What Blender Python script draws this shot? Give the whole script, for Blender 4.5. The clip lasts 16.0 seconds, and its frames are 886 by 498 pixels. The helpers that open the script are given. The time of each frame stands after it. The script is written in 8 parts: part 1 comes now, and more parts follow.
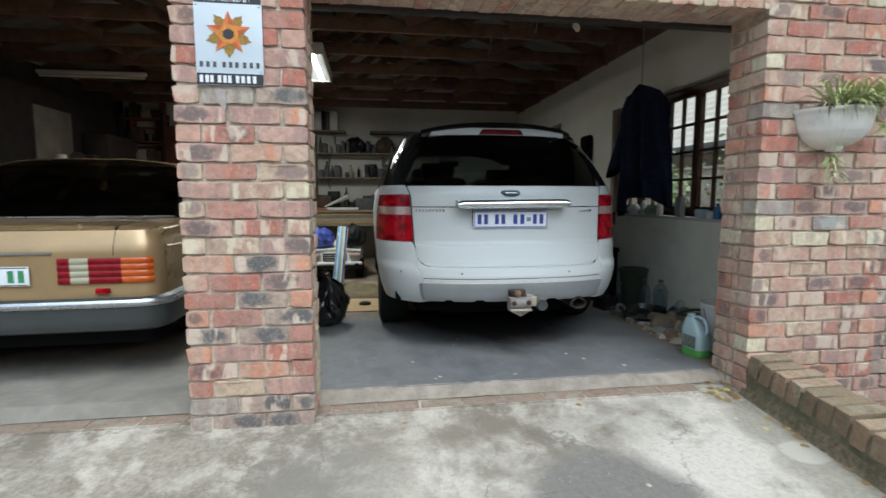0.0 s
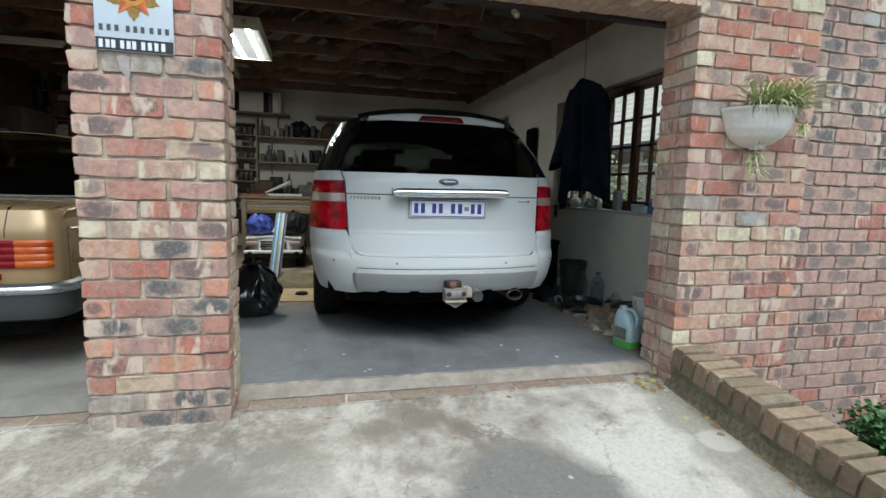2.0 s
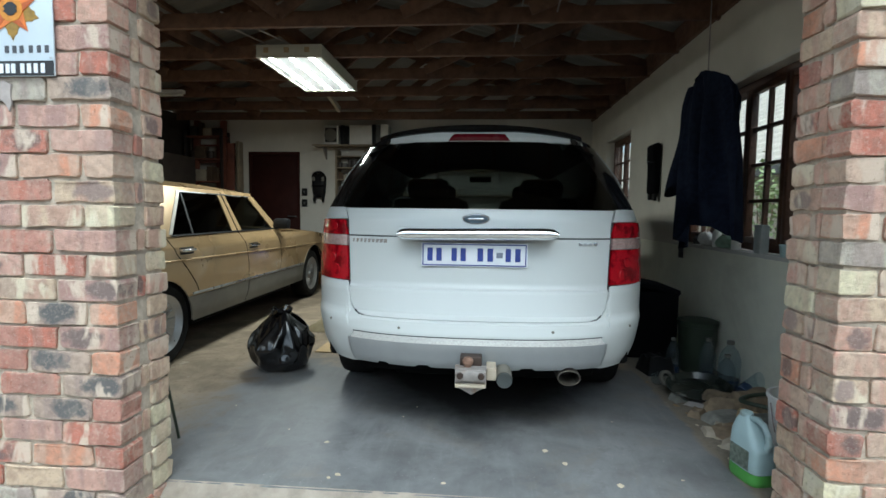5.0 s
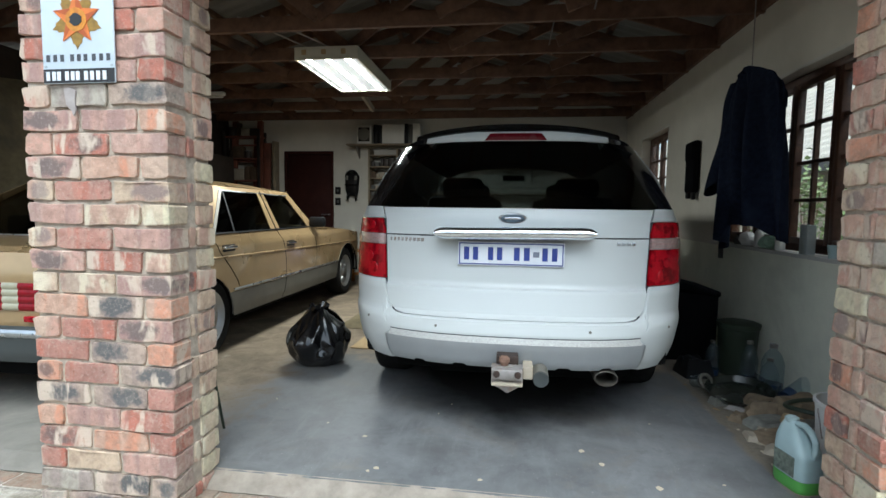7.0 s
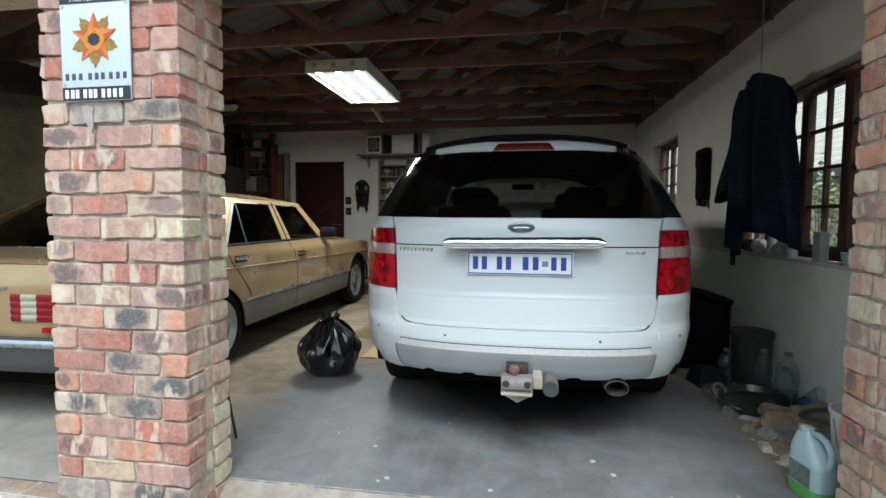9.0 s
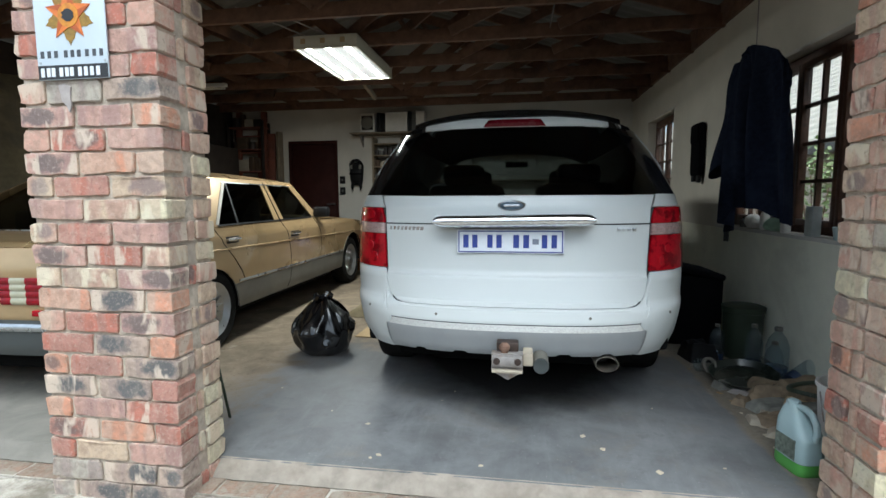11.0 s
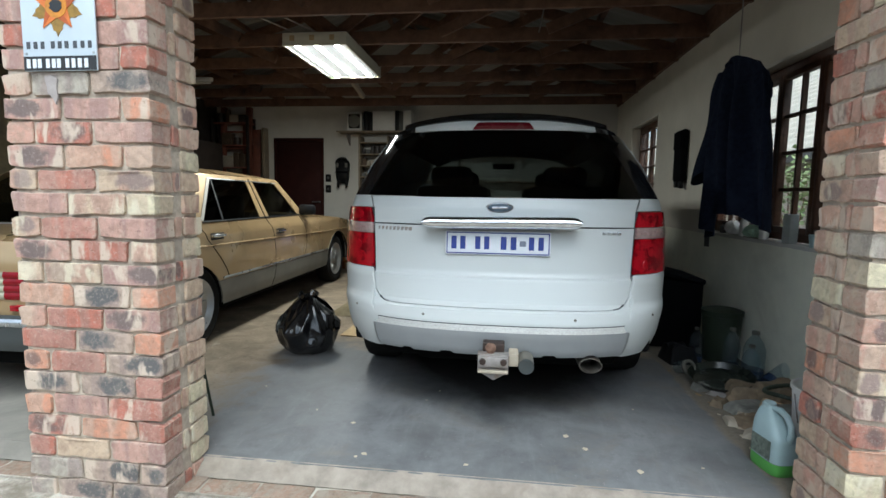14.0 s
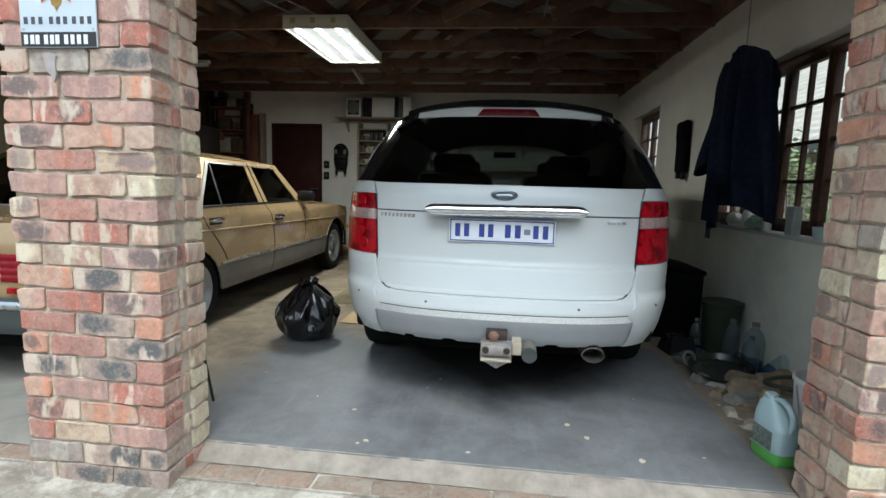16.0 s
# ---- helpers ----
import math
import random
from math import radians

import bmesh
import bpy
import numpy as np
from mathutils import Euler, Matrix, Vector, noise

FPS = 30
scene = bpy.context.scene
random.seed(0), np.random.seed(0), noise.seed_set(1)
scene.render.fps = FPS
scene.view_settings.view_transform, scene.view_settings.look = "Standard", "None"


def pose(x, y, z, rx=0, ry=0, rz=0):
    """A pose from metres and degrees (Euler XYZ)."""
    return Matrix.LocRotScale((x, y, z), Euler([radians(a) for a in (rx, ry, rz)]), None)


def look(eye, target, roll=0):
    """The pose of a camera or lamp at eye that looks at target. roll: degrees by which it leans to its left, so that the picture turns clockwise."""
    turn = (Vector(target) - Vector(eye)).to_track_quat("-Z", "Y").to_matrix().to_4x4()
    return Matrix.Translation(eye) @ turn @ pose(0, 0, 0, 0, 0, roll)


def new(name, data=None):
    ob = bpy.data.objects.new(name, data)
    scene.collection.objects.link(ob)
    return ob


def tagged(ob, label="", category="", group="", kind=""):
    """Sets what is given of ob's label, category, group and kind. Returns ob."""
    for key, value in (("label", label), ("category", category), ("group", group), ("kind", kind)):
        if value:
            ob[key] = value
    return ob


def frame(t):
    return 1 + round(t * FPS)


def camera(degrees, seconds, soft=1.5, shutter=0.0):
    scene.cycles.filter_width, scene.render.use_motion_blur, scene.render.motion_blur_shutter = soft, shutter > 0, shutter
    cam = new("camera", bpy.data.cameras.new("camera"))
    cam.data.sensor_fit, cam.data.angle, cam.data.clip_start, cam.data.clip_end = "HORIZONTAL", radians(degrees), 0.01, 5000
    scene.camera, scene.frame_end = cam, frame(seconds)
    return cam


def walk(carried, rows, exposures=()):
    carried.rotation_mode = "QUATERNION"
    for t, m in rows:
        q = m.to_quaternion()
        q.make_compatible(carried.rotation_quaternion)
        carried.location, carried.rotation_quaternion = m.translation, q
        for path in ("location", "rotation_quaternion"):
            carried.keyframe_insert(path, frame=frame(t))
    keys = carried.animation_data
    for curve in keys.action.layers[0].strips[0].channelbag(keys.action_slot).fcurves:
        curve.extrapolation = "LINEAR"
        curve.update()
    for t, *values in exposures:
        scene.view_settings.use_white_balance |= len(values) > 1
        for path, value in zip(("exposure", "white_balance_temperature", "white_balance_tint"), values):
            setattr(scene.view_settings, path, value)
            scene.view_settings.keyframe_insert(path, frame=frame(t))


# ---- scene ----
cam = camera(83.8, 16.0, shutter=0.4)
PATH = [
    (0, (0.278, -2.391, 1.035), (0.569, -0.424, 0.827), 0.0),
    (0.5, (0.283, -2.394, 1.038), (0.72, -0.454, 0.825), 0.2),
    (1, (0.275, -2.407, 1.043), (0.745, -0.475, 0.826), 0.5),
    (1.5, (0.318, -2.406, 1.034), (0.8, -0.48, 0.794), 1.0),
    (2, (0.407, -2.331, 1.018), (0.882, -0.403, 0.776), 1.6),
    (2.5, (0.546, -2.152, 1.025), (0.995, -0.214, 0.821), 2.0),
    (3, (0.78, -2.069, 1.021), (1.163, -0.113, 0.848), 2.3),
    (3.5, (1.009, -2.012, 1.055), (1.304, -0.039, 0.904), 2.1),
    (4, (1.076, -1.821, 1.063), (1.242, 0.169, 0.95), 1.9),
    (4.5, (1.113, -1.658, 1.087), (1.14, 0.338, 0.96), 1.4),
    (5, (1.246, -1.589, 1.094), (1.09, 0.4, 0.946), 0.7),
    (7.5, (1.179, -1.633, 1.099), (0.88, 0.339, 0.943), 0.6),
    (8, (1.152, -1.647, 1.098), (0.82, 0.32, 0.958), 0.4),
    (8.5, (1.186, -1.633, 1.102), (0.862, 0.337, 0.988), 0.3),
    (9, (1.219, -1.629, 1.107), (0.905, 0.343, 0.984), 0.3),
    (11.5, (1.263, -1.607, 1.105), (0.969, 0.359, 0.887), -0.6),
    (12, (1.277, -1.611, 1.108), (1.004, 0.358, 0.888), -0.6),
    (12.5, (1.281, -1.629, 1.109), (1.01, 0.343, 0.911), -0.5),
    (13, (1.27, -1.639, 1.109), (1.024, 0.337, 0.918), -0.0),
    (13.5, (1.248, -1.644, 1.115), (1.039, 0.337, 0.931), 0.5),
    (14, (1.235, -1.628, 1.11), (0.996, 0.346, 0.902), 0.9),
    (14.5, (1.226, -1.63, 1.113), (0.986, 0.345, 0.907), 1.3),
    (15, (1.212, -1.624, 1.11), (0.976, 0.35, 0.89), 1.5),
    (15.5, (1.213, -1.617, 1.109), (1.001, 0.357, 0.875), 1.7),
    (16, (1.196, -1.612, 1.098), (0.975, 0.359, 0.847), 1.7),
]
walk(cam, [(t, look(eye, target, roll)) for t, eye, target, roll in PATH], exposures=[(0.0, 0.80, 5680, 1), (2.5, 0.80, 5670, 0), (3.5, 0.90, 5640, -1), (4.5, 1.01, 5490, -5), (5.2, 1.11, 5570, -3), (9.0, 1.20, 5620, 0), (12.0, 1.12, 5650, 0), (16.0, 1.11, 5650, 0)])

# ---- world and light ----
world = bpy.data.worlds.new("overcast_sky")
scene.world = world
world.use_nodes = True
wn, wl = world.node_tree.nodes, world.node_tree.links
sky = wn.new("ShaderNodeTexSky")
sky.sky_type = "NISHITA"
sky.sun_disc = False
sky.sun_elevation, sky.sun_rotation = radians(60), radians(168)
sky.air_density, sky.dust_density, sky.ozone_density = 1.0, 4.0, 1.0
soft_sky = wn.new("ShaderNodeHueSaturation")
soft_sky.inputs["Saturation"].default_value = 0.45
wl.new(sky.outputs[0], soft_sky.inputs["Color"])
wl.new(soft_sky.outputs[0], wn["Background"].inputs["Color"])
wn["Background"].inputs["Strength"].default_value = 0.138

sun = new("sun", bpy.data.lights.new("sun", "SUN"))
sun.data.energy, sun.data.angle, sun.data.color = 0.85, radians(60), (1.0, 0.985, 0.96)
sun.matrix_world = look((0.9, -4.25, 7.5), (0, 0, 0))


# ---- materials ----
def node(nt, kind, **inputs):
    n = nt.nodes.new(kind)
    for k, v in inputs.items():
        n.inputs[k.replace("_", " ")].default_value = v
    return n


def noise_of(nt, coord, scale, detail=4.0, rough=0.55, distort=0.0):
    n = node(nt, "ShaderNodeTexNoise", Scale=scale, Detail=detail, Roughness=rough, Distortion=distort)
    nt.links.new(coord, n.inputs["Vector"])
    return n.outputs["Fac"]


def ramp_of(nt, value, low, high, lo=0.0, hi=1.0):
    n = nt.nodes.new("ShaderNodeMapRange")
    n.inputs["From Min"].default_value, n.inputs["From Max"].default_value = low, high
    n.inputs["To Min"].default_value, n.inputs["To Max"].default_value = lo, hi
    nt.links.new(value, n.inputs["Value"])
    return n.outputs["Result"]


def mix_of(nt, fac, a, b, how="MIX"):
    n = nt.nodes.new("ShaderNodeMix")
    n.data_type, n.blend_type = "RGBA", how
    for sock, v in ((n.inputs["Factor"], fac), (n.inputs["A"], a), (n.inputs["B"], b)):
        if isinstance(v, bpy.types.NodeSocket):
            nt.links.new(v, sock)
        elif sock.type == "RGBA":
            sock.default_value = (*v, 1.0)
        else:
            sock.default_value = v
    return n.outputs["Result"]


def coords(nt, per_object=True):
    tc = nt.nodes.new("ShaderNodeTexCoord")
    if not per_object:
        return tc.outputs["Object"]
    info = nt.nodes.new("ShaderNodeObjectInfo")
    add = nt.nodes.new("ShaderNodeVectorMath")
    add.operation = "MULTIPLY_ADD"
    add.inputs[1].default_value = (37.0, 53.0, 71.0)
    nt.links.new(info.outputs["Random"], add.inputs[0])
    nt.links.new(tc.outputs["Object"], add.inputs[2])
    return add.outputs[0]


def start(name):
    m = bpy.data.materials.new(name)
    m.use_nodes = True
    nt = m.node_tree
    return m, nt, nt.nodes["Principled BSDF"]


def bump_on(nt, bsdf, height, strength, distance):
    b = node(nt, "ShaderNodeBump", Strength=strength, Distance=distance)
    nt.links.new(height, b.inputs["Height"])
    nt.links.new(b.outputs[0], bsdf.inputs["Normal"])


def surface(name, col, rough=0.6, metal=0.0, var=0.18, scale=14.0, stain=None, stain_scale=2.2, stain_at=(0.52, 0.72), bump=0.15, bump_scale=60.0,
            depth=0.002, coat=0.0, spec=0.5):
    """A worn surface: fine grain and large stains over one base colour."""
    m, nt, p = start(name)
    v = coords(nt)
    grain = noise_of(nt, v, scale, 6.0, 0.6)
    dark = tuple(c * (1 - var) for c in col)
    light = tuple(min(1.0, c * (1 + var)) for c in col)
    colour = mix_of(nt, ramp_of(nt, grain, 0.3, 0.7), dark, light)
    if stain:
        big = noise_of(nt, v, stain_scale, 5.0, 0.6, 0.4)
        colour = mix_of(nt, ramp_of(nt, big, *stain_at), colour, stain)
    nt.links.new(colour, p.inputs["Base Color"])
    nt.links.new(ramp_of(nt, noise_of(nt, v, scale * 0.6), 0.3, 0.7, max(0.02, rough - 0.08), min(1.0, rough + 0.08)), p.inputs["Roughness"])
    p.inputs["Metallic"].default_value = metal
    p.inputs["Specular IOR Level"].default_value = spec
    p.inputs["Coat Weight"].default_value = coat
    p.inputs["Coat Roughness"].default_value = 0.04
    if bump:
        bump_on(nt, p, noise_of(nt, v, bump_scale, 5.0, 0.65), bump, depth)
    return m


def axis_of(nt, vec, x, y, z, shift=None):
    """A vector scaled on each axis, moved by a value."""
    n = nt.nodes.new("ShaderNodeVectorMath")
    n.operation = "MULTIPLY_ADD"
    nt.links.new(vec, n.inputs[0])
    n.inputs[1].default_value = (x, y, z)
    if shift is not None:
        nt.links.new(shift, n.inputs[2])
    return n.outputs[0]


def math_of(nt, how, a, b=0.0):
    n = nt.nodes.new("ShaderNodeMath")
    n.operation = how
    for sock, v in ((n.inputs[0], a), (n.inputs[1], b)):
        if isinstance(v, bpy.types.NodeSocket):
            nt.links.new(v, sock)
        else:
            sock.default_value = v
    return n.outputs[0]


LIME = (0.52, 0.44, 0.35)


def brick_kind(name, base, second, heart, burnt=0.5, pale=0.35, cream=(0.60, 0.49, 0.39), lime=LIME, dust=(0.58, 0.46, 0.38)):
    """Hand-stacked clinker brick: fired bands across it, a burnt heart, cream kiss marks and lime at the arrises."""
    base, second, heart = (tuple(min(0.72, k * (0.94 * x + 0.06 * sum(c) / 3)) for x, k in zip(c, (1.07, 1.13, 1.09))) for c in (base, second, heart))
    m, nt, p = start(name)
    tc = nt.nodes.new("ShaderNodeTexCoord")
    info = nt.nodes.new("ShaderNodeObjectInfo")
    rnd = info.outputs["Random"]
    off = nt.nodes.new("ShaderNodeVectorMath")
    off.operation = "SCALE"
    off.inputs[0].default_value = (37.0, 53.0, 71.0)
    nt.links.new(rnd, off.inputs["Scale"])
    v = axis_of(nt, tc.outputs["Object"], 1, 1, 1, off.outputs[0])
    banded = axis_of(nt, tc.outputs["Object"], 1.0, 0.5, 0.12, off.outputs[0])
    warp = noise_of(nt, v, 22.0, 5.0, 0.6)
    c = mix_of(nt, ramp_of(nt, noise_of(nt, banded, 15.0, 2.0, 0.5, 0.15), 0.46, 0.55), base, second)
    c = mix_of(nt, ramp_of(nt, noise_of(nt, v, 26.0, 5.0, 0.65, 0.6), 0.40, 0.70, 0.0, 0.7), c, tuple(x * 0.55 for x in second))
    sep = nt.nodes.new("ShaderNodeSeparateXYZ")
    nt.links.new(tc.outputs["Generated"], sep.inputs[0])
    gx, gz = sep.outputs[0], sep.outputs[2]
    spread = math_of(nt, "FRACT", math_of(nt, "MULTIPLY", rnd, 17.3))
    centre = ramp_of(nt, spread, 0, 1, 0.25, 0.75)
    dx = math_of(nt, "DIVIDE", math_of(nt, "SUBTRACT", gx, centre), 0.34)
    dz = math_of(nt, "DIVIDE", math_of(nt, "SUBTRACT", gz, 0.52), 0.46)
    r2 = math_of(nt, "ADD", math_of(nt, "MULTIPLY", dx, dx), math_of(nt, "MULTIPLY", dz, dz))
    r2 = math_of(nt, "ADD", r2, ramp_of(nt, warp, 0.25, 0.75, -0.75, 0.75))
    has = ramp_of(nt, math_of(nt, "FRACT", math_of(nt, "MULTIPLY", rnd, 43.7)), burnt - 0.01, burnt + 0.01, 0.92, 0.0)
    c = mix_of(nt, math_of(nt, "MULTIPLY", ramp_of(nt, r2, 0.45, 1.15, 1.0, 0.0), has), c, heart)
    kiss = axis_of(nt, v, 1.0, 1.0, 0.38)
    has = ramp_of(nt, math_of(nt, "FRACT", math_of(nt, "MULTIPLY", rnd, 91.9)), pale + 0.09, pale + 0.11, 0.9, 0.15)
    c = mix_of(nt, math_of(nt, "MULTIPLY", ramp_of(nt, noise_of(nt, kiss, 11.0, 3.5, 0.55, 0.3), 0.535, 0.60), has), c, cream)
    # lime left at the arrises and in the pores
    ex = ramp_of(nt, math_of(nt, "ABSOLUTE", math_of(nt, "SUBTRACT", gx, 0.5)), 0.40, 0.5, 0.0, 0.75)
    ez = ramp_of(nt, math_of(nt, "ABSOLUTE", math_of(nt, "SUBTRACT", gz, 0.5)), 0.24, 0.5, 0.0, 0.75)
    rim = math_of(nt, "ADD", math_of(nt, "MAXIMUM", ex, ez), ramp_of(nt, noise_of(nt, v, 48.0, 6.0, 0.7), 0.3, 0.7, -0.55, 0.45))
    c = mix_of(nt, ramp_of(nt, rim, 0.40, 0.90, 0.0, 0.55), c, lime)
    c = mix_of(nt, ramp_of(nt, noise_of(nt, v, 75.0, 6.0, 0.75), 0.53, 0.67, 0.0, 0.42), c, dust)
    c = mix_of(nt, ramp_of(nt, noise_of(nt, v, 55.0, 6.0, 0.7), 0.58, 0.70, 0.0, 0.6), c, tuple(x * 0.35 for x in base))
    nt.links.new(c, p.inputs["Base Color"])
    p.inputs["Roughness"].default_value = 0.9
    p.inputs["Specular IOR Level"].default_value = 0.2
    rough = mix_of(nt, 0.5, noise_of(nt, v, 60.0, 8.0, 0.75), noise_of(nt, v, 16.0, 4.0, 0.6))
    bump_on(nt, p, rough, 0.9, 0.010)
    return m


BRICK = {
    "r": brick_kind("brick_red", (0.45, 0.155, 0.112), (0.42, 0.20, 0.16), (0.16, 0.105, 0.098), 0.24, 0.30),
    "o": brick_kind("brick_orange", (0.58, 0.255, 0.165), (0.54, 0.32, 0.24), (0.18, 0.11, 0.098), 0.20, 0.40),
    "p": brick_kind("brick_plum", (0.37, 0.215, 0.195), (0.50, 0.285, 0.235), (0.165, 0.12, 0.115), 0.44, 0.45),
    "d": brick_kind("brick_burnt", (0.44, 0.31, 0.25), (0.34, 0.24, 0.21), (0.105, 0.10, 0.105), 0.92, 0.40),
    "b": brick_kind("brick_buff", (0.56, 0.40, 0.29), (0.48, 0.29, 0.225), (0.26, 0.18, 0.165), 0.30, 0.60, (0.64, 0.56, 0.42)),
    "y": brick_kind("brick_sand", (0.64, 0.54, 0.38), (0.58, 0.44, 0.32), (0.32, 0.25, 0.22), 0.20, 0.60, (0.66, 0.60, 0.46)),
    "k": brick_kind("brick_pink", (0.52, 0.28, 0.22), (0.54, 0.36, 0.28), (0.20, 0.13, 0.122), 0.28, 0.55, (0.58, 0.46, 0.36)),
    "g": brick_kind("brick_grey", (0.42, 0.35, 0.30), (0.34, 0.26, 0.235), (0.36, 0.35, 0.335), 0.60, 0.30),
    "v": brick_kind("brick_violet", (0.43, 0.255, 0.215), (0.48, 0.305, 0.25), (0.21, 0.16, 0.15), 0.50, 0.05, (0.46, 0.34, 0.28)),
    "m": brick_kind("brick_mossy", (0.23, 0.165, 0.115), (0.27, 0.17, 0.12), (0.125, 0.11, 0.062), 0.75, 0.40, (0.29, 0.25, 0.185), (0.165, 0.15, 0.085), (0.27, 0.23, 0.17)),
    "n": brick_kind("brick_kerb", (0.34, 0.205, 0.14), (0.36, 0.235, 0.165), (0.15, 0.12, 0.075), 0.60, 0.50, (0.36, 0.29, 0.215), (0.20, 0.175, 0.105), (0.30, 0.25, 0.19)),
    "w": brick_kind("brick_trodden", (0.25, 0.17, 0.13), (0.29, 0.175, 0.13), (0.22, 0.185, 0.15), 0.60, 0.30, (0.30, 0.26, 0.21), (0.29, 0.25, 0.20), (0.31, 0.27, 0.22)),
}
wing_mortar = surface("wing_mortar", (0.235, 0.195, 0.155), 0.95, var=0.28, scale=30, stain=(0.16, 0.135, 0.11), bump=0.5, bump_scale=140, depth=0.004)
mortar = surface("mortar", (0.47, 0.40, 0.32), 0.95, var=0.30, scale=30, stain=(0.32, 0.26, 0.21), bump=0.7, bump_scale=140, depth=0.004)
plaster = surface("plaster_white", (0.59, 0.562, 0.508), 0.85, var=0.05, scale=3, stain=(0.48, 0.452, 0.398), stain_scale=1.1, stain_at=(0.5, 0.8), bump=0.25, bump_scale=18, depth=0.004)
plaster_side = surface("plaster_side", (0.62, 0.575, 0.49), 0.85, var=0.06, scale=3, stain=(0.55, 0.50, 0.42), stain_scale=1.1, stain_at=(0.5, 0.8), bump=0.25, bump_scale=18, depth=0.004)
# Near-black brown: the far bay's shade is put into this wall's colour.
shaded_wall = surface("shaded_brown_wall", (0.028, 0.020, 0.016), 0.9, var=0.25, scale=10, stain=(0.018, 0.014, 0.012), bump=0.4, bump_scale=40)
dado_paint = surface("dado_paint", (0.83, 0.81, 0.67), 0.75, var=0.07, scale=4, stain=(0.66, 0.63, 0.51), stain_scale=1.5, bump=0.25, bump_scale=18, depth=0.004)
timber = surface("roof_timber", (0.135, 0.070, 0.042), 0.75, var=0.35, scale=12, stain=(0.04, 0.022, 0.015), stain_scale=3, bump=0.3, bump_scale=70)
roof_sheet = surface("roof_sheet", (0.165, 0.158, 0.147), 0.7, var=0.12, scale=4, stain=(0.17, 0.16, 0.15), stain_scale=1.3, bump=0.1)
steel_dark = surface("dark_steel", (0.035, 0.028, 0.025), 0.5, 0.3, var=0.3, scale=20, stain=(0.07, 0.04, 0.028), bump=0.2)
white_paint = surface("white_car_paint", (0.525, 0.545, 0.54), 0.34, var=0.012, scale=3, stain=(0.53, 0.55, 0.538), stain_scale=2.0, stain_at=(0.3, 0.9), bump=0.0, coat=0.25, spec=0.35)
gold_paint = surface("gold_car_paint", (0.415, 0.285, 0.145), 0.30, 0.4, var=0.06, scale=3, stain=(0.33, 0.235, 0.12), stain_scale=2.5, bump=0.02, bump_scale=300, coat=0.4)
bumper_grey = surface("bumper_grey", (0.046, 0.052, 0.052), 0.45, 0.1, var=0.06, scale=6, stain=(0.05, 0.055, 0.054), bump=0.05)
clad_grey = surface("grey_cladding", (0.15, 0.14, 0.118), 0.5, 0.2, var=0.10, scale=6, stain=(0.11, 0.10, 0.085), bump=0.05)
silver_plastic = surface("silver_plastic", (0.31, 0.32, 0.325), 0.42, 0.25, var=0.05, scale=8, bump=0.05, bump_scale=200)
chrome = surface("chrome", (0.70, 0.72, 0.74), 0.12, 1.0, var=0.05, scale=9, bump=0.45, bump_scale=26, depth=0.006)
dull_chrome = surface("dull_chrome", (0.50, 0.52, 0.54), 0.3, 0.9, var=0.12, scale=9, stain=(0.35, 0.35, 0.36), bump=0.04)
black_plastic = surface("black_plastic", (0.009, 0.009, 0.010), 0.5, var=0.2, scale=20, bump=0.08, bump_scale=250, spec=0.2)
gloss_black = surface("gloss_black", (0.012, 0.012, 0.013), 0.07, var=0.1, scale=6, bump=0.0, coat=0.0)
# Near-black without sheen: shade in gaps and under the cars is put into it.
shade_black = surface("shadow_gap", (0.008, 0.008, 0.008), 0.9, var=0.1, bump=0.0, spec=0.0)
seal_grey = surface("seal_rubber", (0.07, 0.072, 0.075), 0.9, var=0.1, bump=0.0, spec=0.1)
rubber = surface("tyre_rubber", (0.014, 0.0135, 0.013), 0.9, var=0.25, scale=18, stain=(0.024, 0.022, 0.020), bump=0.3, bump_scale=120, spec=0.15)
alloy = surface("alloy_rim", (0.50, 0.51, 0.52), 0.35, 0.85, var=0.10, scale=12, stain=(0.30, 0.29, 0.27), bump=0.05)
rust = surface("rusty_steel", (0.20, 0.12, 0.085), 0.8, 0.3, var=0.35, scale=30, stain=(0.10, 0.05, 0.03), stain_scale=14, bump=0.4, bump_scale=120)
grey_metal = surface("worn_grey_metal", (0.30, 0.275, 0.26), 0.6, 0.4, var=0.2, scale=25, stain=(0.25, 0.17, 0.12), stain_scale=16, bump=0.2)
dark_red_lens = surface("dark_red_lens", (0.10, 0.003, 0.008), 0.25, var=0.1, scale=30, bump=0.1, bump_scale=90, coat=0.1, spec=0.2)
red_lens = surface("red_lens", (0.36, 0.004, 0.012), 0.07, var=0.15, scale=30, stain=(0.15, 0.001, 0.005), stain_scale=12, stain_at=(0.5, 0.6), bump=0.15, bump_scale=90, coat=0.1, spec=0.15)
amber_lens = surface("amber_lens", (0.46, 0.090, 0.010), 0.15, var=0.2, scale=30, stain=(0.36, 0.040, 0.006), stain_scale=5, bump=0.15, bump_scale=90, coat=0.25, spec=0.3)
clear_lens = surface("clear_lens", (0.50, 0.36, 0.34), 0.12, 0.2, var=0.3, scale=60, bump=0.2, bump_scale=60, coat=1.0)
lamp_red = surface("saloon_red_lens", (0.19, 0.003, 0.008), 0.12, var=0.2, scale=30, stain=(0.10, 0.002, 0.005), stain_scale=9, bump=0.15, bump_scale=90, coat=0.1, spec=0.2)
cream_lens = surface("cream_lens", (0.34, 0.32, 0.22), 0.2, var=0.1, scale=30, bump=0.1, coat=0.8)
plate_white = surface("plate_white", (0.74, 0.76, 0.80), 0.4, var=0.04, scale=30, bump=0.0)
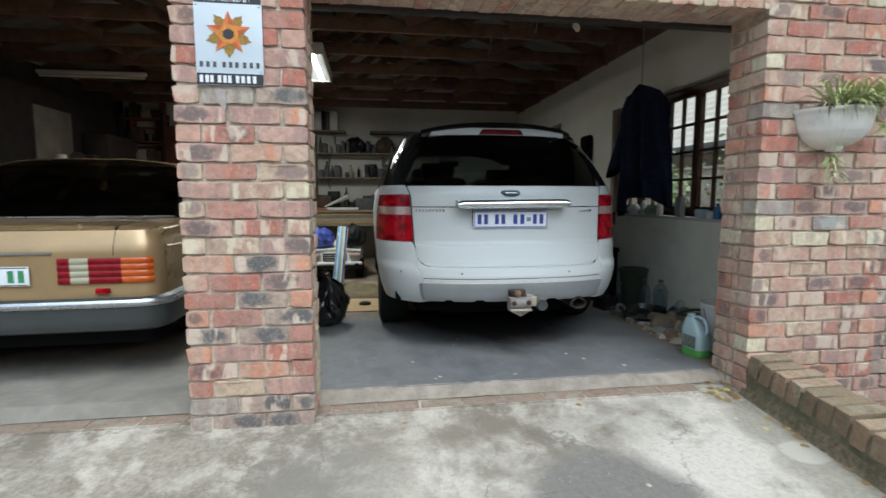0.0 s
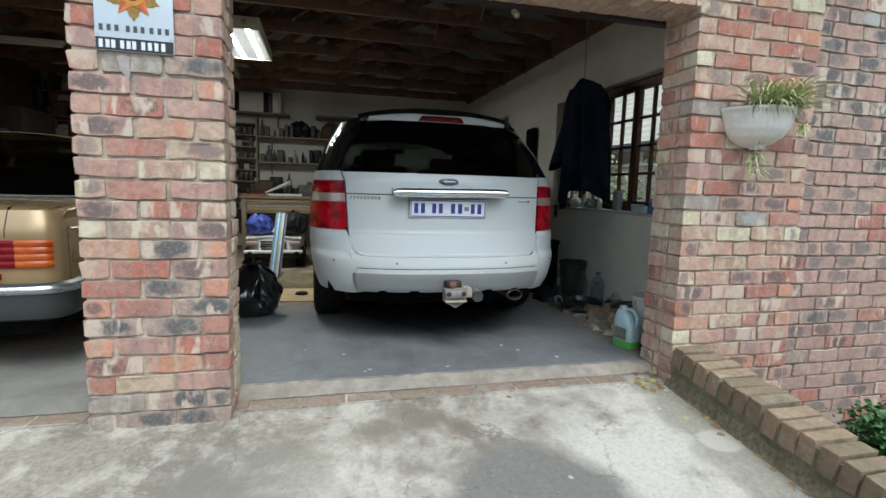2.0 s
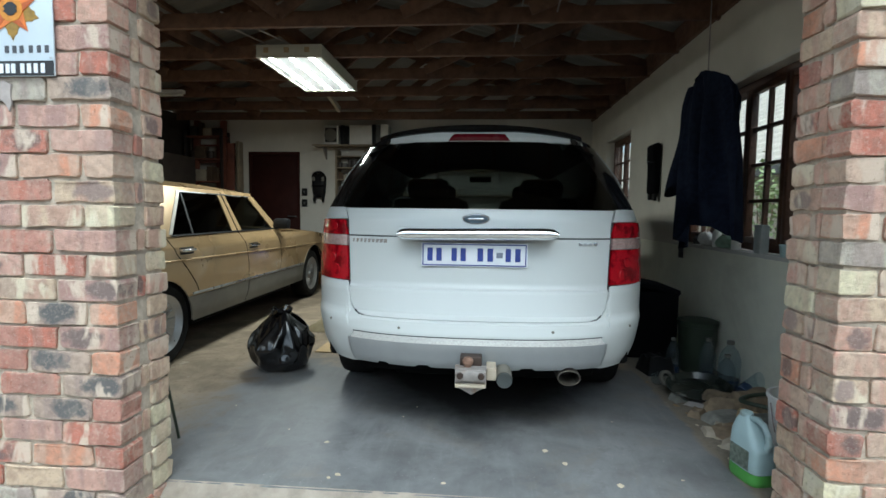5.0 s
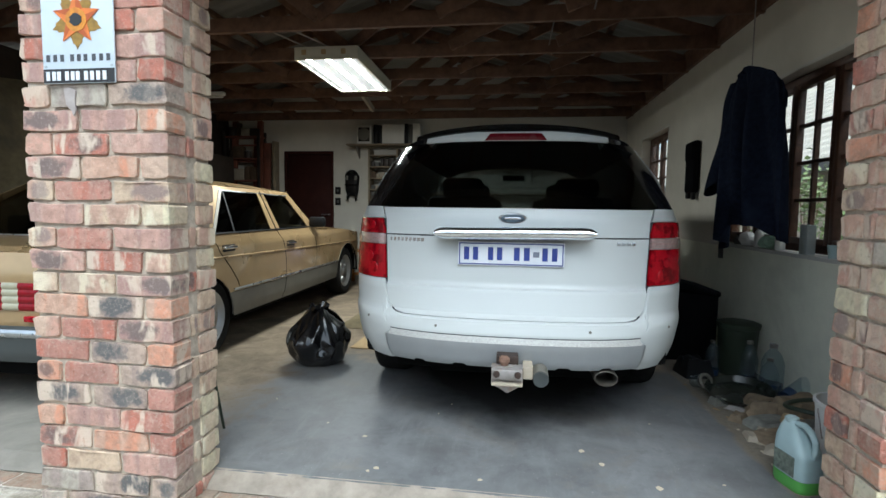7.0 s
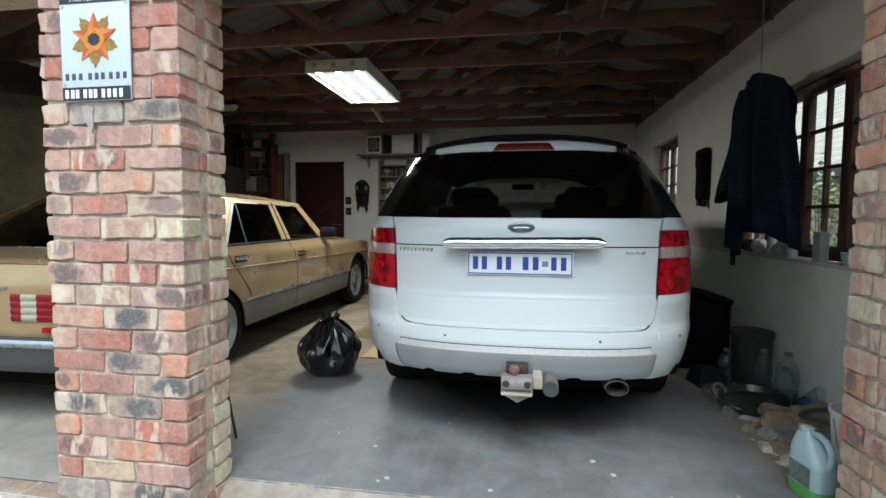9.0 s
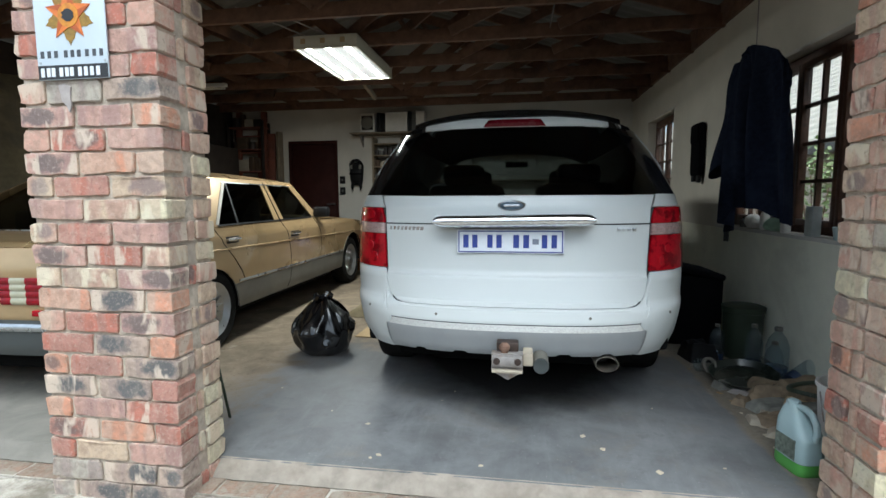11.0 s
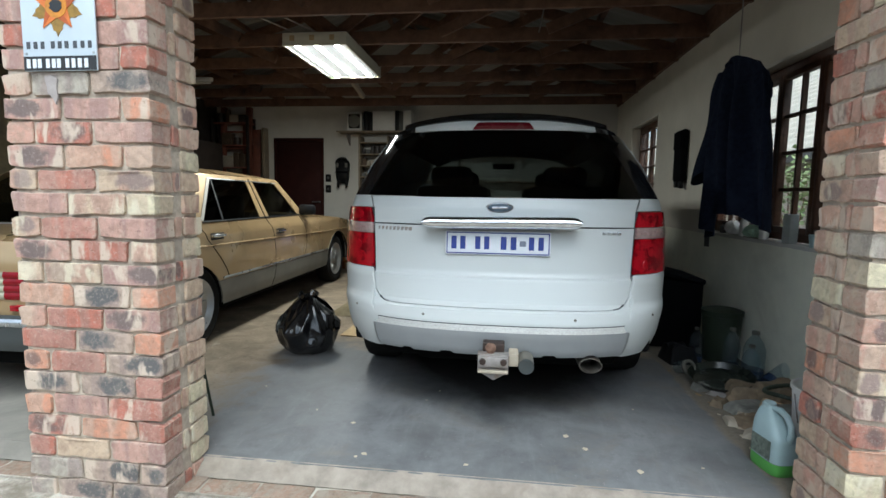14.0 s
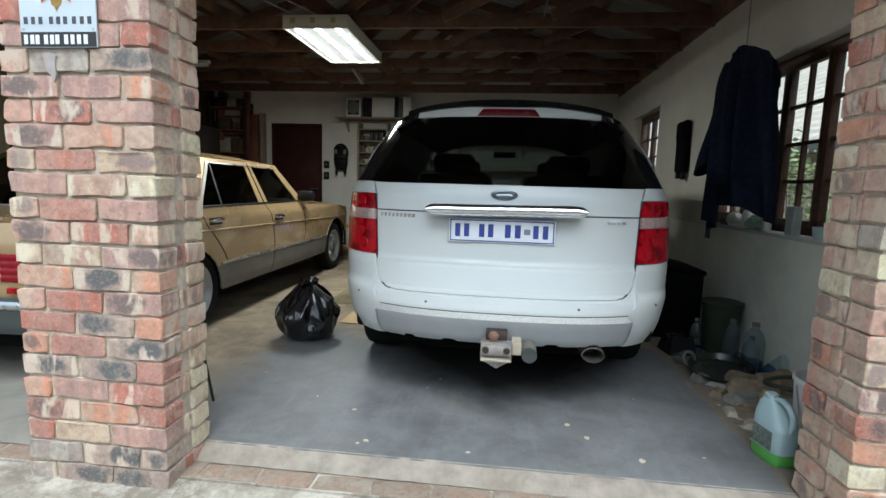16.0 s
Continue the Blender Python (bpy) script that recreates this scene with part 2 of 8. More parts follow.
ink_blue = surface("ink_blue", (0.03, 0.05, 0.25), 0.5, var=0.1, bump=0.0)
ink_green = surface("ink_green", (0.05, 0.22, 0.09), 0.5, var=0.1, bump=0.0)
ink_black = surface("ink_black", (0.02, 0.02, 0.022), 0.5, var=0.1, bump=0.0)
sign_white = surface("sign_white", (0.56, 0.62, 0.68), 0.45, var=0.03, scale=6, stain=(0.51, 0.56, 0.60), bump=0.0)
navy_cloth = surface("navy_cloth", (0.010, 0.013, 0.024), 0.9, var=0.3, scale=40, stain=(0.018, 0.022, 0.038), stain_scale=3, bump=0.5, bump_scale=260, spec=0.03)
window_wood = surface("window_wood", (0.075, 0.036, 0.022), 0.5, var=0.35, scale=14, stain=(0.14, 0.065, 0.035), stain_scale=5, bump=0.2, bump_scale=60)
door_wood = surface("door_dark_red", (0.036, 0.009, 0.007), 0.7, var=0.2, scale=8, spec=0.2, stain=(0.026, 0.007, 0.006), bump=0.2, bump_scale=50)
shelf_wood = surface("shelf_wood", (0.24, 0.19, 0.13), 0.75, var=0.2, scale=12, stain=(0.15, 0.115, 0.08), bump=0.2)
ladder_wood = surface("ladder_red", (0.17, 0.055, 0.034), 0.7, var=0.25, scale=10, stain=(0.09, 0.035, 0.025), bump=0.2)
tan_board = surface("cardboard", (0.42, 0.30, 0.16), 0.9, var=0.12, scale=8, stain=(0.33, 0.23, 0.13), bump=0.15)
orange_wood = surface("orange_wood", (0.45, 0.19, 0.05), 0.6, var=0.2, scale=8, bump=0.1)
bag_black = surface("refuse_bag_plastic", (0.005, 0.005, 0.006), 0.20, var=0.1, scale=8, bump=0.25, bump_scale=7, depth=0.008, coat=0.35)
matte_black = surface("matte_black", (0.005, 0.005, 0.006), 0.9, var=0.2, scale=12, bump=0.1, spec=0.05)
pot_white = surface("pot_white", (0.80, 0.79, 0.74), 0.55, var=0.06, scale=9, stain=(0.62, 0.61, 0.54), stain_scale=6, bump=0.2, bump_scale=50)
soil = surface("soil", (0.045, 0.032, 0.022), 0.95, var=0.4, scale=30, bump=0.8, bump_scale=60, depth=0.01)
spider_leaf = surface("spider_plant_leaf", (0.44, 0.49, 0.22), 0.5, var=0.35, scale=30, stain=(0.64, 0.64, 0.43), stain_scale=8, bump=0.1)
dry_leaf = surface("dry_leaf", (0.24, 0.15, 0.07), 0.8, var=0.35, scale=20, stain=(0.34, 0.27, 0.10), stain_scale=9, bump=0.2)
sill_concrete = surface("sill_concrete", (0.27, 0.232, 0.19), 0.9, var=0.25, scale=12, stain=(0.17, 0.135, 0.105), stain_scale=4, bump=0.35, bump_scale=90, depth=0.004)
pale_scrap = surface("pale_scrap", (0.44, 0.38, 0.28), 0.85, var=0.2, scale=20, bump=0.2)
green_leaf = surface("planter_leaf", (0.045, 0.13, 0.03), 0.45, var=0.4, scale=9, stain=(0.08, 0.19, 0.045), stain_scale=5, bump=0.1)
jug_plastic = surface("jug_plastic", (0.36, 0.46, 0.47), 0.4, var=0.06, scale=6, stain=(0.30, 0.37, 0.36), bump=0.05)
green_liquid = surface("green_liquid", (0.12, 0.36, 0.07), 0.4, var=0.06, bump=0.0)
bin_green = surface("dark_green_plastic", (0.028, 0.040, 0.024), 0.6, var=0.2, scale=8, bump=0.2)
toy_white = surface("toy_white", (0.72, 0.72, 0.70), 0.35, var=0.04, bump=0.0, coat=0.3)
blue_plastic = surface("blue_plastic", (0.05, 0.07, 0.30), 0.3, var=0.3, scale=8, bump=0.4, bump_scale=14, depth=0.01)
paper_white = surface("paper_white", (0.68, 0.66, 0.62), 0.8, var=0.06, bump=0.05)
cream_box = surface("cream_box", (0.36, 0.31, 0.24), 0.8, var=0.12, bump=0.1)
brown_stuff = surface("brown_clutter", (0.075, 0.047, 0.028), 0.8, var=0.3, bump=0.2)
grey_stuff = surface("grey_clutter", (0.09, 0.088, 0.083), 0.7, var=0.3, bump=0.2)
red_stuff = surface("red_clutter", (0.33, 0.09, 0.06), 0.7, var=0.2, bump=0.1)
teal_stuff = surface("blue_clutter", (0.07, 0.18, 0.36), 0.6, var=0.2, bump=0.1)
lamp_body = surface("lamp_enamel", (0.55, 0.52, 0.42), 0.5, var=0.05, bump=0.0)


def glass_kind(name, tint, rough=0.02, share=0.0, base=0.03):
    """A thin pane: mostly clear tint with a mirror share at its face, and a milky share for cloudy plastic that also
    stands for its reflections.
    """
    m = bpy.data.materials.new(name)
    m.use_nodes = True
    nt = m.node_tree
    nt.nodes.remove(nt.nodes["Principled BSDF"])
    clear = node(nt, "ShaderNodeBsdfTransparent", Color=(*tint, 1.0))
    gloss = node(nt, "ShaderNodeBsdfGlossy", Roughness=rough)
    face = node(nt, "ShaderNodeLayerWeight", Blend=0.5)
    power = nt.nodes.new("ShaderNodeMath")
    power.operation, power.inputs[1].default_value = "POWER", 4.0
    nt.links.new(face.outputs["Facing"], power.inputs[0])
    edge = nt.nodes.new("ShaderNodeMath")
    edge.operation, edge.inputs[1].default_value, edge.inputs[2].default_value = "MULTIPLY_ADD", 0.45, base
    nt.links.new(power.outputs[0], edge.inputs[0])
    add = nt.nodes.new("ShaderNodeMixShader")
    nt.links.new(edge.outputs[0], add.inputs[0])
    through_face = clear
    if share:
        # pale matte share, painted in for reflections on the cloudy plastic
        haze = node(nt, "ShaderNodeBsdfDiffuse", Color=(0.60, 0.68, 0.72, 1.0))
        through_face = node(nt, "ShaderNodeMixShader", Fac=share)
        nt.links.new(clear.outputs[0], through_face.inputs[1])
        nt.links.new(haze.outputs[0], through_face.inputs[2])
    nt.links.new(through_face.outputs[0], add.inputs[1])
    nt.links.new(gloss.outputs[0], add.inputs[2])
    nt.links.new(add.outputs[0], nt.nodes["Material Output"].inputs[0])
    return m


car_glass = glass_kind("tinted_car_glass", (0.48, 0.53, 0.53), base=0.06)
side_tint = glass_kind("tinted_side_glass", (0.10, 0.11, 0.11), rough=0.10)
gold_glass = glass_kind("sedan_glass", (0.48, 0.50, 0.47))
pane_glass = glass_kind("window_glass", (0.97, 0.98, 0.975))
bottle_clear = glass_kind("clear_bottle_plastic", (0.80, 0.85, 0.87), 0.10, 0.04)


def glow(name, col, strength):
    m, nt, p = start(name)
    p.inputs["Base Color"].default_value = (*col, 1)
    p.inputs["Emission Color"].default_value = (*col, 1)
    p.inputs["Emission Strength"].default_value = strength
    return m


diffuser_glow = glow("lit_diffuser", (0.45, 0.44, 0.42), 0.40)
tube_glow = glow("lit_tube", (1.0, 0.93, 0.83), 80.0)


def driveway_material():
    m, nt, p = start("driveway_concrete")
    v = coords(nt, False)
    fine = noise_of(nt, v, 38.0, 8.0, 0.7)
    mid = noise_of(nt, v, 5.0, 6.0, 0.65, 0.5)
    c = mix_of(nt, ramp_of(nt, fine, 0.3, 0.7), (0.185, 0.158, 0.123), (0.37, 0.33, 0.272))
    worn = noise_of(nt, v, 2.6, 9.0, 0.66, 0.3)
    c = mix_of(nt, ramp_of(nt, worn, 0.47, 0.57, 0.0, 0.85), c, (0.51, 0.465, 0.395))
    c = mix_of(nt, ramp_of(nt, noise_of(nt, v, 1.9, 12.0, 0.76), 0.50, 0.57, 0.0, 0.8), c, (0.155, 0.128, 0.095))
    warp = node(nt, "ShaderNodeTexNoise", Scale=4.0, Detail=5.0, Roughness=0.6)
    nt.links.new(v, warp.inputs["Vector"])

    def blot(x, y, rx, ry, soft, bend=0.30):
        shift = nt.nodes.new("ShaderNodeVectorMath")
        shift.operation = "MULTIPLY_ADD"
        shift.inputs[1].default_value = (bend, bend, 0.0)
        shift.inputs[2].default_value = (-bend / 2 - x, -bend / 2 - y, 0.0)
        nt.links.new(warp.outputs["Color"], shift.inputs[0])
        plus = nt.nodes.new("ShaderNodeVectorMath")
        plus.operation = "ADD"
        nt.links.new(v, plus.inputs[0])
        nt.links.new(shift.outputs[0], plus.inputs[1])
        scale = nt.nodes.new("ShaderNodeVectorMath")
        scale.operation = "MULTIPLY"
        scale.inputs[1].default_value = (1 / rx, 1 / ry, 0.0)
        nt.links.new(plus.outputs[0], scale.inputs[0])
        length = nt.nodes.new("ShaderNodeVectorMath")
        length.operation = "LENGTH"
        nt.links.new(scale.outputs[0], length.inputs[0])
        return ramp_of(nt, length.outputs["Value"], 1 - soft, 1 + soft, 1.0, 0.0)

    c = mix_of(nt, math_of(nt, "MULTIPLY", blot(1.80, -0.45, 0.48, 0.50, 0.5), ramp_of(nt, worn, 0.36, 0.50, 0.15, 0.95)), c, (0.53, 0.49, 0.425))
    c = mix_of(nt, math_of(nt, "MULTIPLY", blot(0.55, -0.60, 0.45, 0.50, 0.5), ramp_of(nt, worn, 0.36, 0.52, 0.1, 0.8)), c, (0.50, 0.46, 0.395))
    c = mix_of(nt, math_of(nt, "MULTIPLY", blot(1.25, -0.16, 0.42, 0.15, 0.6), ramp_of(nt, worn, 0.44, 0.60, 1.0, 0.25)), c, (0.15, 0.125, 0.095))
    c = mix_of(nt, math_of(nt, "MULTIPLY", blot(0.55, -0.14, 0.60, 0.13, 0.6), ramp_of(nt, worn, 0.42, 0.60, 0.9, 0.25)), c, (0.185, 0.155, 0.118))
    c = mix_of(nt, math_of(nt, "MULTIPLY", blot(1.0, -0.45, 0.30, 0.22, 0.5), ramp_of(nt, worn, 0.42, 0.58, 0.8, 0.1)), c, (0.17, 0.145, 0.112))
    c = mix_of(nt, math_of(nt, "MULTIPLY", blot(0.0, -0.42, 0.30, 0.26, 0.5), ramp_of(nt, worn, 0.40, 0.58, 0.9, 0.3)), c, (0.19, 0.175, 0.145))
    c = mix_of(nt, ramp_of(nt, noise_of(nt, v, 46.0, 9.0, 0.78), 0.46, 0.66, 0.0, 0.45), c, (0.215, 0.19, 0.152))
    c = mix_of(nt, blot(2.42, -0.75, 0.36, 1.05, 0.12), c, mix_of(nt, ramp_of(nt, fine, 0.35, 0.65), (0.25, 0.225, 0.18), (0.34, 0.315, 0.26)))
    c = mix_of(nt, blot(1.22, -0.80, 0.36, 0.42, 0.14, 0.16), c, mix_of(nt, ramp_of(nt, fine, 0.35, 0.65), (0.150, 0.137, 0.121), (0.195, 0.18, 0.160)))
    c = mix_of(nt, blot(2.23, -0.50, 0.11, 0.085, 0.10, 0.08), c, (0.43, 0.40, 0.34))
    c = mix_of(nt, ramp_of(nt, noise_of(nt, v, 55.0, 4.0, 0.6), 0.67, 0.70, 0.0, 0.8), c, (0.14, 0.12, 0.095))
    crack = nt.nodes.new("ShaderNodeTexVoronoi")
    crack.feature = "DISTANCE_TO_EDGE"
    crack.inputs["Scale"].default_value = 0.9
    bent = nt.nodes.new("ShaderNodeVectorMath")
    bent.operation = "MULTIPLY_ADD"
    bent.inputs[1].default_value = (0.35, 0.35, 0.0)
    nt.links.new(warp.outputs["Color"], bent.inputs[0])
    nt.links.new(v, bent.inputs[2])
    nt.links.new(bent.outputs[0], crack.inputs["Vector"])
    c = mix_of(nt, math_of(nt, "MULTIPLY", ramp_of(nt, crack.outputs["Distance"], 0.001, 0.004, 0.5, 0.0), ramp_of(nt, noise_of(nt, v, 2.3), 0.42, 0.55)), c, (0.10, 0.09, 0.075))
    speck = noise_of(nt, v, 120.0, 2.0, 0.5)
    c = mix_of(nt, ramp_of(nt, speck, 0.70, 0.74, 0.0, 0.6), c, (0.55, 0.52, 0.46))
    nt.links.new(c, p.inputs["Base Color"])
    p.inputs["Roughness"].default_value = 0.9
    bump_on(nt, p, mix_of(nt, 0.5, fine, noise_of(nt, v, 90.0, 6.0, 0.7)), 0.6, 0.008)
    return m


drive_mat = driveway_material()


def floor_material():
    """Grey floor paint in the near bay, worn through to brown dirty concrete towards the far side and the back."""
    m, nt, p = start("garage_floor")
    v = coords(nt, False)
    fine = noise_of(nt, v, 45.0, 6.0, 0.65)
    mid = noise_of(nt, v, 3.2, 8.0, 0.68, 0.4)
    big = noise_of(nt, v, 1.3, 4.0, 0.6, 0.6)
    paint = mix_of(nt, ramp_of(nt, mid, 0.30, 0.70), (0.090, 0.091, 0.093), (0.178, 0.179, 0.180))
    paint = mix_of(nt, ramp_of(nt, big, 0.50, 0.70, 0.0, 0.38), paint, (0.080, 0.075, 0.070))
    scuff = axis_of(nt, v, 3.2, 0.5, 1.0)
    paint = mix_of(nt, ramp_of(nt, noise_of(nt, scuff, 4.0, 7.0, 0.75), 0.52, 0.66, 0.0, 0.25), paint, (0.21, 0.21, 0.21))
    paint = mix_of(nt, ramp_of(nt, noise_of(nt, v, 9.0, 8.0, 0.75), 0.54, 0.66, 0.0, 0.32), paint, (0.075, 0.072, 0.069))
    paint = mix_of(nt, ramp_of(nt, noise_of(nt, v, 2.1, 6.0, 0.7, 0.5), 0.52, 0.66, 0.0, 0.55), paint, (0.150, 0.132, 0.112))
    paint = mix_of(nt, ramp_of(nt, noise_of(nt, v, 95.0, 3.0), 0.68, 0.73, 0.0, 0.7), paint, (0.30, 0.29, 0.27))
    bare = mix_of(nt, ramp_of(nt, mid, 0.35, 0.65), (0.145, 0.113, 0.080), (0.31, 0.25, 0.18))
    bare = mix_of(nt, ramp_of(nt, fine, 0.58, 0.68, 0.0, 0.6), bare, (0.075, 0.058, 0.042))
    bare = mix_of(nt, ramp_of(nt, noise_of(nt, v, 5.0, 6.0, 0.7), 0.62, 0.68, 0.0, 0.6), bare, (0.40, 0.36, 0.29))
    sep = nt.nodes.new("ShaderNodeSeparateXYZ")
    nt.links.new(v, sep.inputs[0])
    wob = ramp_of(nt, mid, 0.2, 0.8, -0.32, 0.32)
    left = ramp_of(nt, math_of(nt, "ADD", sep.outputs[0], wob), -0.42, -0.12)
    right = ramp_of(nt, math_of(nt, "ADD", sep.outputs[0], ramp_of(nt, mid, 0.3, 0.7, -0.03, 0.03)), 2.31, 2.34, 1.0, 0.0)
    back = ramp_of(nt, math_of(nt, "ADD", sep.outputs[1], wob), 1.75, 2.15, 1.0, 0.0)
    inside = math_of(nt, "MULTIPLY", math_of(nt, "MULTIPLY", left, right), back)
    yard = ramp_of(nt, math_of(nt, "ADD", sep.outputs[1], wob), 0.75, 1.25, 1.0, 0.0)
    far_bay = math_of(nt, "MULTIPLY", yard, ramp_of(nt, sep.outputs[0], -0.6, -0.35, 1.0, 0.0))
    bare = mix_of(nt, far_bay, bare, mix_of(nt, ramp_of(nt, mid, 0.35, 0.65), (0.165, 0.152, 0.130), (0.25, 0.232, 0.20)))
    grime = ramp_of(nt, math_of(nt, "ADD", sep.outputs[0], ramp_of(nt, mid, 0.3, 0.7, -0.05, 0.05)), 2.30, 2.36)
    bare = mix_of(nt, grime, bare, mix_of(nt, fine, (0.085, 0.072, 0.056), (0.27, 0.235, 0.185)))
    c = mix_of(nt, inside, bare, paint)
    # shade under the car painted into the floor colour, with a ragged edge
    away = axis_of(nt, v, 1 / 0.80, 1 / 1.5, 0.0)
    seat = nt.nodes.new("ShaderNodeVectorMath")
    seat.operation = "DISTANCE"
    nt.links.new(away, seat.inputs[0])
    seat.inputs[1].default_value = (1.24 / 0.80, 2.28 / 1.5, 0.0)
    car_shade = math_of(nt, "ADD", seat.outputs["Value"], ramp_of(nt, noise_of(nt, v, 3.5, 5.0, 0.6, 0.2), 0.3, 0.7, -0.06, 0.06))
    c = mix_of(nt, ramp_of(nt, car_shade, 0.78, 1.04, 0.92, 0.0), c, mix_of(nt, fine, (0.012, 0.0115, 0.011), (0.030, 0.028, 0.026)))
    nt.links.new(c, p.inputs["Base Color"])
    r = math_of(nt, "ADD", ramp_of(nt, inside, 0.0, 1.0, 0.8, 0.50), ramp_of(nt, mid, 0.3, 0.7, -0.06, 0.16))
    nt.links.new(r, p.inputs["Roughness"])
    nt.links.new(ramp_of(nt, car_shade, 0.80, 1.0, 0.06, 0.22), p.inputs["Specular IOR Level"])
    bump_on(nt, p, fine, 0.22, 0.002)
    return m


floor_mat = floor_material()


# ---- builders ----
def part(name, bm, mat, parent=None, label="", smooth=30):
    """Links a bmesh as one mesh object, under a thing or a part."""
    me = bpy.data.meshes.new(name)
    bm.normal_update()
    bm.to_mesh(me)
    bm.free()
    for q in me.polygons:
        q.use_smooth = True
    me.set_sharp_from_angle(angle=radians(smooth))
    me.materials.append(mat)
    ob = new(name, me)
    if parent:
        ob.parent = parent
    if label:
        ob["label"] = label
    return ob


def thing(name, label, category, m=None, group="", kind=""):
    ob = new(name)
    ob.empty_display_size = 0.1
    if m is not None:
        ob.matrix_world = m
    return tagged(ob, label, category, group, kind)


def box(bm, x0, x1, y0, y1, z0, z1, bevel=0.0, m=None):
    vs = [bm.verts.new(Vector(c) if m is None else m @ Vector(c)) for c in
          ((x0, y0, z0), (x1, y0, z0), (x1, y1, z0), (x0, y1, z0), (x0, y0, z1), (x1, y0, z1), (x1, y1, z1), (x0, y1, z1))]
    fs = [bm.faces.new([vs[i] for i in f]) for f in ((3, 2, 1, 0), (4, 5, 6, 7), (0, 1, 5, 4), (1, 2, 6, 5), (2, 3, 7, 6), (3, 0, 4, 7))]
    if bevel:
        es = list({e for f in fs for e in f.edges})
        bmesh.ops.bevel(bm, geom=es, offset=bevel, segments=2, affect="EDGES", profile=0.5, clamp_overlap=True)
    return bm


def boxes(*rows, bevel=0.0):
    bm = bmesh.new()
    for r in rows:
        box(bm, *r, bevel=bevel)
    return bm


def rod(bm, a, b, r, sides=12, r2=None):
    a, b = Vector(a), Vector(b)
    q = (b - a).to_track_quat("Z", "Y").to_matrix().to_4x4()
    bmesh.ops.create_cone(bm, cap_ends=True, segments=sides, radius1=r, radius2=r if r2 is None else r2, depth=(b - a).length,
                          matrix=Matrix.Translation((a + b) / 2) @ q)
    return bm


def beam(bm, a, b, w, h):
    """A timber from a to b, h high and w wide."""
    a, b = Vector(a), Vector(b)
    d = b - a
    q = d.to_track_quat("Y", "Z").to_matrix().to_4x4()
    return box(bm, -w / 2, w / 2, 0, d.length, -h / 2, h / 2, 0.003, Matrix.Translation(a) @ q)


def lathe(profile, sides=32, m=None):
    """Turns (radius, height) rows about z."""
    bm = bmesh.new()
    rings = []
    for r, z in profile:
        rings.append([bm.verts.new((r * math.cos(2 * math.pi * i / sides), r * math.sin(2 * math.pi * i / sides), z)) for i in range(sides)])
    for a, b in zip(rings, rings[1:]):
        for i in range(sides):
            bm.faces.new((a[i], a[(i + 1) % sides], b[(i + 1) % sides], b[i]))
    bmesh.ops.remove_doubles(bm, verts=bm.verts, dist=0.0001)
    bmesh.ops.recalc_face_normals(bm, faces=bm.faces)
    if m is not None:
        bm.transform(m)
    return bm


def skin(point, nu, nv, thick=0.0, inward=None):
    """A sheet of nu x nv fields over point(u, v), u and v from 0 to 1, with thickness towards the point inward."""
    bm = bmesh.new()
    pts = [[Vector(point(i / nu, j / nv)) for j in range(nv + 1)] for i in range(nu + 1)]
    out = [[bm.verts.new(p) for p in row] for row in pts]
    for i in range(nu):
        for j in range(nv):
            bm.faces.new((out[i][j], out[i + 1][j], out[i + 1][j + 1], out[i][j + 1]))
    if thick:
        inn = []
        for i in range(nu + 1):
            row = []
            for j in range(nv + 1):
                du = pts[min(i + 1, nu)][j] - pts[max(i - 1, 0)][j]
                dv = pts[i][min(j + 1, nv)] - pts[i][max(j - 1, 0)]
                n = du.cross(dv)
                n = n.normalized() if n.length > 1e-9 else Vector((0, 0, 1))
                if inward is not None and n.dot(Vector(inward) - pts[i][j]) < 0:
                    n = -n
                row.append(bm.verts.new(pts[i][j] + n * thick))
            inn.append(row)
        for i in range(nu):
            for j in range(nv):
                bm.faces.new((inn[i][j], inn[i][j + 1], inn[i + 1][j + 1], inn[i + 1][j]))
        for i in range(nu):
            bm.faces.new((out[i][0], inn[i][0], inn[i + 1][0], out[i + 1][0]))
            bm.faces.new((out[i][nv], out[i + 1][nv], inn[i + 1][nv], inn[i][nv]))
        for j in range(nv):
            bm.faces.new((out[0][j], out[0][j + 1], inn[0][j + 1], inn[0][j]))
            bm.faces.new((out[nu][j], inn[nu][j], inn[nu][j + 1], out[nu][j + 1]))
        bmesh.ops.recalc_face_normals(bm, faces=bm.faces)
    return bm


def table(rows):
    """A smooth line through (x, y) rows."""
    xs, ys = [r[0] for r in rows], [r[1] for r in rows]
    return lambda x: float(np.interp(x, xs, ys))


def plate_shape(points, thick, m):
    """A flat outline in x and z, thick along y."""
    bm = bmesh.new()
    vs = [bm.verts.new((x, 0, z)) for x, z in points]
    f = bm.faces.new(vs)
    r = bmesh.ops.extrude_face_region(bm, geom=[f])
    bmesh.ops.translate(bm, verts=[g for g in r["geom"] if isinstance(g, bmesh.types.BMVert)], vec=(0, thick, 0))
    bmesh.ops.recalc_face_normals(bm, faces=bm.faces)
    bm.transform(m)
    return bm


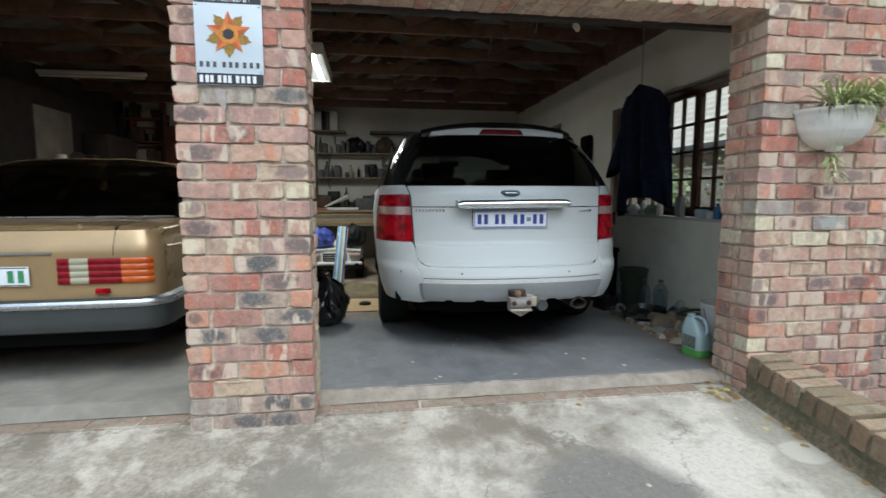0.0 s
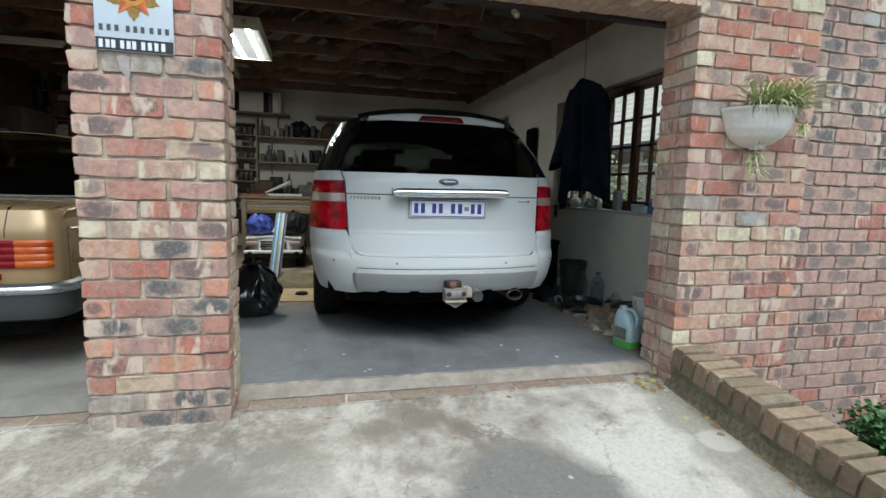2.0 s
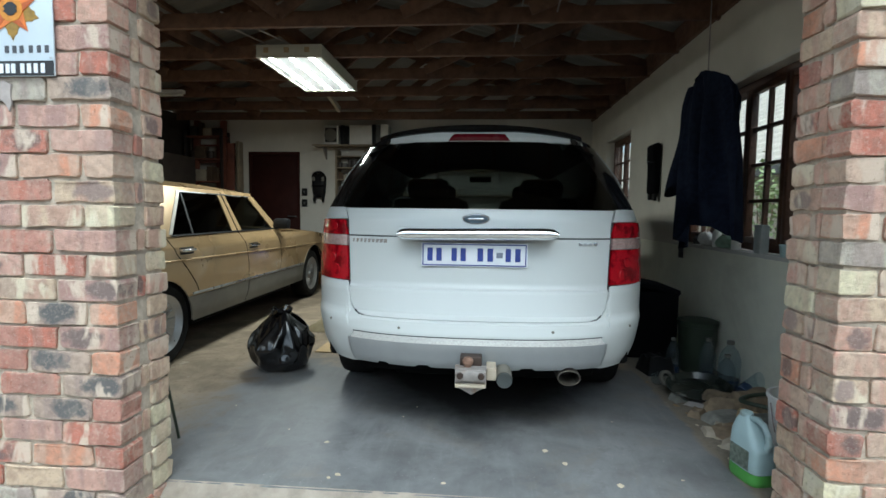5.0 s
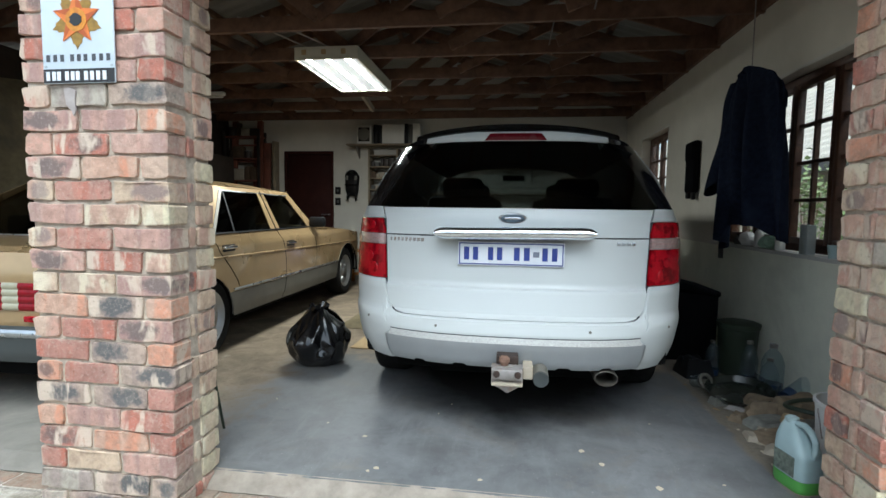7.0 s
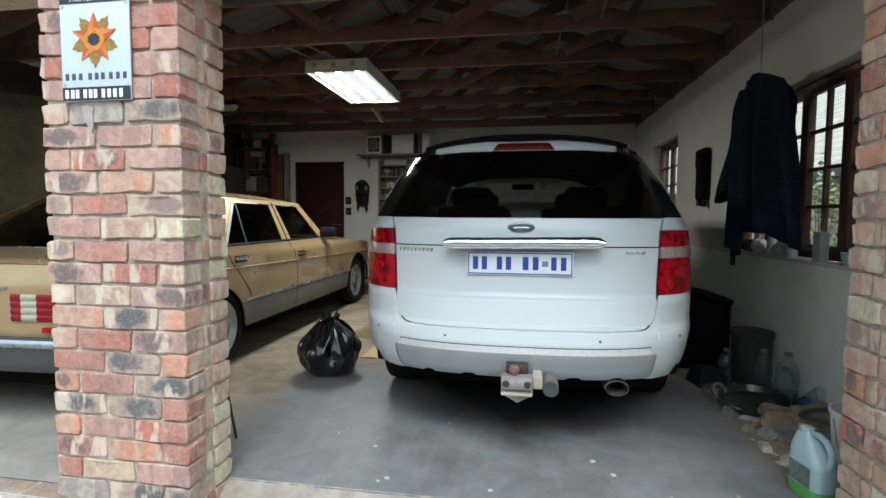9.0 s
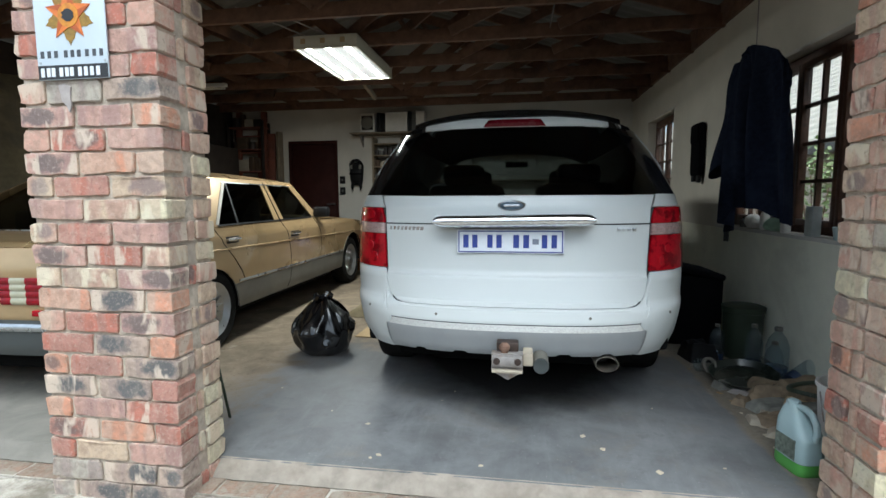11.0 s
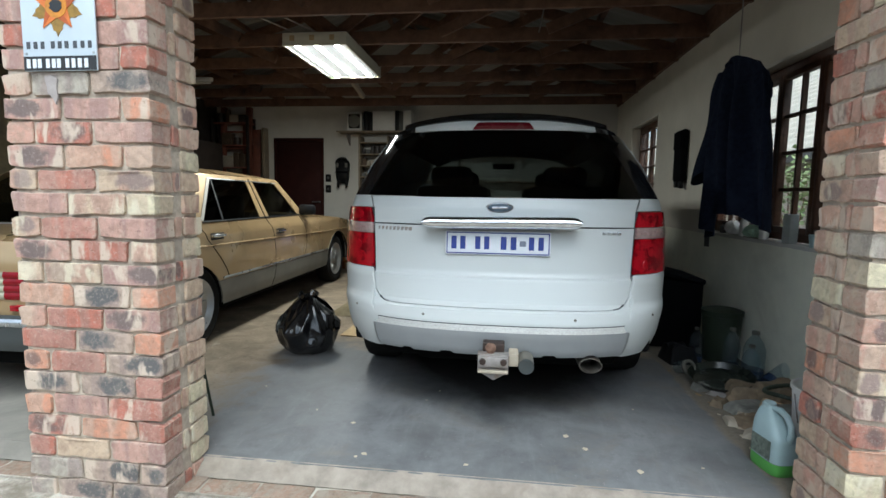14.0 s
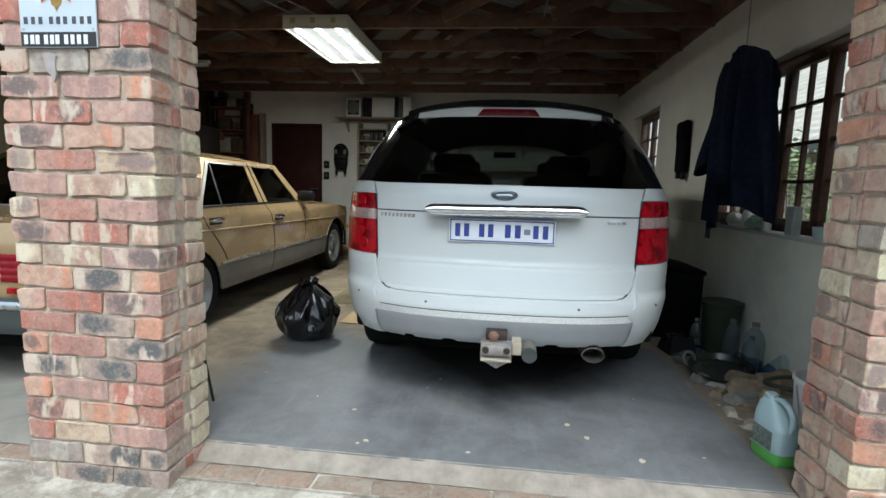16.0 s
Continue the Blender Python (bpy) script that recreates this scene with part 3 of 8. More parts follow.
def lettering(text, size, mat, parent, m, name="lettering", stretch=1.0, extrude=0.0006):
    """Raised or printed words as a mesh of their own."""
    cu = bpy.data.curves.new(name, "FONT")
    cu.body, cu.size, cu.align_x, cu.align_y, cu.extrude = text, size, "CENTER", "CENTER", extrude
    tmp = bpy.data.objects.new(name, cu)
    scene.collection.objects.link(tmp)
    me = bpy.data.meshes.new_from_object(tmp.evaluated_get(bpy.context.evaluated_depsgraph_get()))
    bpy.data.objects.remove(tmp)
    bpy.data.curves.remove(cu)
    me.transform(m @ Matrix.Diagonal((stretch, 1, 1, 1)))
    me.materials.clear()
    me.materials.append(mat)
    ob = new(name, me)
    ob.parent = parent
    return ob


# ---- the setting ----
SLOPE, LIP = 0.11, -0.07          # fall of the driveway and its height at the facade
RIGHT, BACK, LEFT, TOP = 2.93, 6.35, -3.6, 2.56   # inner wall faces and wall height
COURSE, JOINT = 0.0852, 0.0140


def ground_z(y):
    return LIP + SLOPE * max(y, -4.0) if y < 0.07 else -0.075


def bed_z(x, y):
    """The planter bed lies lower than the driveway."""
    return ground_z(y) - (0.50 if 2.4 < x < 8 and -6 < y < 0.065 else 0.0)


ys = [-300, -40, -12, -6] + [-4 + 0.25 * i for i in range(17)] + [0.06, 0.07, 0.071, 3, 12, 60, 300]
xs = [-300, -40, -10, -5, -3, -2, -1, 0, 1, 2, 2.36, 2.46, 3, 5, 10, 40, 300]
bm = bmesh.new()
gv = [[bm.verts.new((x, y, bed_z(x, y))) for y in ys] for x in xs]
for i in range(len(xs) - 1):
    for j in range(len(ys) - 1):
        bm.faces.new((gv[i][j], gv[i + 1][j], gv[i + 1][j + 1], gv[i][j + 1]))
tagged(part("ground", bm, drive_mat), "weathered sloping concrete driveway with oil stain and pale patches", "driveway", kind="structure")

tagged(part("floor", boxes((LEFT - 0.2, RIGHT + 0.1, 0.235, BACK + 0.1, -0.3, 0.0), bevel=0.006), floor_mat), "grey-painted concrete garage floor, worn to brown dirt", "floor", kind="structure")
for x0, x1, mt in ((-0.01, 2.345, sill_concrete), (-2.95, -0.57, floor_mat)):
    tagged(part("door_sill", skin(lambda u, v: (x0 + (x1 - x0) * u, 0.166 + 0.079 * v, -0.050 + 0.052 * v ** 0.8 + 0.003 * noise.noise((u * 30, v * 3, 0))), 120, 6, 0.05, (0, 0.2, -5)), mt),
           "chipped concrete sill strip along the garage opening", "sill", kind="structure")


def wall_holes(name, axis_x, a0, a1, z0, z1, holes, thick, mat, label):
    """A wall along y at x = axis_x (thick outwards) or along x at y = axis_x, with openings (a, b, low, high)."""
    bm = bmesh.new()
    cuts = sorted({a0, a1, *[h[0] for h in holes], *[h[1] for h in holes]})
    for a, b in zip(cuts, cuts[1:]):
        spans = [(z0, z1)]
        for h in holes:
            if h[0] <= a and b <= h[1]:
                spans = [(z0, h[2]), (h[3], z1)]
        for s in spans:
            if name.endswith("right") or name.endswith("left"):
                box(bm, min(axis_x, axis_x + thick), max(axis_x, axis_x + thick), a, b, *s)
            else:
                box(bm, a, b, min(axis_x, axis_x + thick), max(axis_x, axis_x + thick), *s)
    bmesh.ops.remove_doubles(bm, verts=bm.verts, dist=0.0005)
    return tagged(part(name, bm, mat), label, "wall", kind="structure")


WIN = (1.0, 2.82, 0.86, 1.98)
WIN2 = (4.30, 5.42, 1.0, 2.07)
wall_holes("wall_right", RIGHT, 0.2, BACK + 0.25, -0.2, TOP + 0.04, [WIN, WIN2], 0.22, plaster_side, "dull off-white plastered garage side wall with two windows")
wall_holes("wall_back", BACK, LEFT - 0.2, RIGHT + 0.22, -0.2, 3.9, [(-2.60, -1.74, -0.2, 2.05)], 0.22, plaster, "off-white plastered garage back wall with a door")
wall_holes("wall_left", LEFT, 0.0, BACK, -0.2, TOP + 0.04, [], -0.22, shaded_wall, "garage side wall with its shade put into a near-black brown")
bm = boxes((RIGHT - 0.004, RIGHT + 0.001, 0.275, 1.0, 0.0, 0.845), (RIGHT - 0.004, RIGHT + 0.001, 1.0, BACK, 0.0, 0.843))
tagged(part("trim_dado", bm, dado_paint), "grey-green painted lower part of the side wall", "painted dado", kind="structure")
bm = bmesh.new()
skin_top = skin(lambda u, v: (RIGHT - 0.012 + 0.09 * v, 0.98 + 1.95 * u, 0.865 + 0.004 * noise.noise((u * 20, v, 1))), 40, 3, 0.022, (3, 2, -5))
tagged(part("trim_window_ledge", skin_top, plaster), "painted inside window ledge", "ledge", kind="structure")
for h in (WIN, WIN2):
    bm = skin(lambda u, v: (RIGHT - 0.003 + 0.12 * v, h[0] - 0.05 + (h[1] - h[0] + 0.1) * u, h[3] + 0.002 + 0.0 * v), 4, 2, 0.02, (3, 2, 9))
    tagged(part("trim_reveal", bm, plaster), "plastered window head", "trim", kind="structure")

# back door
door = thing("door_1", "dark red-brown wooden door, closed, in the back wall", "door", kind="structure")
part("panel", boxes((-2.56, -1.78, BACK + 0.05, BACK + 0.09, 0.01, 2.0), bevel=0.004), door_wood, door)
part("frame", boxes((-2.60, -2.56, BACK - 0.015, BACK + 0.12, 0, 2.05), (-1.78, -1.74, BACK - 0.015, BACK + 0.12, 0, 2.05), (-2.56, -1.78, BACK - 0.015, BACK + 0.12, 2.0, 2.05), bevel=0.004), door_wood, door)
part("handle", rod(rod(bmesh.new(), (-1.83, BACK + 0.05, 1.0), (-1.83, BACK - 0.01, 1.0), 0.012), (-1.83, BACK - 0.01, 1.0), (-1.95, BACK - 0.01, 1.0), 0.009), dull_chrome, door, "metal lever handle")


def window(name, y0, y1, z0, z1, x, columns, rows, casements, label):
    """Timber casement window with glazing bars and panes, in a side wall."""
    w = thing(name, label, "window", kind="structure")
    f = 0.05
    part("window_frame", boxes((x, x + 0.07, y0, y0 + f, z0, z1), (x, x + 0.07, y1 - f, y1, z0, z1), (x, x + 0.07, y0 + f, y1 - f, z0, z0 + f), (x, x + 0.07, y0 + f, y1 - f, z1 - f, z1), bevel=0.004), window_wood, w)
    step = (y1 - y0 - 2 * f) / casements
    for c in range(casements):
        a, b = y0 + f + c * step, y0 + f + (c + 1) * step
        s = 0.038
        sash = part("casement", boxes((x - 0.012, x + 0.035, a + 0.002, a + s, z0 + f, z1 - f), (x - 0.012, x + 0.035, b - s, b - 0.002, z0 + f, z1 - f),
                                      (x - 0.012, x + 0.035, a + s, b - s, z0 + f, z0 + f + s), (x - 0.012, x + 0.035, a + s, b - s, z1 - f - s, z1 - f), bevel=0.003), window_wood, w)
        ia, ib, iz0, iz1 = a + s, b - s, z0 + f + s, z1 - f - s
        for i in range(1, columns):
            y = ia + (ib - ia) * i / columns
            part("glazing_bar", boxes((x, x + 0.028, y - 0.011, y + 0.011, iz0, iz1)), window_wood, sash)
        for j in range(1, rows):
            z = iz0 + (iz1 - iz0) * j / rows
            part("glazing_bar", boxes((x + 0.002, x + 0.026, ia, ib, z - 0.011, z + 0.011)), window_wood, sash)
        for i in range(columns):
            for j in range(rows):
                p = part("pane", boxes((x + 0.010, x + 0.013, ia + (ib - ia) * i / columns, ia + (ib - ia) * (i + 1) / columns, iz0 + (iz1 - iz0) * j / rows, iz0 + (iz1 - iz0) * (j + 1) / rows)), pane_glass, sash)
                p.visible_shadow = False
    return w


window("window_1", WIN[0], WIN[1], 0.87, WIN[3], RIGHT + 0.085, 2, 4, 4, "dark brown timber casement window with small panes")
window("window_2", WIN2[0], WIN2[1], WIN2[2], WIN2[3], RIGHT + 0.105, 2, 4, 2, "dark brown timber casement window near the back corner")

# roof
PITCH, RIDGE = math.tan(radians(17)), -0.33


def roof_z(x):
    return TOP + 0.09 + PITCH * (RIGHT + 0.05 - RIDGE - abs(x - RIDGE))


for side in (-1, 1):
    bm = skin(lambda u, v: (RIDGE + side * (0.0 + 3.7 * u), -0.35 + 7.1 * v, roof_z(RIDGE + side * 3.7 * u) + 0.075 + 0.010 * math.sin(2 * math.pi * v * 7.1 / 0.152)), 2, 280)
    tagged(part("ceiling", bm, roof_sheet, smooth=60), "grey corrugated roof sheeting over open trusses", "roof", kind="structure")


def truss(y):
    t = thing("roof_truss", "dark stained timber roof truss under grey sheeting", "roof truss", Matrix.Translation((0, y, 0)), "trusses over the garage")
    part("tie_beam", beam(bmesh.new(), (LEFT, 0, TOP + 0.0), (RIGHT, 0, TOP + 0.0), 0.038, 0.114), timber, t)
    for s in (-1, 1):
        e = RIDGE + s * 3.35
        part("rafter", beam(bmesh.new(), (RIDGE, 0.04, roof_z(RIDGE) - 0.05), (e, 0.04, roof_z(e) - 0.05), 0.038, 0.114), timber, t)
        for a, b in ((0.0, 0.95), (1.9, 0.95), (1.9, 2.5)):
            xa, xb = RIDGE + s * a, RIDGE + s * b
            up = roof_z(xb) - 0.08 if a != 1.9 or b != 0.95 else TOP + 0.02
            lo = TOP + 0.03 if a != 1.9 or b != 0.95 else roof_z(xa) - 0.08
            part("web", beam(bmesh.new(), (xa, -0.04, lo), (xb, -0.04, up), 0.036, 0.09), timber, t)
    return t


for i in range(8):
    truss(0.72 + 0.755 * i)
for s in (-1, 1):
    for k in range(5):
        x = RIDGE + s * (0.15 + 0.78 * k)
        tagged(part("purlin", boxes((x - 0.025, x + 0.025, -0.3, BACK, roof_z(x) + 0.012, roof_z(x) + 0.062)), timber), "dark timber purlin under roof sheeting", "purlin", "purlins under the roof")
for y, x in ((1.1, 1.75), (1.9, 1.85), (2.6, 1.6)):
    bm = rod(bmesh.new(), (x, y, roof_z(x) + 0.03), (x - 0.12, y + 0.02, TOP - 0.10), 0.006, 8)
    tagged(part("hanging_wire", bm, grey_metal), "short pale wire hanging from the trusses", "wire")
for x in (-1.0, -0.8):
    tagged(part("lamp_chain", rod(bmesh.new(), (x, 2.2, 2.62), (x + 0.36, 2.75, 2.54), 0.007, 8), grey_metal), "thin pale chain holding the lamp", "chain")
tagged(part("brace", beam(bmesh.new(), (-0.78, 4.1, 2.76), (-0.68, 5.0, 2.44), 0.04, 0.07), cream_box), "pale timber brace below the trusses", "brace")

tagged(part("wall_plate", boxes((RIGHT - 0.03, RIGHT + 0.12, 0.28, BACK, 2.520, 2.70), bevel=0.004), timber), "dark timber wall plate along the top of the side wall", "wall plate", kind="structure")

# header over the bay
header = thing("door_track", "dark steel garage door header behind the brick lintel", "door header", kind="structure")
part("beam", boxes((-0.02, RIGHT - 0.3, 0.285, 0.345, 1.995, 2.085), bevel=0.004), steel_dark, header)
part("rail", boxes((0.0, 2.55, 0.35, 0.375, 2.085, 2.10), bevel=0.003), grey_metal, header, "thin pale metal rail")
part("roller", rod(bmesh.new(), (1.42, 0.32, 1.985), (1.46, 0.38, 1.985), 0.016), cream_box, header)

# lamp
lamp = thing("ceiling_lamp", "rectangular fluorescent lamp hanging below the trusses, lit", "lamp", Matrix.Translation((-0.435, 3.24, 2.415)))
part("housing", boxes((-0.29, 0.29, -0.60, 0.60, 0.012, 0.10), bevel=0.006), lamp_body, lamp)
part("rim", boxes((-0.29, -0.272, -0.60, 0.60, -0.010, 0.012), (0.272, 0.29, -0.60, 0.60, -0.010, 0.012), (-0.272, 0.272, -0.60, -0.582, -0.010, 0.012), (-0.272, 0.272, 0.582, 0.60, -0.010, 0.012)), lamp_body, lamp)
part("diffuser", skin(lambda u, v: (-0.272 + 0.544 * u, -0.582 + 1.164 * v, 0.004 + 0.0006 * math.cos(u * 6 * math.pi)), 36, 2, 0.003, (0, 0, 5)), diffuser_glow, lamp, "glowing ribbed diffuser")
for x in (-0.18, 0.0, 0.18):
    part("tube", skin(lambda u, v: (x + 0.021 * (2 * u - 1), -0.565 + 1.13 * v, 0.0005 - 0.004 * math.sin(math.pi * u)), 6, 2), tube_glow, lamp, "lit fluorescent tube")

for x in (-0.2, -0.02, 0.16):
    part("end_cap", boxes((x - 0.022, x + 0.022, -0.606, -0.60, 0.03, 0.075), bevel=0.004), tan_board, lamp)
for x in (-0.22, 0.22):
    part("hanger", rod(bmesh.new(), (x, 0.05, 0.1), (x, 0.05, 0.195), 0.006, 8), grey_metal, lamp)
tagged(part("conduit", rod(bmesh.new(), (RIGHT - 0.016, 0.86, 0.0), (RIGHT - 0.016, 0.86, 2.5), 0.011, 12), dado_paint), "thin painted conduit running up the side wall", "conduit")

# added, unseen: a wall behind the camera that cuts the low sky light
tagged(part("wall_yard", boxes((-9.0, 9.0, -7.4, -7.2, -1.2, 2.6), bevel=0.01), surface("sky_block_render", (0.24, 0.20, 0.16), 0.9, var=0.15, scale=4, stain=(0.16, 0.135, 0.10), stain_scale=0.8, bump=0.3, bump_scale=30)), "unseen plain wall added behind the camera to cut low light", "wall", kind="structure")


# ---- white estate car ----
def white_car():
    car = thing("suv", "white family estate car seen from behind, parked on the grey floor", "car", Matrix.Translation((1.222, 0, 0)))
    Wz = table([(0.2, 0.78), (0.3, 0.825), (0.42, 0.868), (0.55, 0.892), (0.75, 0.902), (0.95, 0.894), (1.05, 0.880), (1.12, 0.862), (1.3, 0.797), (1.5, 0.685), (1.535, 0.645), (1.575, 0.60), (1.62, 0.53)])
    Rz = table([(0.2, 0.86), (0.3, 0.76), (0.38, 0.705), (0.46, 0.68), (0.52, 0.672), (0.575, 0.685), (0.60, 0.745), (0.70, 0.770), (0.713, 0.772), (0.717, 0.776), (0.724, 0.797), (0.74, 0.806), (0.9, 0.825), (1.06, 0.842), (1.11, 0.862),
                (1.2, 0.918), (1.35, 1.028), (1.472, 1.13), (1.50, 1.12), (1.54, 1.135), (1.578, 1.19), (1.62, 1.34)])
    Dz = lambda z: 1.315 - Rz(z) if z < 1.0 else (0.47 if z < 1.5 else 0.47 - 0.5 * (z - 1.5))
    N = 2.6

    def cap(th, z, off=0.0):
        """A point on the tail, th from -pi/2 (one flank) to pi/2; past that it runs forward along the flank."""
        w, r, d = Wz(z) + off, Rz(z) - off, Dz(z)
        t = max(-math.pi / 2, min(math.pi / 2, th))
        s = abs(math.sin(t)) ** (2 / N)
        c = max(0.0, math.cos(t)) ** (2 / N)
        extra = max(0.0, abs(th) - math.pi / 2)
        return (math.copysign(w * s, t), r + d * (1 - c) + off * (1 - c) + extra, z)

    def ang(x, z):
        return math.copysign(math.asin(min(1.0, (min(abs(x), Wz(z)) / Wz(z)) ** (N / 2))), x)

    def panel(name, z0, z1, a, b, off, mat, nz=8, nx=40, thick=0.008, parent=car, label="", rows_z=None):
        """a(z), b(z): the side limits in metres."""
        def p(u, v):
            z = rows_z(v) if rows_z else z0 + (z1 - z0) * v
            ta, tb = ang(a(z), z), ang(b(z), z)
            return cap(ta + (tb - ta) * u, z, off)
        return part(name, skin(p, nx, nz, thick, (0, 2.2, 0.8)), mat, parent, label, 40)

    # dark carcass behind the gaps
    part("inner_shell", skin(lambda u, v: cap(-1.35 + 2.7 * u, 0.36 + 0.74 * v, -0.013), 140, 40), seal_grey, car)
    gate_x = table([(0.585, 0.54), (0.592, 0.585), (0.605, 0.615), (0.64, 0.640), (0.72, 0.652), (0.8, 0.656), (0.95, 0.666), (1.05, 0.672), (1.12, 0.70)])
    g = 0.004
    panel("tailgate", 0.587, 0.968, lambda z: -gate_x(z) + g, lambda z: gate_x(z) - g, 0.0, white_paint, 60, rows_z=table([(0.0, 0.5848), (0.2, 0.607), (0.4, 0.66), (0.5, 0.714), (0.5167, 0.717), (0.55, 0.7235), (0.5667, 0.726), (1.0, 0.968)]))
    panel("rear_hatch", 0.975, 1.112, lambda z: -gate_x(z) + g, lambda z: gate_x(z) - g, 0.0, white_paint, 12)
    # bumper, wrapped round both corners
    def bumper_point(u, v):
        t = 2 * u - 1
        th = math.copysign((math.pi / 2 + 0.35) * abs(t) ** 1.15, t)
        x0 = abs(cap(th, 0.6)[0])
        top = float(np.interp(x0, (0.53, 0.58, 0.612, 0.636, 0.648, 0.656), (0.582, 0.586, 0.599, 0.634, 0.70, 0.737)))
        low = float(np.interp(x0, (0.50, 0.66), (0.372, 0.335)))
        return cap(th, low + (top - low) * v, 0.002)
    part("bumper", skin(bumper_point, 170, 26, 0.01, (0, 2.2, 0.5)), white_paint, car, "", 40)
    th = ang(0.60, 0.5)

    def strip(u, v):
        e = abs(2 * u - 1)
        notch = sum(max(0.0, min(1.0, (0.055 - abs(e - c)) * 60)) for c in (0.28, 0.62))
        z0 = 0.358 + 0.012 * notch + 0.030 * max(0.0, (e - 0.965) / 0.035) ** 2
        z = z0 + (0.482 - 0.012 * max(0.0, (e - 0.96) / 0.04) ** 2 - z0) * v
        x, y, zz = cap((-th - 0.04) + 2 * (th + 0.04) * u, z, 0.026 - 0.010 * max(0.0, (e - 0.95) / 0.05))
        return (x, y, zz)
    part("bumper_insert", skin(strip, 160, 8, 0.02, (0, 2.2, 0.5)), silver_plastic, car, "silver-grey plastic bumper insert", 40)
    tread_grey = surface("tread_grey", (0.36, 0.355, 0.335), 0.55, 0.1, var=0.2, scale=120, bump=0.1)
    part("tread_strip", skin(lambda u, v: (lambda p: (p[0], p[1] + 0.0016 * math.sin(u * 760 + 400 * p[2]), p[2]))(cap(-th * 0.985 + 2 * th * 0.985 * u, 0.482 + 0.026 * v, 0.025 - 0.021 * v)), 640, 4, 0.006, (0, 2.2, 0.5)), tread_grey, car, "ribbed tread strip")
    # grey strip drawn as the shadow line above the tread
    part("insert_gap", skin(lambda u, v: cap(-th + 2 * th * u, 0.507 + 0.005 * v, 0.0036), 60, 1, 0.003, (0, 2.2, 0.5)), seal_grey, car)
    part("underbody", boxes((-0.62, 0.62, 1.30, 5.3, 0.19, 0.42), (-0.76, 0.76, 2.14, 4.12, 0.20, 0.42), (-0.62, 0.62, 1.0, 1.30, 0.24, 0.42), (-0.78, 0.78, 0.95, 1.29, 0.33, 0.45), bevel=0.02), shade_black, car)
    for x in (-0.74, -0.36, 0.36, 0.76):
        p = cap(ang(x, 0.545), 0.545, 0.003)
        part("parking_sensor", lathe([(0.0, 0.002), (0.006, 0.0015), (0.007, 0.0)], 16, Matrix.Translation(p) @ pose(0, 0, 0, 90, 0, 0)), clad_grey, car)
    # tail lamps
    for s in (-1, 1):
        def lens(z0, z1, off=0.006, inset=0.0):
            def p(u, v):
                z = z0 + (z1 - z0) * v
                lo = ang(gate_x(z) + 0.006 + inset + (0.012 * max(0, (z - 1.0) / 0.05)), z)
                hi = 1.44 - 0.06 * max(0, (z - 0.9) / 0.15) - inset * 2
                x, y, zz = cap(lo + (hi - lo) * u, z, off)
                return (s * x, y, zz)
            return skin(p, 20, 10, 0.014, (0, 2.2, 0.9))
        lampo = part("tail_lamp", lens(0.742, 0.916), red_lens, car, "red rear lamp cluster")
        part("reversing_lens", lens(0.919, 0.972), clear_lens, lampo, "clear pinkish lens band")
        part("upper_lens", lens(0.975, 1.052), red_lens, lampo)
        for x, z, r in ((0.76, 0.85, 0.026), (0.735, 0.79, 0.030), (0.75, 1.015, 0.022)):
            c = cap(ang(x, z), z, 0.006)
            part("lens_boss", lathe([(r, -0.002), (r * 0.9, 0.002), (r * 0.6, 0.0025), (0.0, 0.001)], 24, Matrix.Translation((s * c[0], c[1] - 0.001, c[2])) @ pose(0, 0, 0, 90, 0, s * 36)), red_lens, lampo)
        for k in range(4):
            part("lens_rib", lens(0.925 + 0.011 * k, 0.928 + 0.011 * k, 0.0085), clear_lens, lampo)
    # upper quarters, pillars, roof
    for s in (-1, 1):
        def shoulder(u, v):
            z = 1.056 + 0.062 * v
            lo, hi = ang(gate_x(z) + 0.006, z), math.pi / 2 + 3.2
            lo2 = lo + (hi - lo) * (u ** 2)
            x, y, zz = cap(lo2, z, 0.0)
            return (s * x, y, zz)
        part("shoulder", skin(shoulder, 40, 6, 0.01, (0, 2.2, 0.9)), white_paint, car, "", 40)

        part("rear_quarter", skin(lambda u, v: (lambda p: (s * p[0], p[1], p[2]))(cap(1.445 + (math.pi / 2 + 0.05 - 1.445) * u, 0.738 + 0.32 * v)), 6, 10, 0.01, (0, 2.2, 0.9)), white_paint, car, "", 40)

        def flank(u, v):
            y0, y1 = 1.30 + 0.02, 4.9
            y = y0 + (y1 - y0) * u
            arch = 0.23
            for yc in (1.72, 4.56):
                if abs(y - yc) < 0.40:
                    arch = max(arch, 0.34 + math.sqrt(0.16 - (y - yc) ** 2))
            z = arch + (1.06 - arch) * v
            return (s * (Wz(z) - 0.10 * max(0, (y - 3.9)) ** 2), y, z)
        part("flank", skin(flank, 90, 14, 0.01, (0, 2.5, 0.6)), white_paint, car, "", 40)
        part("side_glass", skin(lambda u, v: (s * (Wz(1.12 + 0.37 * v) - 0.004), Rz(1.12 + 0.37 * v) + Dz(1.2) + 0.02 + (2.3 - 0.5 * v) * u, 1.12 + 0.37 * v), 6, 8, 0.004, (0, 2.5, 1.2)), side_tint, car).visible_shadow = False

        def pillar(u, v):
            z = 1.118 + 0.357 * v
            lo, hi = ang(gl_x(z) + 0.004, z), math.pi / 2 + 0.02
            x, y, zz = cap(lo + (hi - lo) * u, z, -0.001)
            return (s * x, y, zz)
        gl_x = table([(1.11, 0.725), (1.3, 0.625), (1.49, 0.525)])
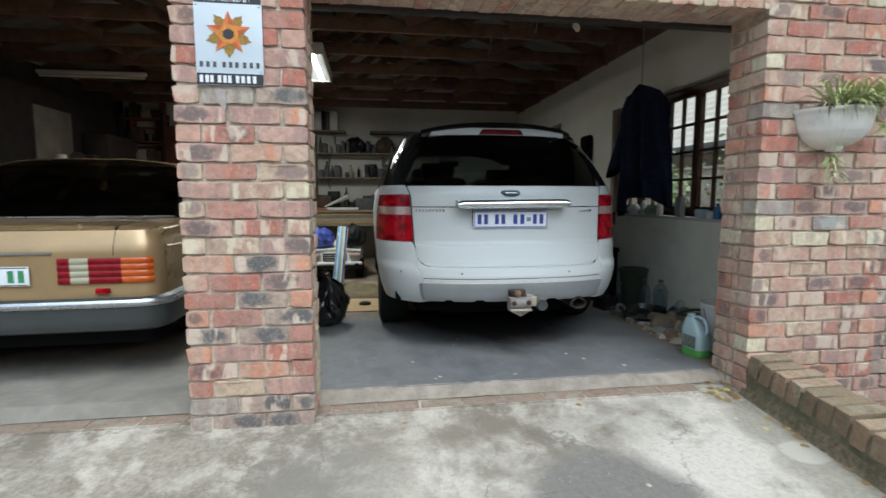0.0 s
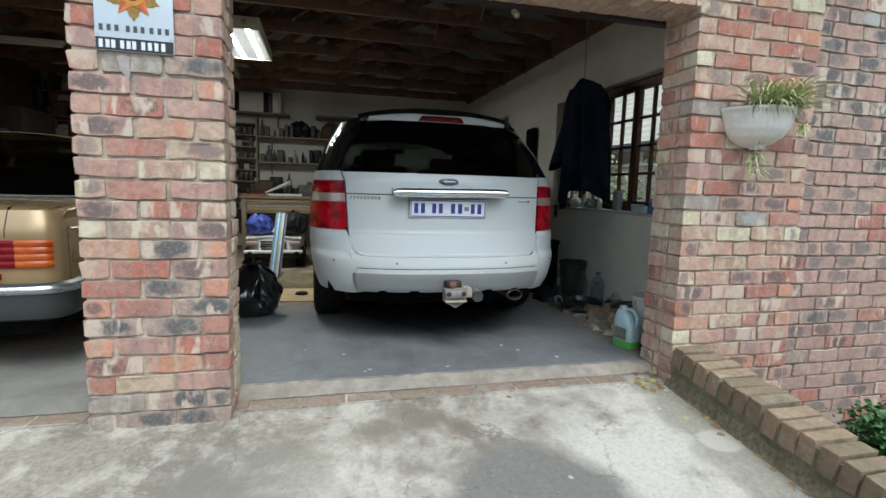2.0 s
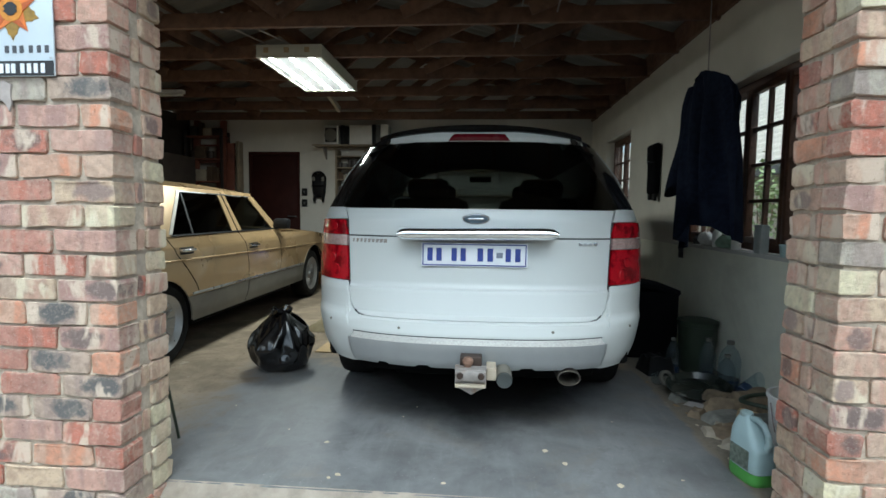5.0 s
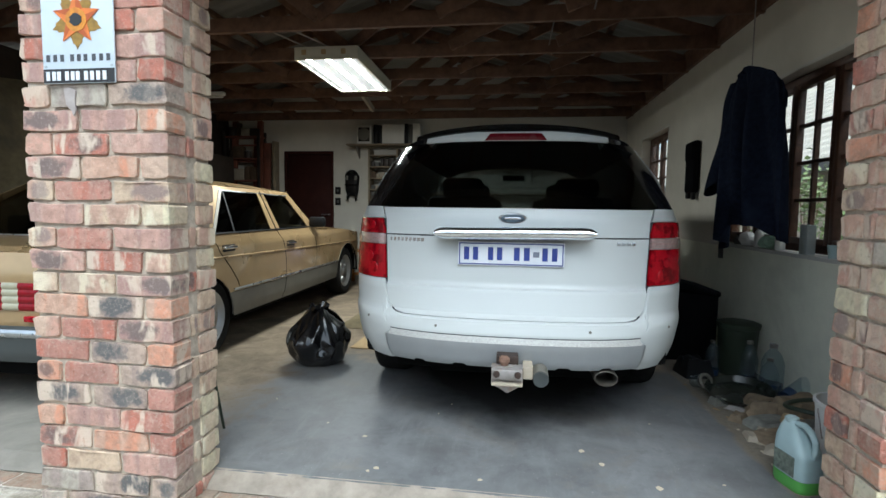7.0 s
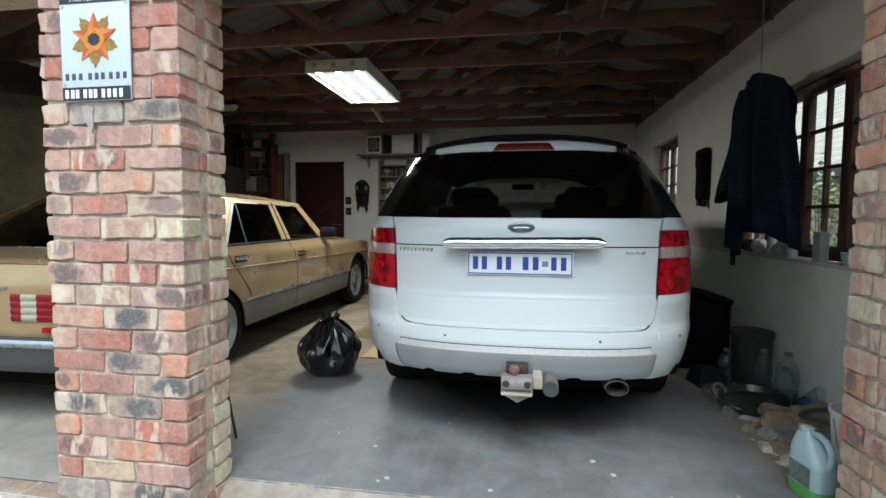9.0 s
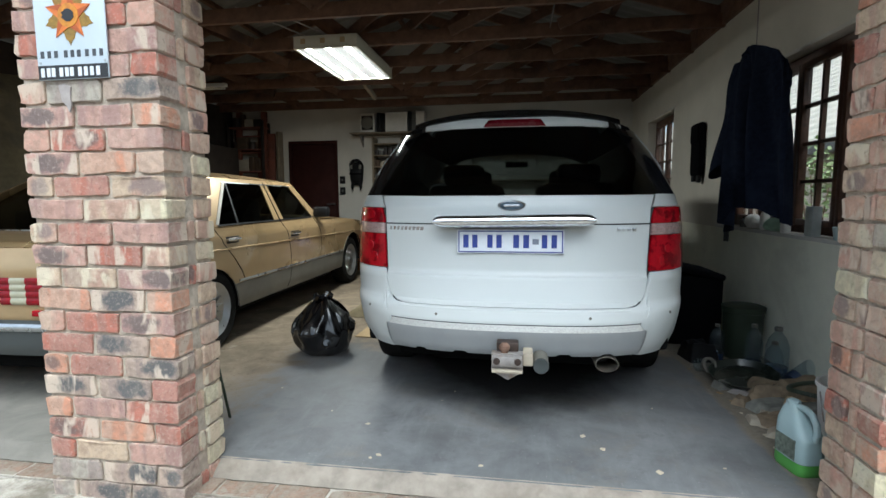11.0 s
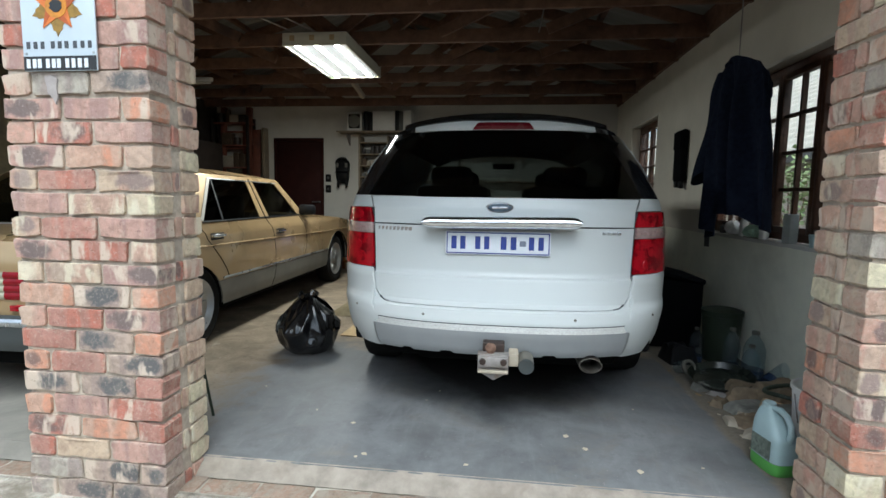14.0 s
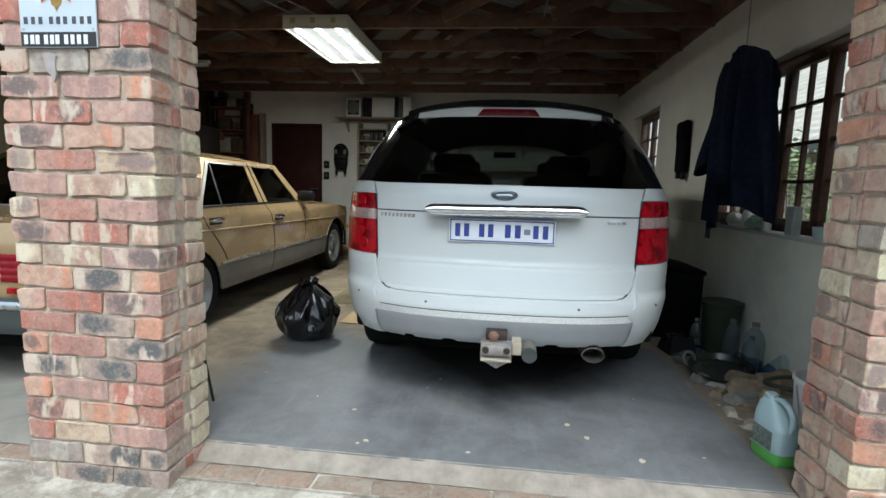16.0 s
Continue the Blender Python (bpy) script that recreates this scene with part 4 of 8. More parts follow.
        part("rear_pillar", skin(pillar, 12, 14, 0.01, (0, 2.5, 1.2)), gloss_black, car, "glossy black rear pillar", 40)
        # white strip painted as the thin highlight down the pillar
        part("pillar_edge", skin(lambda u, v: (lambda p: (s * p[0], p[1], p[2]))(cap(1.25 + 0.028 * u, 1.24 + 0.22 * v, 0.003)), 3, 14, 0.004, (0, 2.5, 1.2)), white_paint, car)
        part("roof_rail", skin(lambda u, v: (s * (0.55 + 0.022 * math.cos(v * math.pi)), 1.45 + 2.2 * u, 1.511 + 0.03 * math.sin(v * math.pi) - 0.03 * (2 * u - 1) ** 6), 20, 6), gloss_black, car)
    glx = table([(1.11, 0.725), (1.3, 0.625), (1.49, 0.525)])
    rg = panel("rear_glass", 1.118, 1.474, lambda z: -glx(z), lambda z: glx(z), 0.002, car_glass, 14, 40, 0.004, car, "dark tinted rear window")
    rg.visible_shadow = False

    def over(x_half, lo, hi, fall_lo, fall_hi, off):
        def p(u, v):
            x = x_half * (2 * u - 1)
            z0, z1 = lo - fall_lo * (x / 0.52) ** 2, hi - fall_hi * (x / 0.52) ** 2
            z = z0 + (z1 - z0) * v
            return cap(ang(x, z), z, off)
        return p
    part("roof_end", skin(over(0.50, 1.479, 1.536, 0.0, 0.030, 0.0), 40, 8, 0.01, (0, 2.5, 1.2)), white_paint, car, "", 40)
    part("spoiler", skin(over(0.56, 1.538, 1.578, 0.030, 0.046, 0.012), 40, 6, 0.03, (0, 2.5, 1.2)), gloss_black, car, "glossy black roof spoiler edge", 40)
    for s in (-1, 1):
        part("roof_corner", skin(lambda u, v: cap(ang(s * (0.506 + 0.12 * u), 1.5), 1.467 + (0.05 - 0.03 * u) * v, 0.0), 10, 6, 0.01, (0, 2.5, 1.2)), gloss_black, car)
    part("roof", skin(lambda u, v: ((2 * u - 1) * (0.46 + 0.14 * min(1, 4 * v) - 0.05 * v ** 4), 1.24 + 2.3 * v, 1.506 + 0.055 * (1 - (2 * u - 1) ** 2) + 0.012 * math.sin(math.pi * v)), 20, 14, 0.02, (0, 2.5, 1.0)), white_paint, car)
    part("brake_lamp", skin(lambda u, v: cap(ang((-0.165 + 0.33 * u) * (1 - 0.14 * v), 1.50), 1.481 + 0.038 * v, 0.012 - 0.010 * (2 * u - 1) ** 8), 24, 4, 0.014, (0, 2.5, 1.4)), dark_red_lens, car, "high red brake lamp")
    # nose, bonnet and windscreen close the car in front
    part("bonnet", skin(lambda u, v: ((2 * u - 1) * (0.86 - 0.1 * v), 3.95 + 1.55 * v, 1.10 - 0.20 * v - 0.06 * (2 * u - 1) ** 4), 14, 10, 0.02, (0, 4.6, 0)), white_paint, car)
    part("nose", skin(lambda u, v: ((2 * u - 1) * 0.84, 5.50 + 0.12 * math.sin(v * 2) - 0.15 * (2 * u - 1) ** 4, 0.28 + 0.62 * v), 14, 8, 0.02, (0, 4.6, 0.5)), white_paint, car)
    ws = part("windscreen", skin(lambda u, v: ((2 * u - 1) * (0.78 - 0.16 * v), 3.98 - 0.58 * v, 1.10 + 0.48 * v), 10, 6, 0.005, (0, 2.5, 1.2)), pane_glass, car)
    ws.visible_shadow = False
    # cabin
    cabin_trim = surface("cabin_trim", (0.014, 0.015, 0.016), 0.95, var=0.15, bump=0.0, spec=0.05)
    part("cabin_floor", boxes((-0.66, 0.66, 1.2, 3.9, 0.45, 0.5), (-0.62, 0.62, 1.10, 1.6, 0.5, 1.0), (-0.78, 0.78, 3.75, 3.95, 0.5, 1.12)), cabin_trim, car)
    part("headliner", skin(lambda u, v: ((2 * u - 1) * (0.45 + 0.12 * min(1, 4 * v) - 0.05 * v ** 4), 1.27 + 2.15 * v, 1.478 + 0.050 * (1 - (2 * u - 1) ** 2)), 12, 8), cabin_trim, car, "dark cloth headlining")
    for s in (-1, 1):
        part("cant_lining", skin(lambda u, v: (s * (0.50 + 0.13 * u + 0.03 * v), 1.20 + 2.25 * v, 1.475 - 0.06 * u), 4, 8), cabin_trim, car)
        part("door_lining", skin(lambda u, v: (s * (0.84 - 0.02 * v), 1.34 + 2.5 * u, 0.50 + 0.60 * v), 4, 3), cabin_trim, car)

    def seat(x, y, w):
        st = part("seat", boxes((x - w / 2, x + w / 2, y, y + 0.14, 0.55, 1.20), bevel=0.05), cabin_trim, car)
        part("headrest", boxes((x - 0.15, x + 0.15, y, y + 0.10, 1.19, 1.33), bevel=0.05), cabin_trim, st)
        part("post", boxes((x - 0.06, x - 0.045, y + 0.04, y + 0.055, 1.18, 1.26), (x + 0.045, x + 0.06, y + 0.04, y + 0.055, 1.18, 1.26)), cabin_trim, st)
    for x in (-0.36, 0.43):
        seat(x, 1.85, 0.5)
        seat(x, 2.75, 0.52)
    part("rear_mirror", boxes((-0.11, 0.11, 3.45, 3.48, 1.40, 1.46), bevel=0.012), cabin_trim, car)
    part("steering_wheel", lathe([(0.175, -0.012), (0.19, 0.0), (0.175, 0.012), (0.165, 0.0), (0.175, -0.012)], 28, Matrix.Translation((0.40, 3.35, 1.08)) @ pose(0, 0, 0, 65, 0, 0)), cabin_trim, car)
    # garnish, badges and plate
    part("garnish_bar", skin(lambda u, v: (-0.382 + 0.764 * u, 0.775 - 0.042 * max(0.0, math.sin(math.pi * min(1, max(0, v)))) ** 0.3 - 0.006 * math.sin(math.pi * u), 0.992 + (0.060 * v - 0.030) * (1 - 0.6 * (2 * u - 1) ** 30) - 0.004 * math.cos(math.pi * u)), 40, 16, 0.0), chrome, car, "chrome garnish bar")
    part("garnish_back", boxes((-0.380, 0.380, 0.768, 0.85, 0.972, 1.017), bevel=0.008), white_paint, car)
    bm = lathe([(0.0, 0.010), (0.9, 0.008), (1.0, 0.0)], 36, pose(0, 0, 0, 90, 0, 0))
    bm.transform(Matrix.Translation((-0.006, 0.843, 1.063)) @ Matrix.Diagonal((0.070, 1, 0.027, 1)))
    badge = part("badge", bm, chrome, car, "oval chrome badge with dark centre")
    bm = lathe([(0.0, 0.0125), (0.9, 0.0115), (1.0, 0.006)], 36, pose(0, 0, 0, 90, 0, 0))
    bm.transform(Matrix.Translation((-0.006, 0.843, 1.063)) @ Matrix.Diagonal((0.061, 1, 0.021, 1)))
    part("badge_field", bm, surface("badge_slate", (0.10, 0.13, 0.16), 0.3, 0.4, bump=0.0), badge)
    part("badge_stroke", boxes((-0.045, 0.033, 0.8285, 0.832, 1.058, 1.068), bevel=0.001), chrome, badge)
    for i in range(9):
        x = -0.640 + 0.0215 * i
        p = cap(ang(x, 0.948), 0.948, 0.0)
        part("model_mark", boxes((x, x + 0.0175, p[1] - 0.004, p[1] + 0.01, 0.938, 0.957), bevel=0.001), grey_metal, car)
    for i in range(4):
        x = 0.50 + 0.025 * i
        p = cap(ang(x, 0.945), 0.945, 0.0)
        part("trim_mark", boxes((x, x + 0.017, p[1] - 0.004, p[1] + 0.01, 0.938, 0.953), bevel=0.001), dull_chrome, car)
    plate = part("number_plate", boxes((-0.270, 0.246, 0.806, 0.812, 0.831, 0.947), bevel=0.002), plate_white, car, "white number plate with blue border")
    part("plate_backing", boxes((-0.27, 0.246, 0.812, 0.835, 0.835, 0.943)), shade_black, car)
    part("border", boxes((-0.264, 0.240, 0.8035, 0.806, 0.937, 0.942), (-0.264, 0.240, 0.8035, 0.806, 0.836, 0.841), (-0.264, -0.259, 0.8035, 0.806, 0.841, 0.937), (0.235, 0.240, 0.8035, 0.806, 0.841, 0.937)), ink_blue, plate)
    for a, b in ((-0.240, -0.214), (-0.196, -0.170), (-0.122, -0.096), (-0.078, -0.052), (0.004, 0.032), (0.052, 0.080), (0.140, 0.166), (0.186, 0.212)):
        part("bar", boxes((a, b, 0.8035, 0.806, 0.858, 0.922), bevel=0.0008), ink_blue, plate)
    part("emblem", boxes((0.096, 0.126, 0.8035, 0.806, 0.876, 0.902)), surface("emblem_grey", (0.2, 0.22, 0.28), 0.5, bump=0.0), plate)
    # tow bar and exhaust
    tow = part("tow_bar", boxes((-0.065, 0.035, 0.60, 0.78, 0.400, 0.445), bevel=0.006), steel_dark, car, "rusty tow bar")
    part("tow_plate", plate_shape([(-0.085, 0.405), (0.055, 0.405), (0.055, 0.325), (-0.012, 0.285), (-0.085, 0.325)], 0.05, Matrix.Translation((0, 0.56, 0))), grey_metal, tow, "dented steel tow plate")
    for x in (-0.062, 0.032):
        part("bolt", lathe([(0.0, 0.012), (0.013, 0.011), (0.016, 0.0)], 14, Matrix.Translation((x, 0.535, 0.378)) @ pose(0, 0, 0, 90, 0, 0)), steel_dark, tow, "dark bolt head")
    part("tow_edge", boxes((-0.083, 0.053, 0.528, 0.562, 0.326, 0.338), bevel=0.003), cream_box, tow, "bare bright edge")
    part("socket_face", lathe([(0.0, 0.004), (0.020, 0.004), (0.026, 0.006), (0.033, 0.006), (0.036, 0.0)], 24, Matrix.Translation((0.135, 0.575, 0.351)) @ pose(0, 0, 0, 90, 0, 0)), bumper_grey, tow, "round socket cover")
    part("tow_step", boxes((-0.083, 0.053, 0.535, 0.565, 0.352, 0.40), bevel=0.008), grey_metal, tow)
    part("tow_ball", lathe([(0.0, 0.05), (0.014, 0.046), (0.024, 0.034), (0.025, 0.022), (0.016, 0.006), (0.012, -0.03), (0.02, -0.035)], 20, Matrix.Translation((-0.028, 0.585, 0.402))), rust, tow)
    part("tow_arm", boxes((0.055, 0.10, 0.58, 0.70, 0.345, 0.405), bevel=0.006), cream_box, tow)
    part("trailer_socket", rod(rod(bmesh.new(), (0.135, 0.585, 0.352), (0.135, 0.67, 0.362), 0.036, 20), (0.135, 0.575, 0.351), (0.135, 0.592, 0.352), 0.030, 20), clad_grey, tow, "round grey trailer socket")
    ex = lathe([(0.043, 0.0), (0.046, 0.003), (0.047, 0.03), (0.044, 0.25), (0.040, 0.25), (0.041, 0.003), (0.043, 0.0)], 28, pose(0, 0, 0, -90, 0, 0))
    ex.transform(Matrix.Translation((0.445, 0.72, 0.322)) @ Matrix.Diagonal((1.18, 1, 0.80, 1)))
    part("exhaust_tip", ex, surface("sooty_steel", (0.105, 0.093, 0.078), 0.5, 0.6, var=0.2, scale=40, stain=(0.12, 0.10, 0.08), stain_scale=14, bump=0.1), car, "oval exhaust tip")
    part("rear_axle", boxes((-0.70, 0.70, 1.55, 1.9, 0.20, 0.36), (-0.45, 0.45, 1.05, 1.5, 0.20, 0.40), bevel=0.03), shade_black, car)
    part("exhaust_pipe", rod(bmesh.new(), (0.445, 0.86, 0.322), (0.445, 1.6, 0.30), 0.033, 16), steel_dark, car)
    for yc in (1.72, 4.56):
        for s in (-1, 1):
            m = Matrix.Translation((s * 0.765, yc, 0.355)) @ pose(0, 0, 0, 0, 90, 0)
            wheel = part("wheel", lathe([(0.22, -0.10), (0.30, -0.115), (0.345, -0.10), (0.357, -0.06), (0.358, 0.06), (0.345, 0.10), (0.30, 0.115), (0.22, 0.10), (0.22, -0.10)], 48, m), rubber, car, "black tyre")
            part("rim", lathe([(0.0, 0.06 * s), (0.08, 0.075 * s), (0.2, 0.055 * s), (0.225, 0.09 * s), (0.225, -0.09 * s)], 36, m), alloy, wheel)
    return car


white_car()


# ---- gold saloon in the next bay ----
def gold_saloon():
    car = thing("sedan", "gold older saloon car with grey lower cladding in the next bay", "car", Matrix.Translation((-1.785, 0, 0)))
    Wy = table([(0.5, 0.870), (0.7, 0.872), (1.3, 0.90), (3.6, 0.905), (4.6, 0.89), (5.1, 0.85), (5.45, 0.74)])
    Wf = table([(0.15, -0.05), (0.25, -0.012), (0.33, 0.0), (0.6, 0.004), (0.80, 0.0), (0.825, -0.004), (0.84, -0.018), (0.90, -0.045)])
    axles, arch_z = (1.60, 4.54), 0.26
    arches = ((1.56, 0.315, 0.345), (4.56, 0.42, 0.40))
    top_y = table([(0.5, 0.855), (0.72, 0.862), (0.95, 0.885), (1.2, 0.90), (3.5, 0.90), (3.9, 0.883), (4.6, 0.832), (5.2, 0.77), (5.45, 0.71)])

    def lat(y, z):
        return Wy(y) + Wf(z)

    def low(y, base):
        r = base
        for a, half, rise in arches:
            if abs(y - a) < half:
                r = max(r, arch_z + rise * math.sqrt(1 - ((y - a) / half) ** 2))
        return r

    R, CX, CY, HW = 0.535, 0.13, 0.115, 0.872

    def plan(q, off=0.0, w=HW, r=R):
        """A point of the tail's plan, q metres round from the middle: flat back, tight corner, straight side."""
        a = abs(q)
        flat_end = w - CX
        arc = 0.205
        if a <= flat_end:
            x, y, nx, ny = a, r + 0.022 * (a / flat_end) ** 2, 0.05, -1.0
        elif a <= flat_end + arc:
            th = (a - flat_end) / arc * math.pi / 2
            x, y = flat_end + CX * math.sin(th) ** 0.85, r + 0.022 + CY * (1 - math.cos(th) ** 0.85)
            nx, ny = math.sin(th), -math.cos(th)
        else:
            x, y, nx, ny = w, r + 0.022 + CY + (a - flat_end - arc), 1.0, 0.0
        return (math.copysign(x + nx * off, q), y + ny * off)

    def tail(q, z, off=0.0):
        x, y = plan(q, off, HW + Wf(z), R + 0.05 * max(0.0, z - 0.75) / 0.12)
        return (x, y, z)

    ys = sorted({0.70 + 4.75 * i / 95 for i in range(96)} | {a + half * math.cos(k * math.pi / 16) for a, half, _ in arches for k in range(17)})
    for s in (-1, 1):
        def side(u, v, z0f, z1f, off=0.0):
            f = u * (len(ys) - 1)
            y = ys[min(len(ys) - 1, round(f))]
            z0, z1 = low(y, z0f(y)), z1f(y)
            z = z0 + (max(z1, z0 + 0.001) - z0) * v
            return (s * (lat(y, z) + off), y, z)
        part("side_panel", skin(lambda u, v: side(u, v, lambda y: 0.455, top_y), len(ys) - 1, 16, 0.01, (0, 2.6, 0.6)), gold_paint, car, "", 35)
        part("lower_cladding", skin(lambda u, v: side(0.262 + 0.738 * u, v, lambda y: 0.268, lambda y: 0.454, 0.004), len(ys) - 1, 6, 0.01, (0, 2.6, 0.6)), clad_grey, car, "dull grey lower cladding", 35)
        a0, a1 = 1.87, 4.16
        part("trim_strip", skin(lambda u, v: (s * (lat(a0 + (a1 - a0) * u, 0.46) + 0.006 + 0.004 * math.sin(math.pi * v)), a0 + (a1 - a0) * u, 0.462 - 0.006 * u + 0.020 * v), 24, 4, 0.004, (0, 2.6, 0.4)), dull_chrome, car)
        part("crease", skin(lambda u, v: (s * (lat(0.72 + 4.53 * u, 0.70) + 0.008 * math.sin(math.pi * v)), 0.72 + 4.53 * u, 0.742 - 0.085 * u + 0.016 * v), 40, 4), gold_paint, car)
        for a, (mid, half, rise) in zip(axles, arches):
            bm = bmesh.new()
            for k in range(24):
                t0, t1 = math.pi * k / 24, math.pi * (k + 1) / 24
                q = []
                for t, x in ((t0, 0.0), (t1, 0.0), (t1, -0.28), (t0, -0.28)):
                    y = mid + half * math.cos(t)
                    q.append(bm.verts.new((s * (Wy(a) + x), y, arch_z + rise * math.sin(t))))
                bm.faces.new(q)
            part("wheel_well", bm, shade_black, car)
            m = Matrix.Translation((s * 0.775, a, 0.300)) @ pose(0, 0, 0, 0, 90 * s, 0)
            wheel = part("wheel", lathe([(0.19, -0.09), (0.26, -0.10), (0.292, -0.085), (0.302, -0.05), (0.302, 0.05), (0.292, 0.085), (0.26, 0.10), (0.205, 0.092), (0.19, 0.05), (0.19, -0.09)], 48, m), rubber, car, "black tyre")
            part("rim", lathe([(0.0, 0.075), (0.055, 0.078), (0.07, 0.06), (0.12, 0.052), (0.165, 0.062), (0.19, 0.085), (0.203, 0.095), (0.206, 0.088), (0.195, 0.03)], 40, m), alloy, wheel, "worn alloy rim")
            bm = bmesh.new()
            for k in range(15):
                t = 2 * math.pi * k / 15
                box(bm, 0.085, 0.155, -0.009, 0.009, 0.045, 0.068, 0.004, m @ pose(0, 0, 0, 0, 0, math.degrees(t)))
            part("rim_ribs", bm, alloy, wheel)
            part("hub_cap", lathe([(0.0, 0.092), (0.035, 0.09), (0.045, 0.078), (0.048, 0.06)], 24, m), dull_chrome, wheel)
        # greenhouse

        def gh(y, z, off=0.0):
            return (s * (0.862 - 0.56 * (z - 0.90) + off - 0.05 * max(0, y - 3.2) ** 2), y, z)

        def pane4(a, b, c, d, off):
            """corners (y, z): low rear, low front, top front, top rear"""
            def p(u, v):
                y = (a[0] * (1 - u) + b[0] * u) * (1 - v) + (d[0] * (1 - u) + c[0] * u) * v
                z = (a[1] * (1 - u) + b[1] * u) * (1 - v) + (d[1] * (1 - u) + c[1] * u) * v
                return gh(y, z, off)
            return skin(p, 10, 8, 0.008, (0, 2.6, 0.9))
        part("rear_side_pillar", pane4((1.02, 0.898), (1.715, 0.898), (2.085, 1.262), (1.72, 1.275), 0.0), gold_paint, car)
        part("centre_pillar", pane4((2.565, 0.90), (2.735, 0.90), (2.775, 1.255), (2.660, 1.255), 0.0), gold_paint, car)
        part("front_pillar", pane4((3.39, 0.898), (3.56, 0.898), (3.30, 1.255), (3.20, 1.235), 0.0), gold_paint, car)
        part("roof_rail", pane4((2.03, 1.236), (3.24, 1.225), (3.30, 1.262), (1.72, 1.270), 0.001), gold_paint, car)
        part("gutter_strip", pane4((2.06, 1.231), (3.24, 1.220), (3.24, 1.228), (2.06, 1.239), 0.005), dull_chrome, car)
        part("belt_strip", pane4((1.70, 0.902), (3.44, 0.902), (3.44, 0.912), (1.71, 0.912), 0.005), black_plastic, car, "dark sealing strip under the windows")
        part("window_edge", pane4((1.690, 0.915), (1.727, 0.915), (2.112, 1.242), (2.070, 1.242), 0.004), surface("dull_window_frame", (0.36, 0.34, 0.30), 0.5, 0.2, var=0.1, bump=0.0), car)
        for g in (pane4((1.72, 0.912), (1.97, 0.912), (2.115, 1.232), (2.09, 1.236), -0.006), pane4((1.985, 0.912), (2.57, 0.912), (2.67, 1.236), (2.12, 1.236), -0.006),
                  pane4((2.73, 0.912), (3.40, 0.912), (3.21, 1.222), (2.77, 1.232), -0.006)):
            part("side_window", g, gold_glass, car).visible_shadow = False
        part("window_divider", pane4((1.966, 0.912), (1.988, 0.912), (2.124, 1.236), (2.106, 1.236), 0.002), black_plastic, car)
        part("pillar_line", pane4((2.650, 0.90), (2.664, 0.90), (2.722, 1.25), (2.710, 1.25), 0.005), shade_black, car)

        def line(pts):
            def p(u, v):
                y = float(np.interp(u, [i / (len(pts) - 1) for i in range(len(pts))], [q[0] for q in pts]))
                z = float(np.interp(u, [i / (len(pts) - 1) for i in range(len(pts))], [q[1] for q in pts]))
                w = 0.004 * (2 * v - 1)
                return (s * (lat(y, z) + (0.006 if z < 0.455 else 0.0015)), y + w, z + w * 0.3)
            return skin(p, 24, 1, 0.001, (0, 2.6, 0.5))
        part("shut_line", line([(2.665, 0.90), (2.735, 0.76), (2.765, 0.60), (2.762, 0.456), (2.735, 0.36), (2.68, 0.275)]), shade_black, car)
        part("shut_line", line([(1.645, 0.90), (1.70, 0.78), (1.83, 0.656), (1.93, 0.54), (1.965, 0.47)]), shade_black, car)
        part("shut_line", line([(3.40, 0.895), (3.49, 0.74), (3.50, 0.60), (3.46, 0.47)]), shade_black, car)
        for y, z in ((1.825, 0.794), (2.87, 0.767)):
            cup = part("door_handle", boxes((0, 0.010, -0.085, 0.085, -0.026, 0.026), bevel=0.004), black_plastic, car)
            cup.matrix_basis = Matrix.Translation((s * lat(y, z) - (0.008 if s > 0 else 0.002), y, z))
            part("grip", lathe([(0.0, -0.085), (0.012, -0.083), (0.015, 0.0), (0.012, 0.083), (0.0, 0.085)], 14, Matrix.Translation((s * 0.014 + 0.005, 0, 0.004)) @ pose(0, 0, 0, 90, 0, 0)), chrome, cup, "chrome pull grip")
        mir = part("door_mirror", boxes((0, 0.17, -0.05, 0.05, -0.055, 0.055), bevel=0.03), black_plastic, car, "dark door mirror")
        mir.matrix_basis = Matrix.Translation((s * 0.84 - (0 if s > 0 else 0.17), 3.48, 0.955))
    # tail
    part("tail_panel", skin(lambda u, v: tail(-0.96 + 1.92 * u, 0.44 + 0.412 * v), 96, 12, 0.01, (0, 2.6, 0.6)), gold_paint, car, "", 35)

    def deck(x, v):
        """The upper body behind the rear window, from the tail's lip (v = 0) to the cowl."""
        e = min(1.0, abs(x) / HW)
        y0 = plan(x, 0.0, HW - 0.02, R + 0.045)[1] if abs(x) < HW - 0.03 else 0.68
        y = y0 + (1.20 - y0) * v
        lip = -0.020 * (1 - min(1.0, v / 0.10)) ** 2
        return (x, y, 0.866 + 0.026 * v + 0.016 * (1 - e ** 2) - 0.020 * e ** 8 + lip)
    part("boot_lid", skin(lambda u, v: deck((2 * u - 1) * 0.655, v), 28, 24, 0.012, (0, 2.6, 0.2)), gold_paint, car, "", 35)
    for s in (-1, 1):
        part("rear_wing", skin(lambda u, v: deck(s * (0.663 + 0.205 * u), v), 12, 24, 0.012, (0, 2.6, 0.2)), gold_paint, car, "", 35)
        part("boot_seam", skin(lambda u, v: tail(s * (0.657 + 0.004 * u), 0.715 + 0.137 * v, 0.0012), 1, 8), shade_black, car)
        part("boot_gap", boxes((s * 0.659 - 0.003, s * 0.659 + 0.003, 0.60, 1.2, 0.845, 0.866)), shade_black, car)
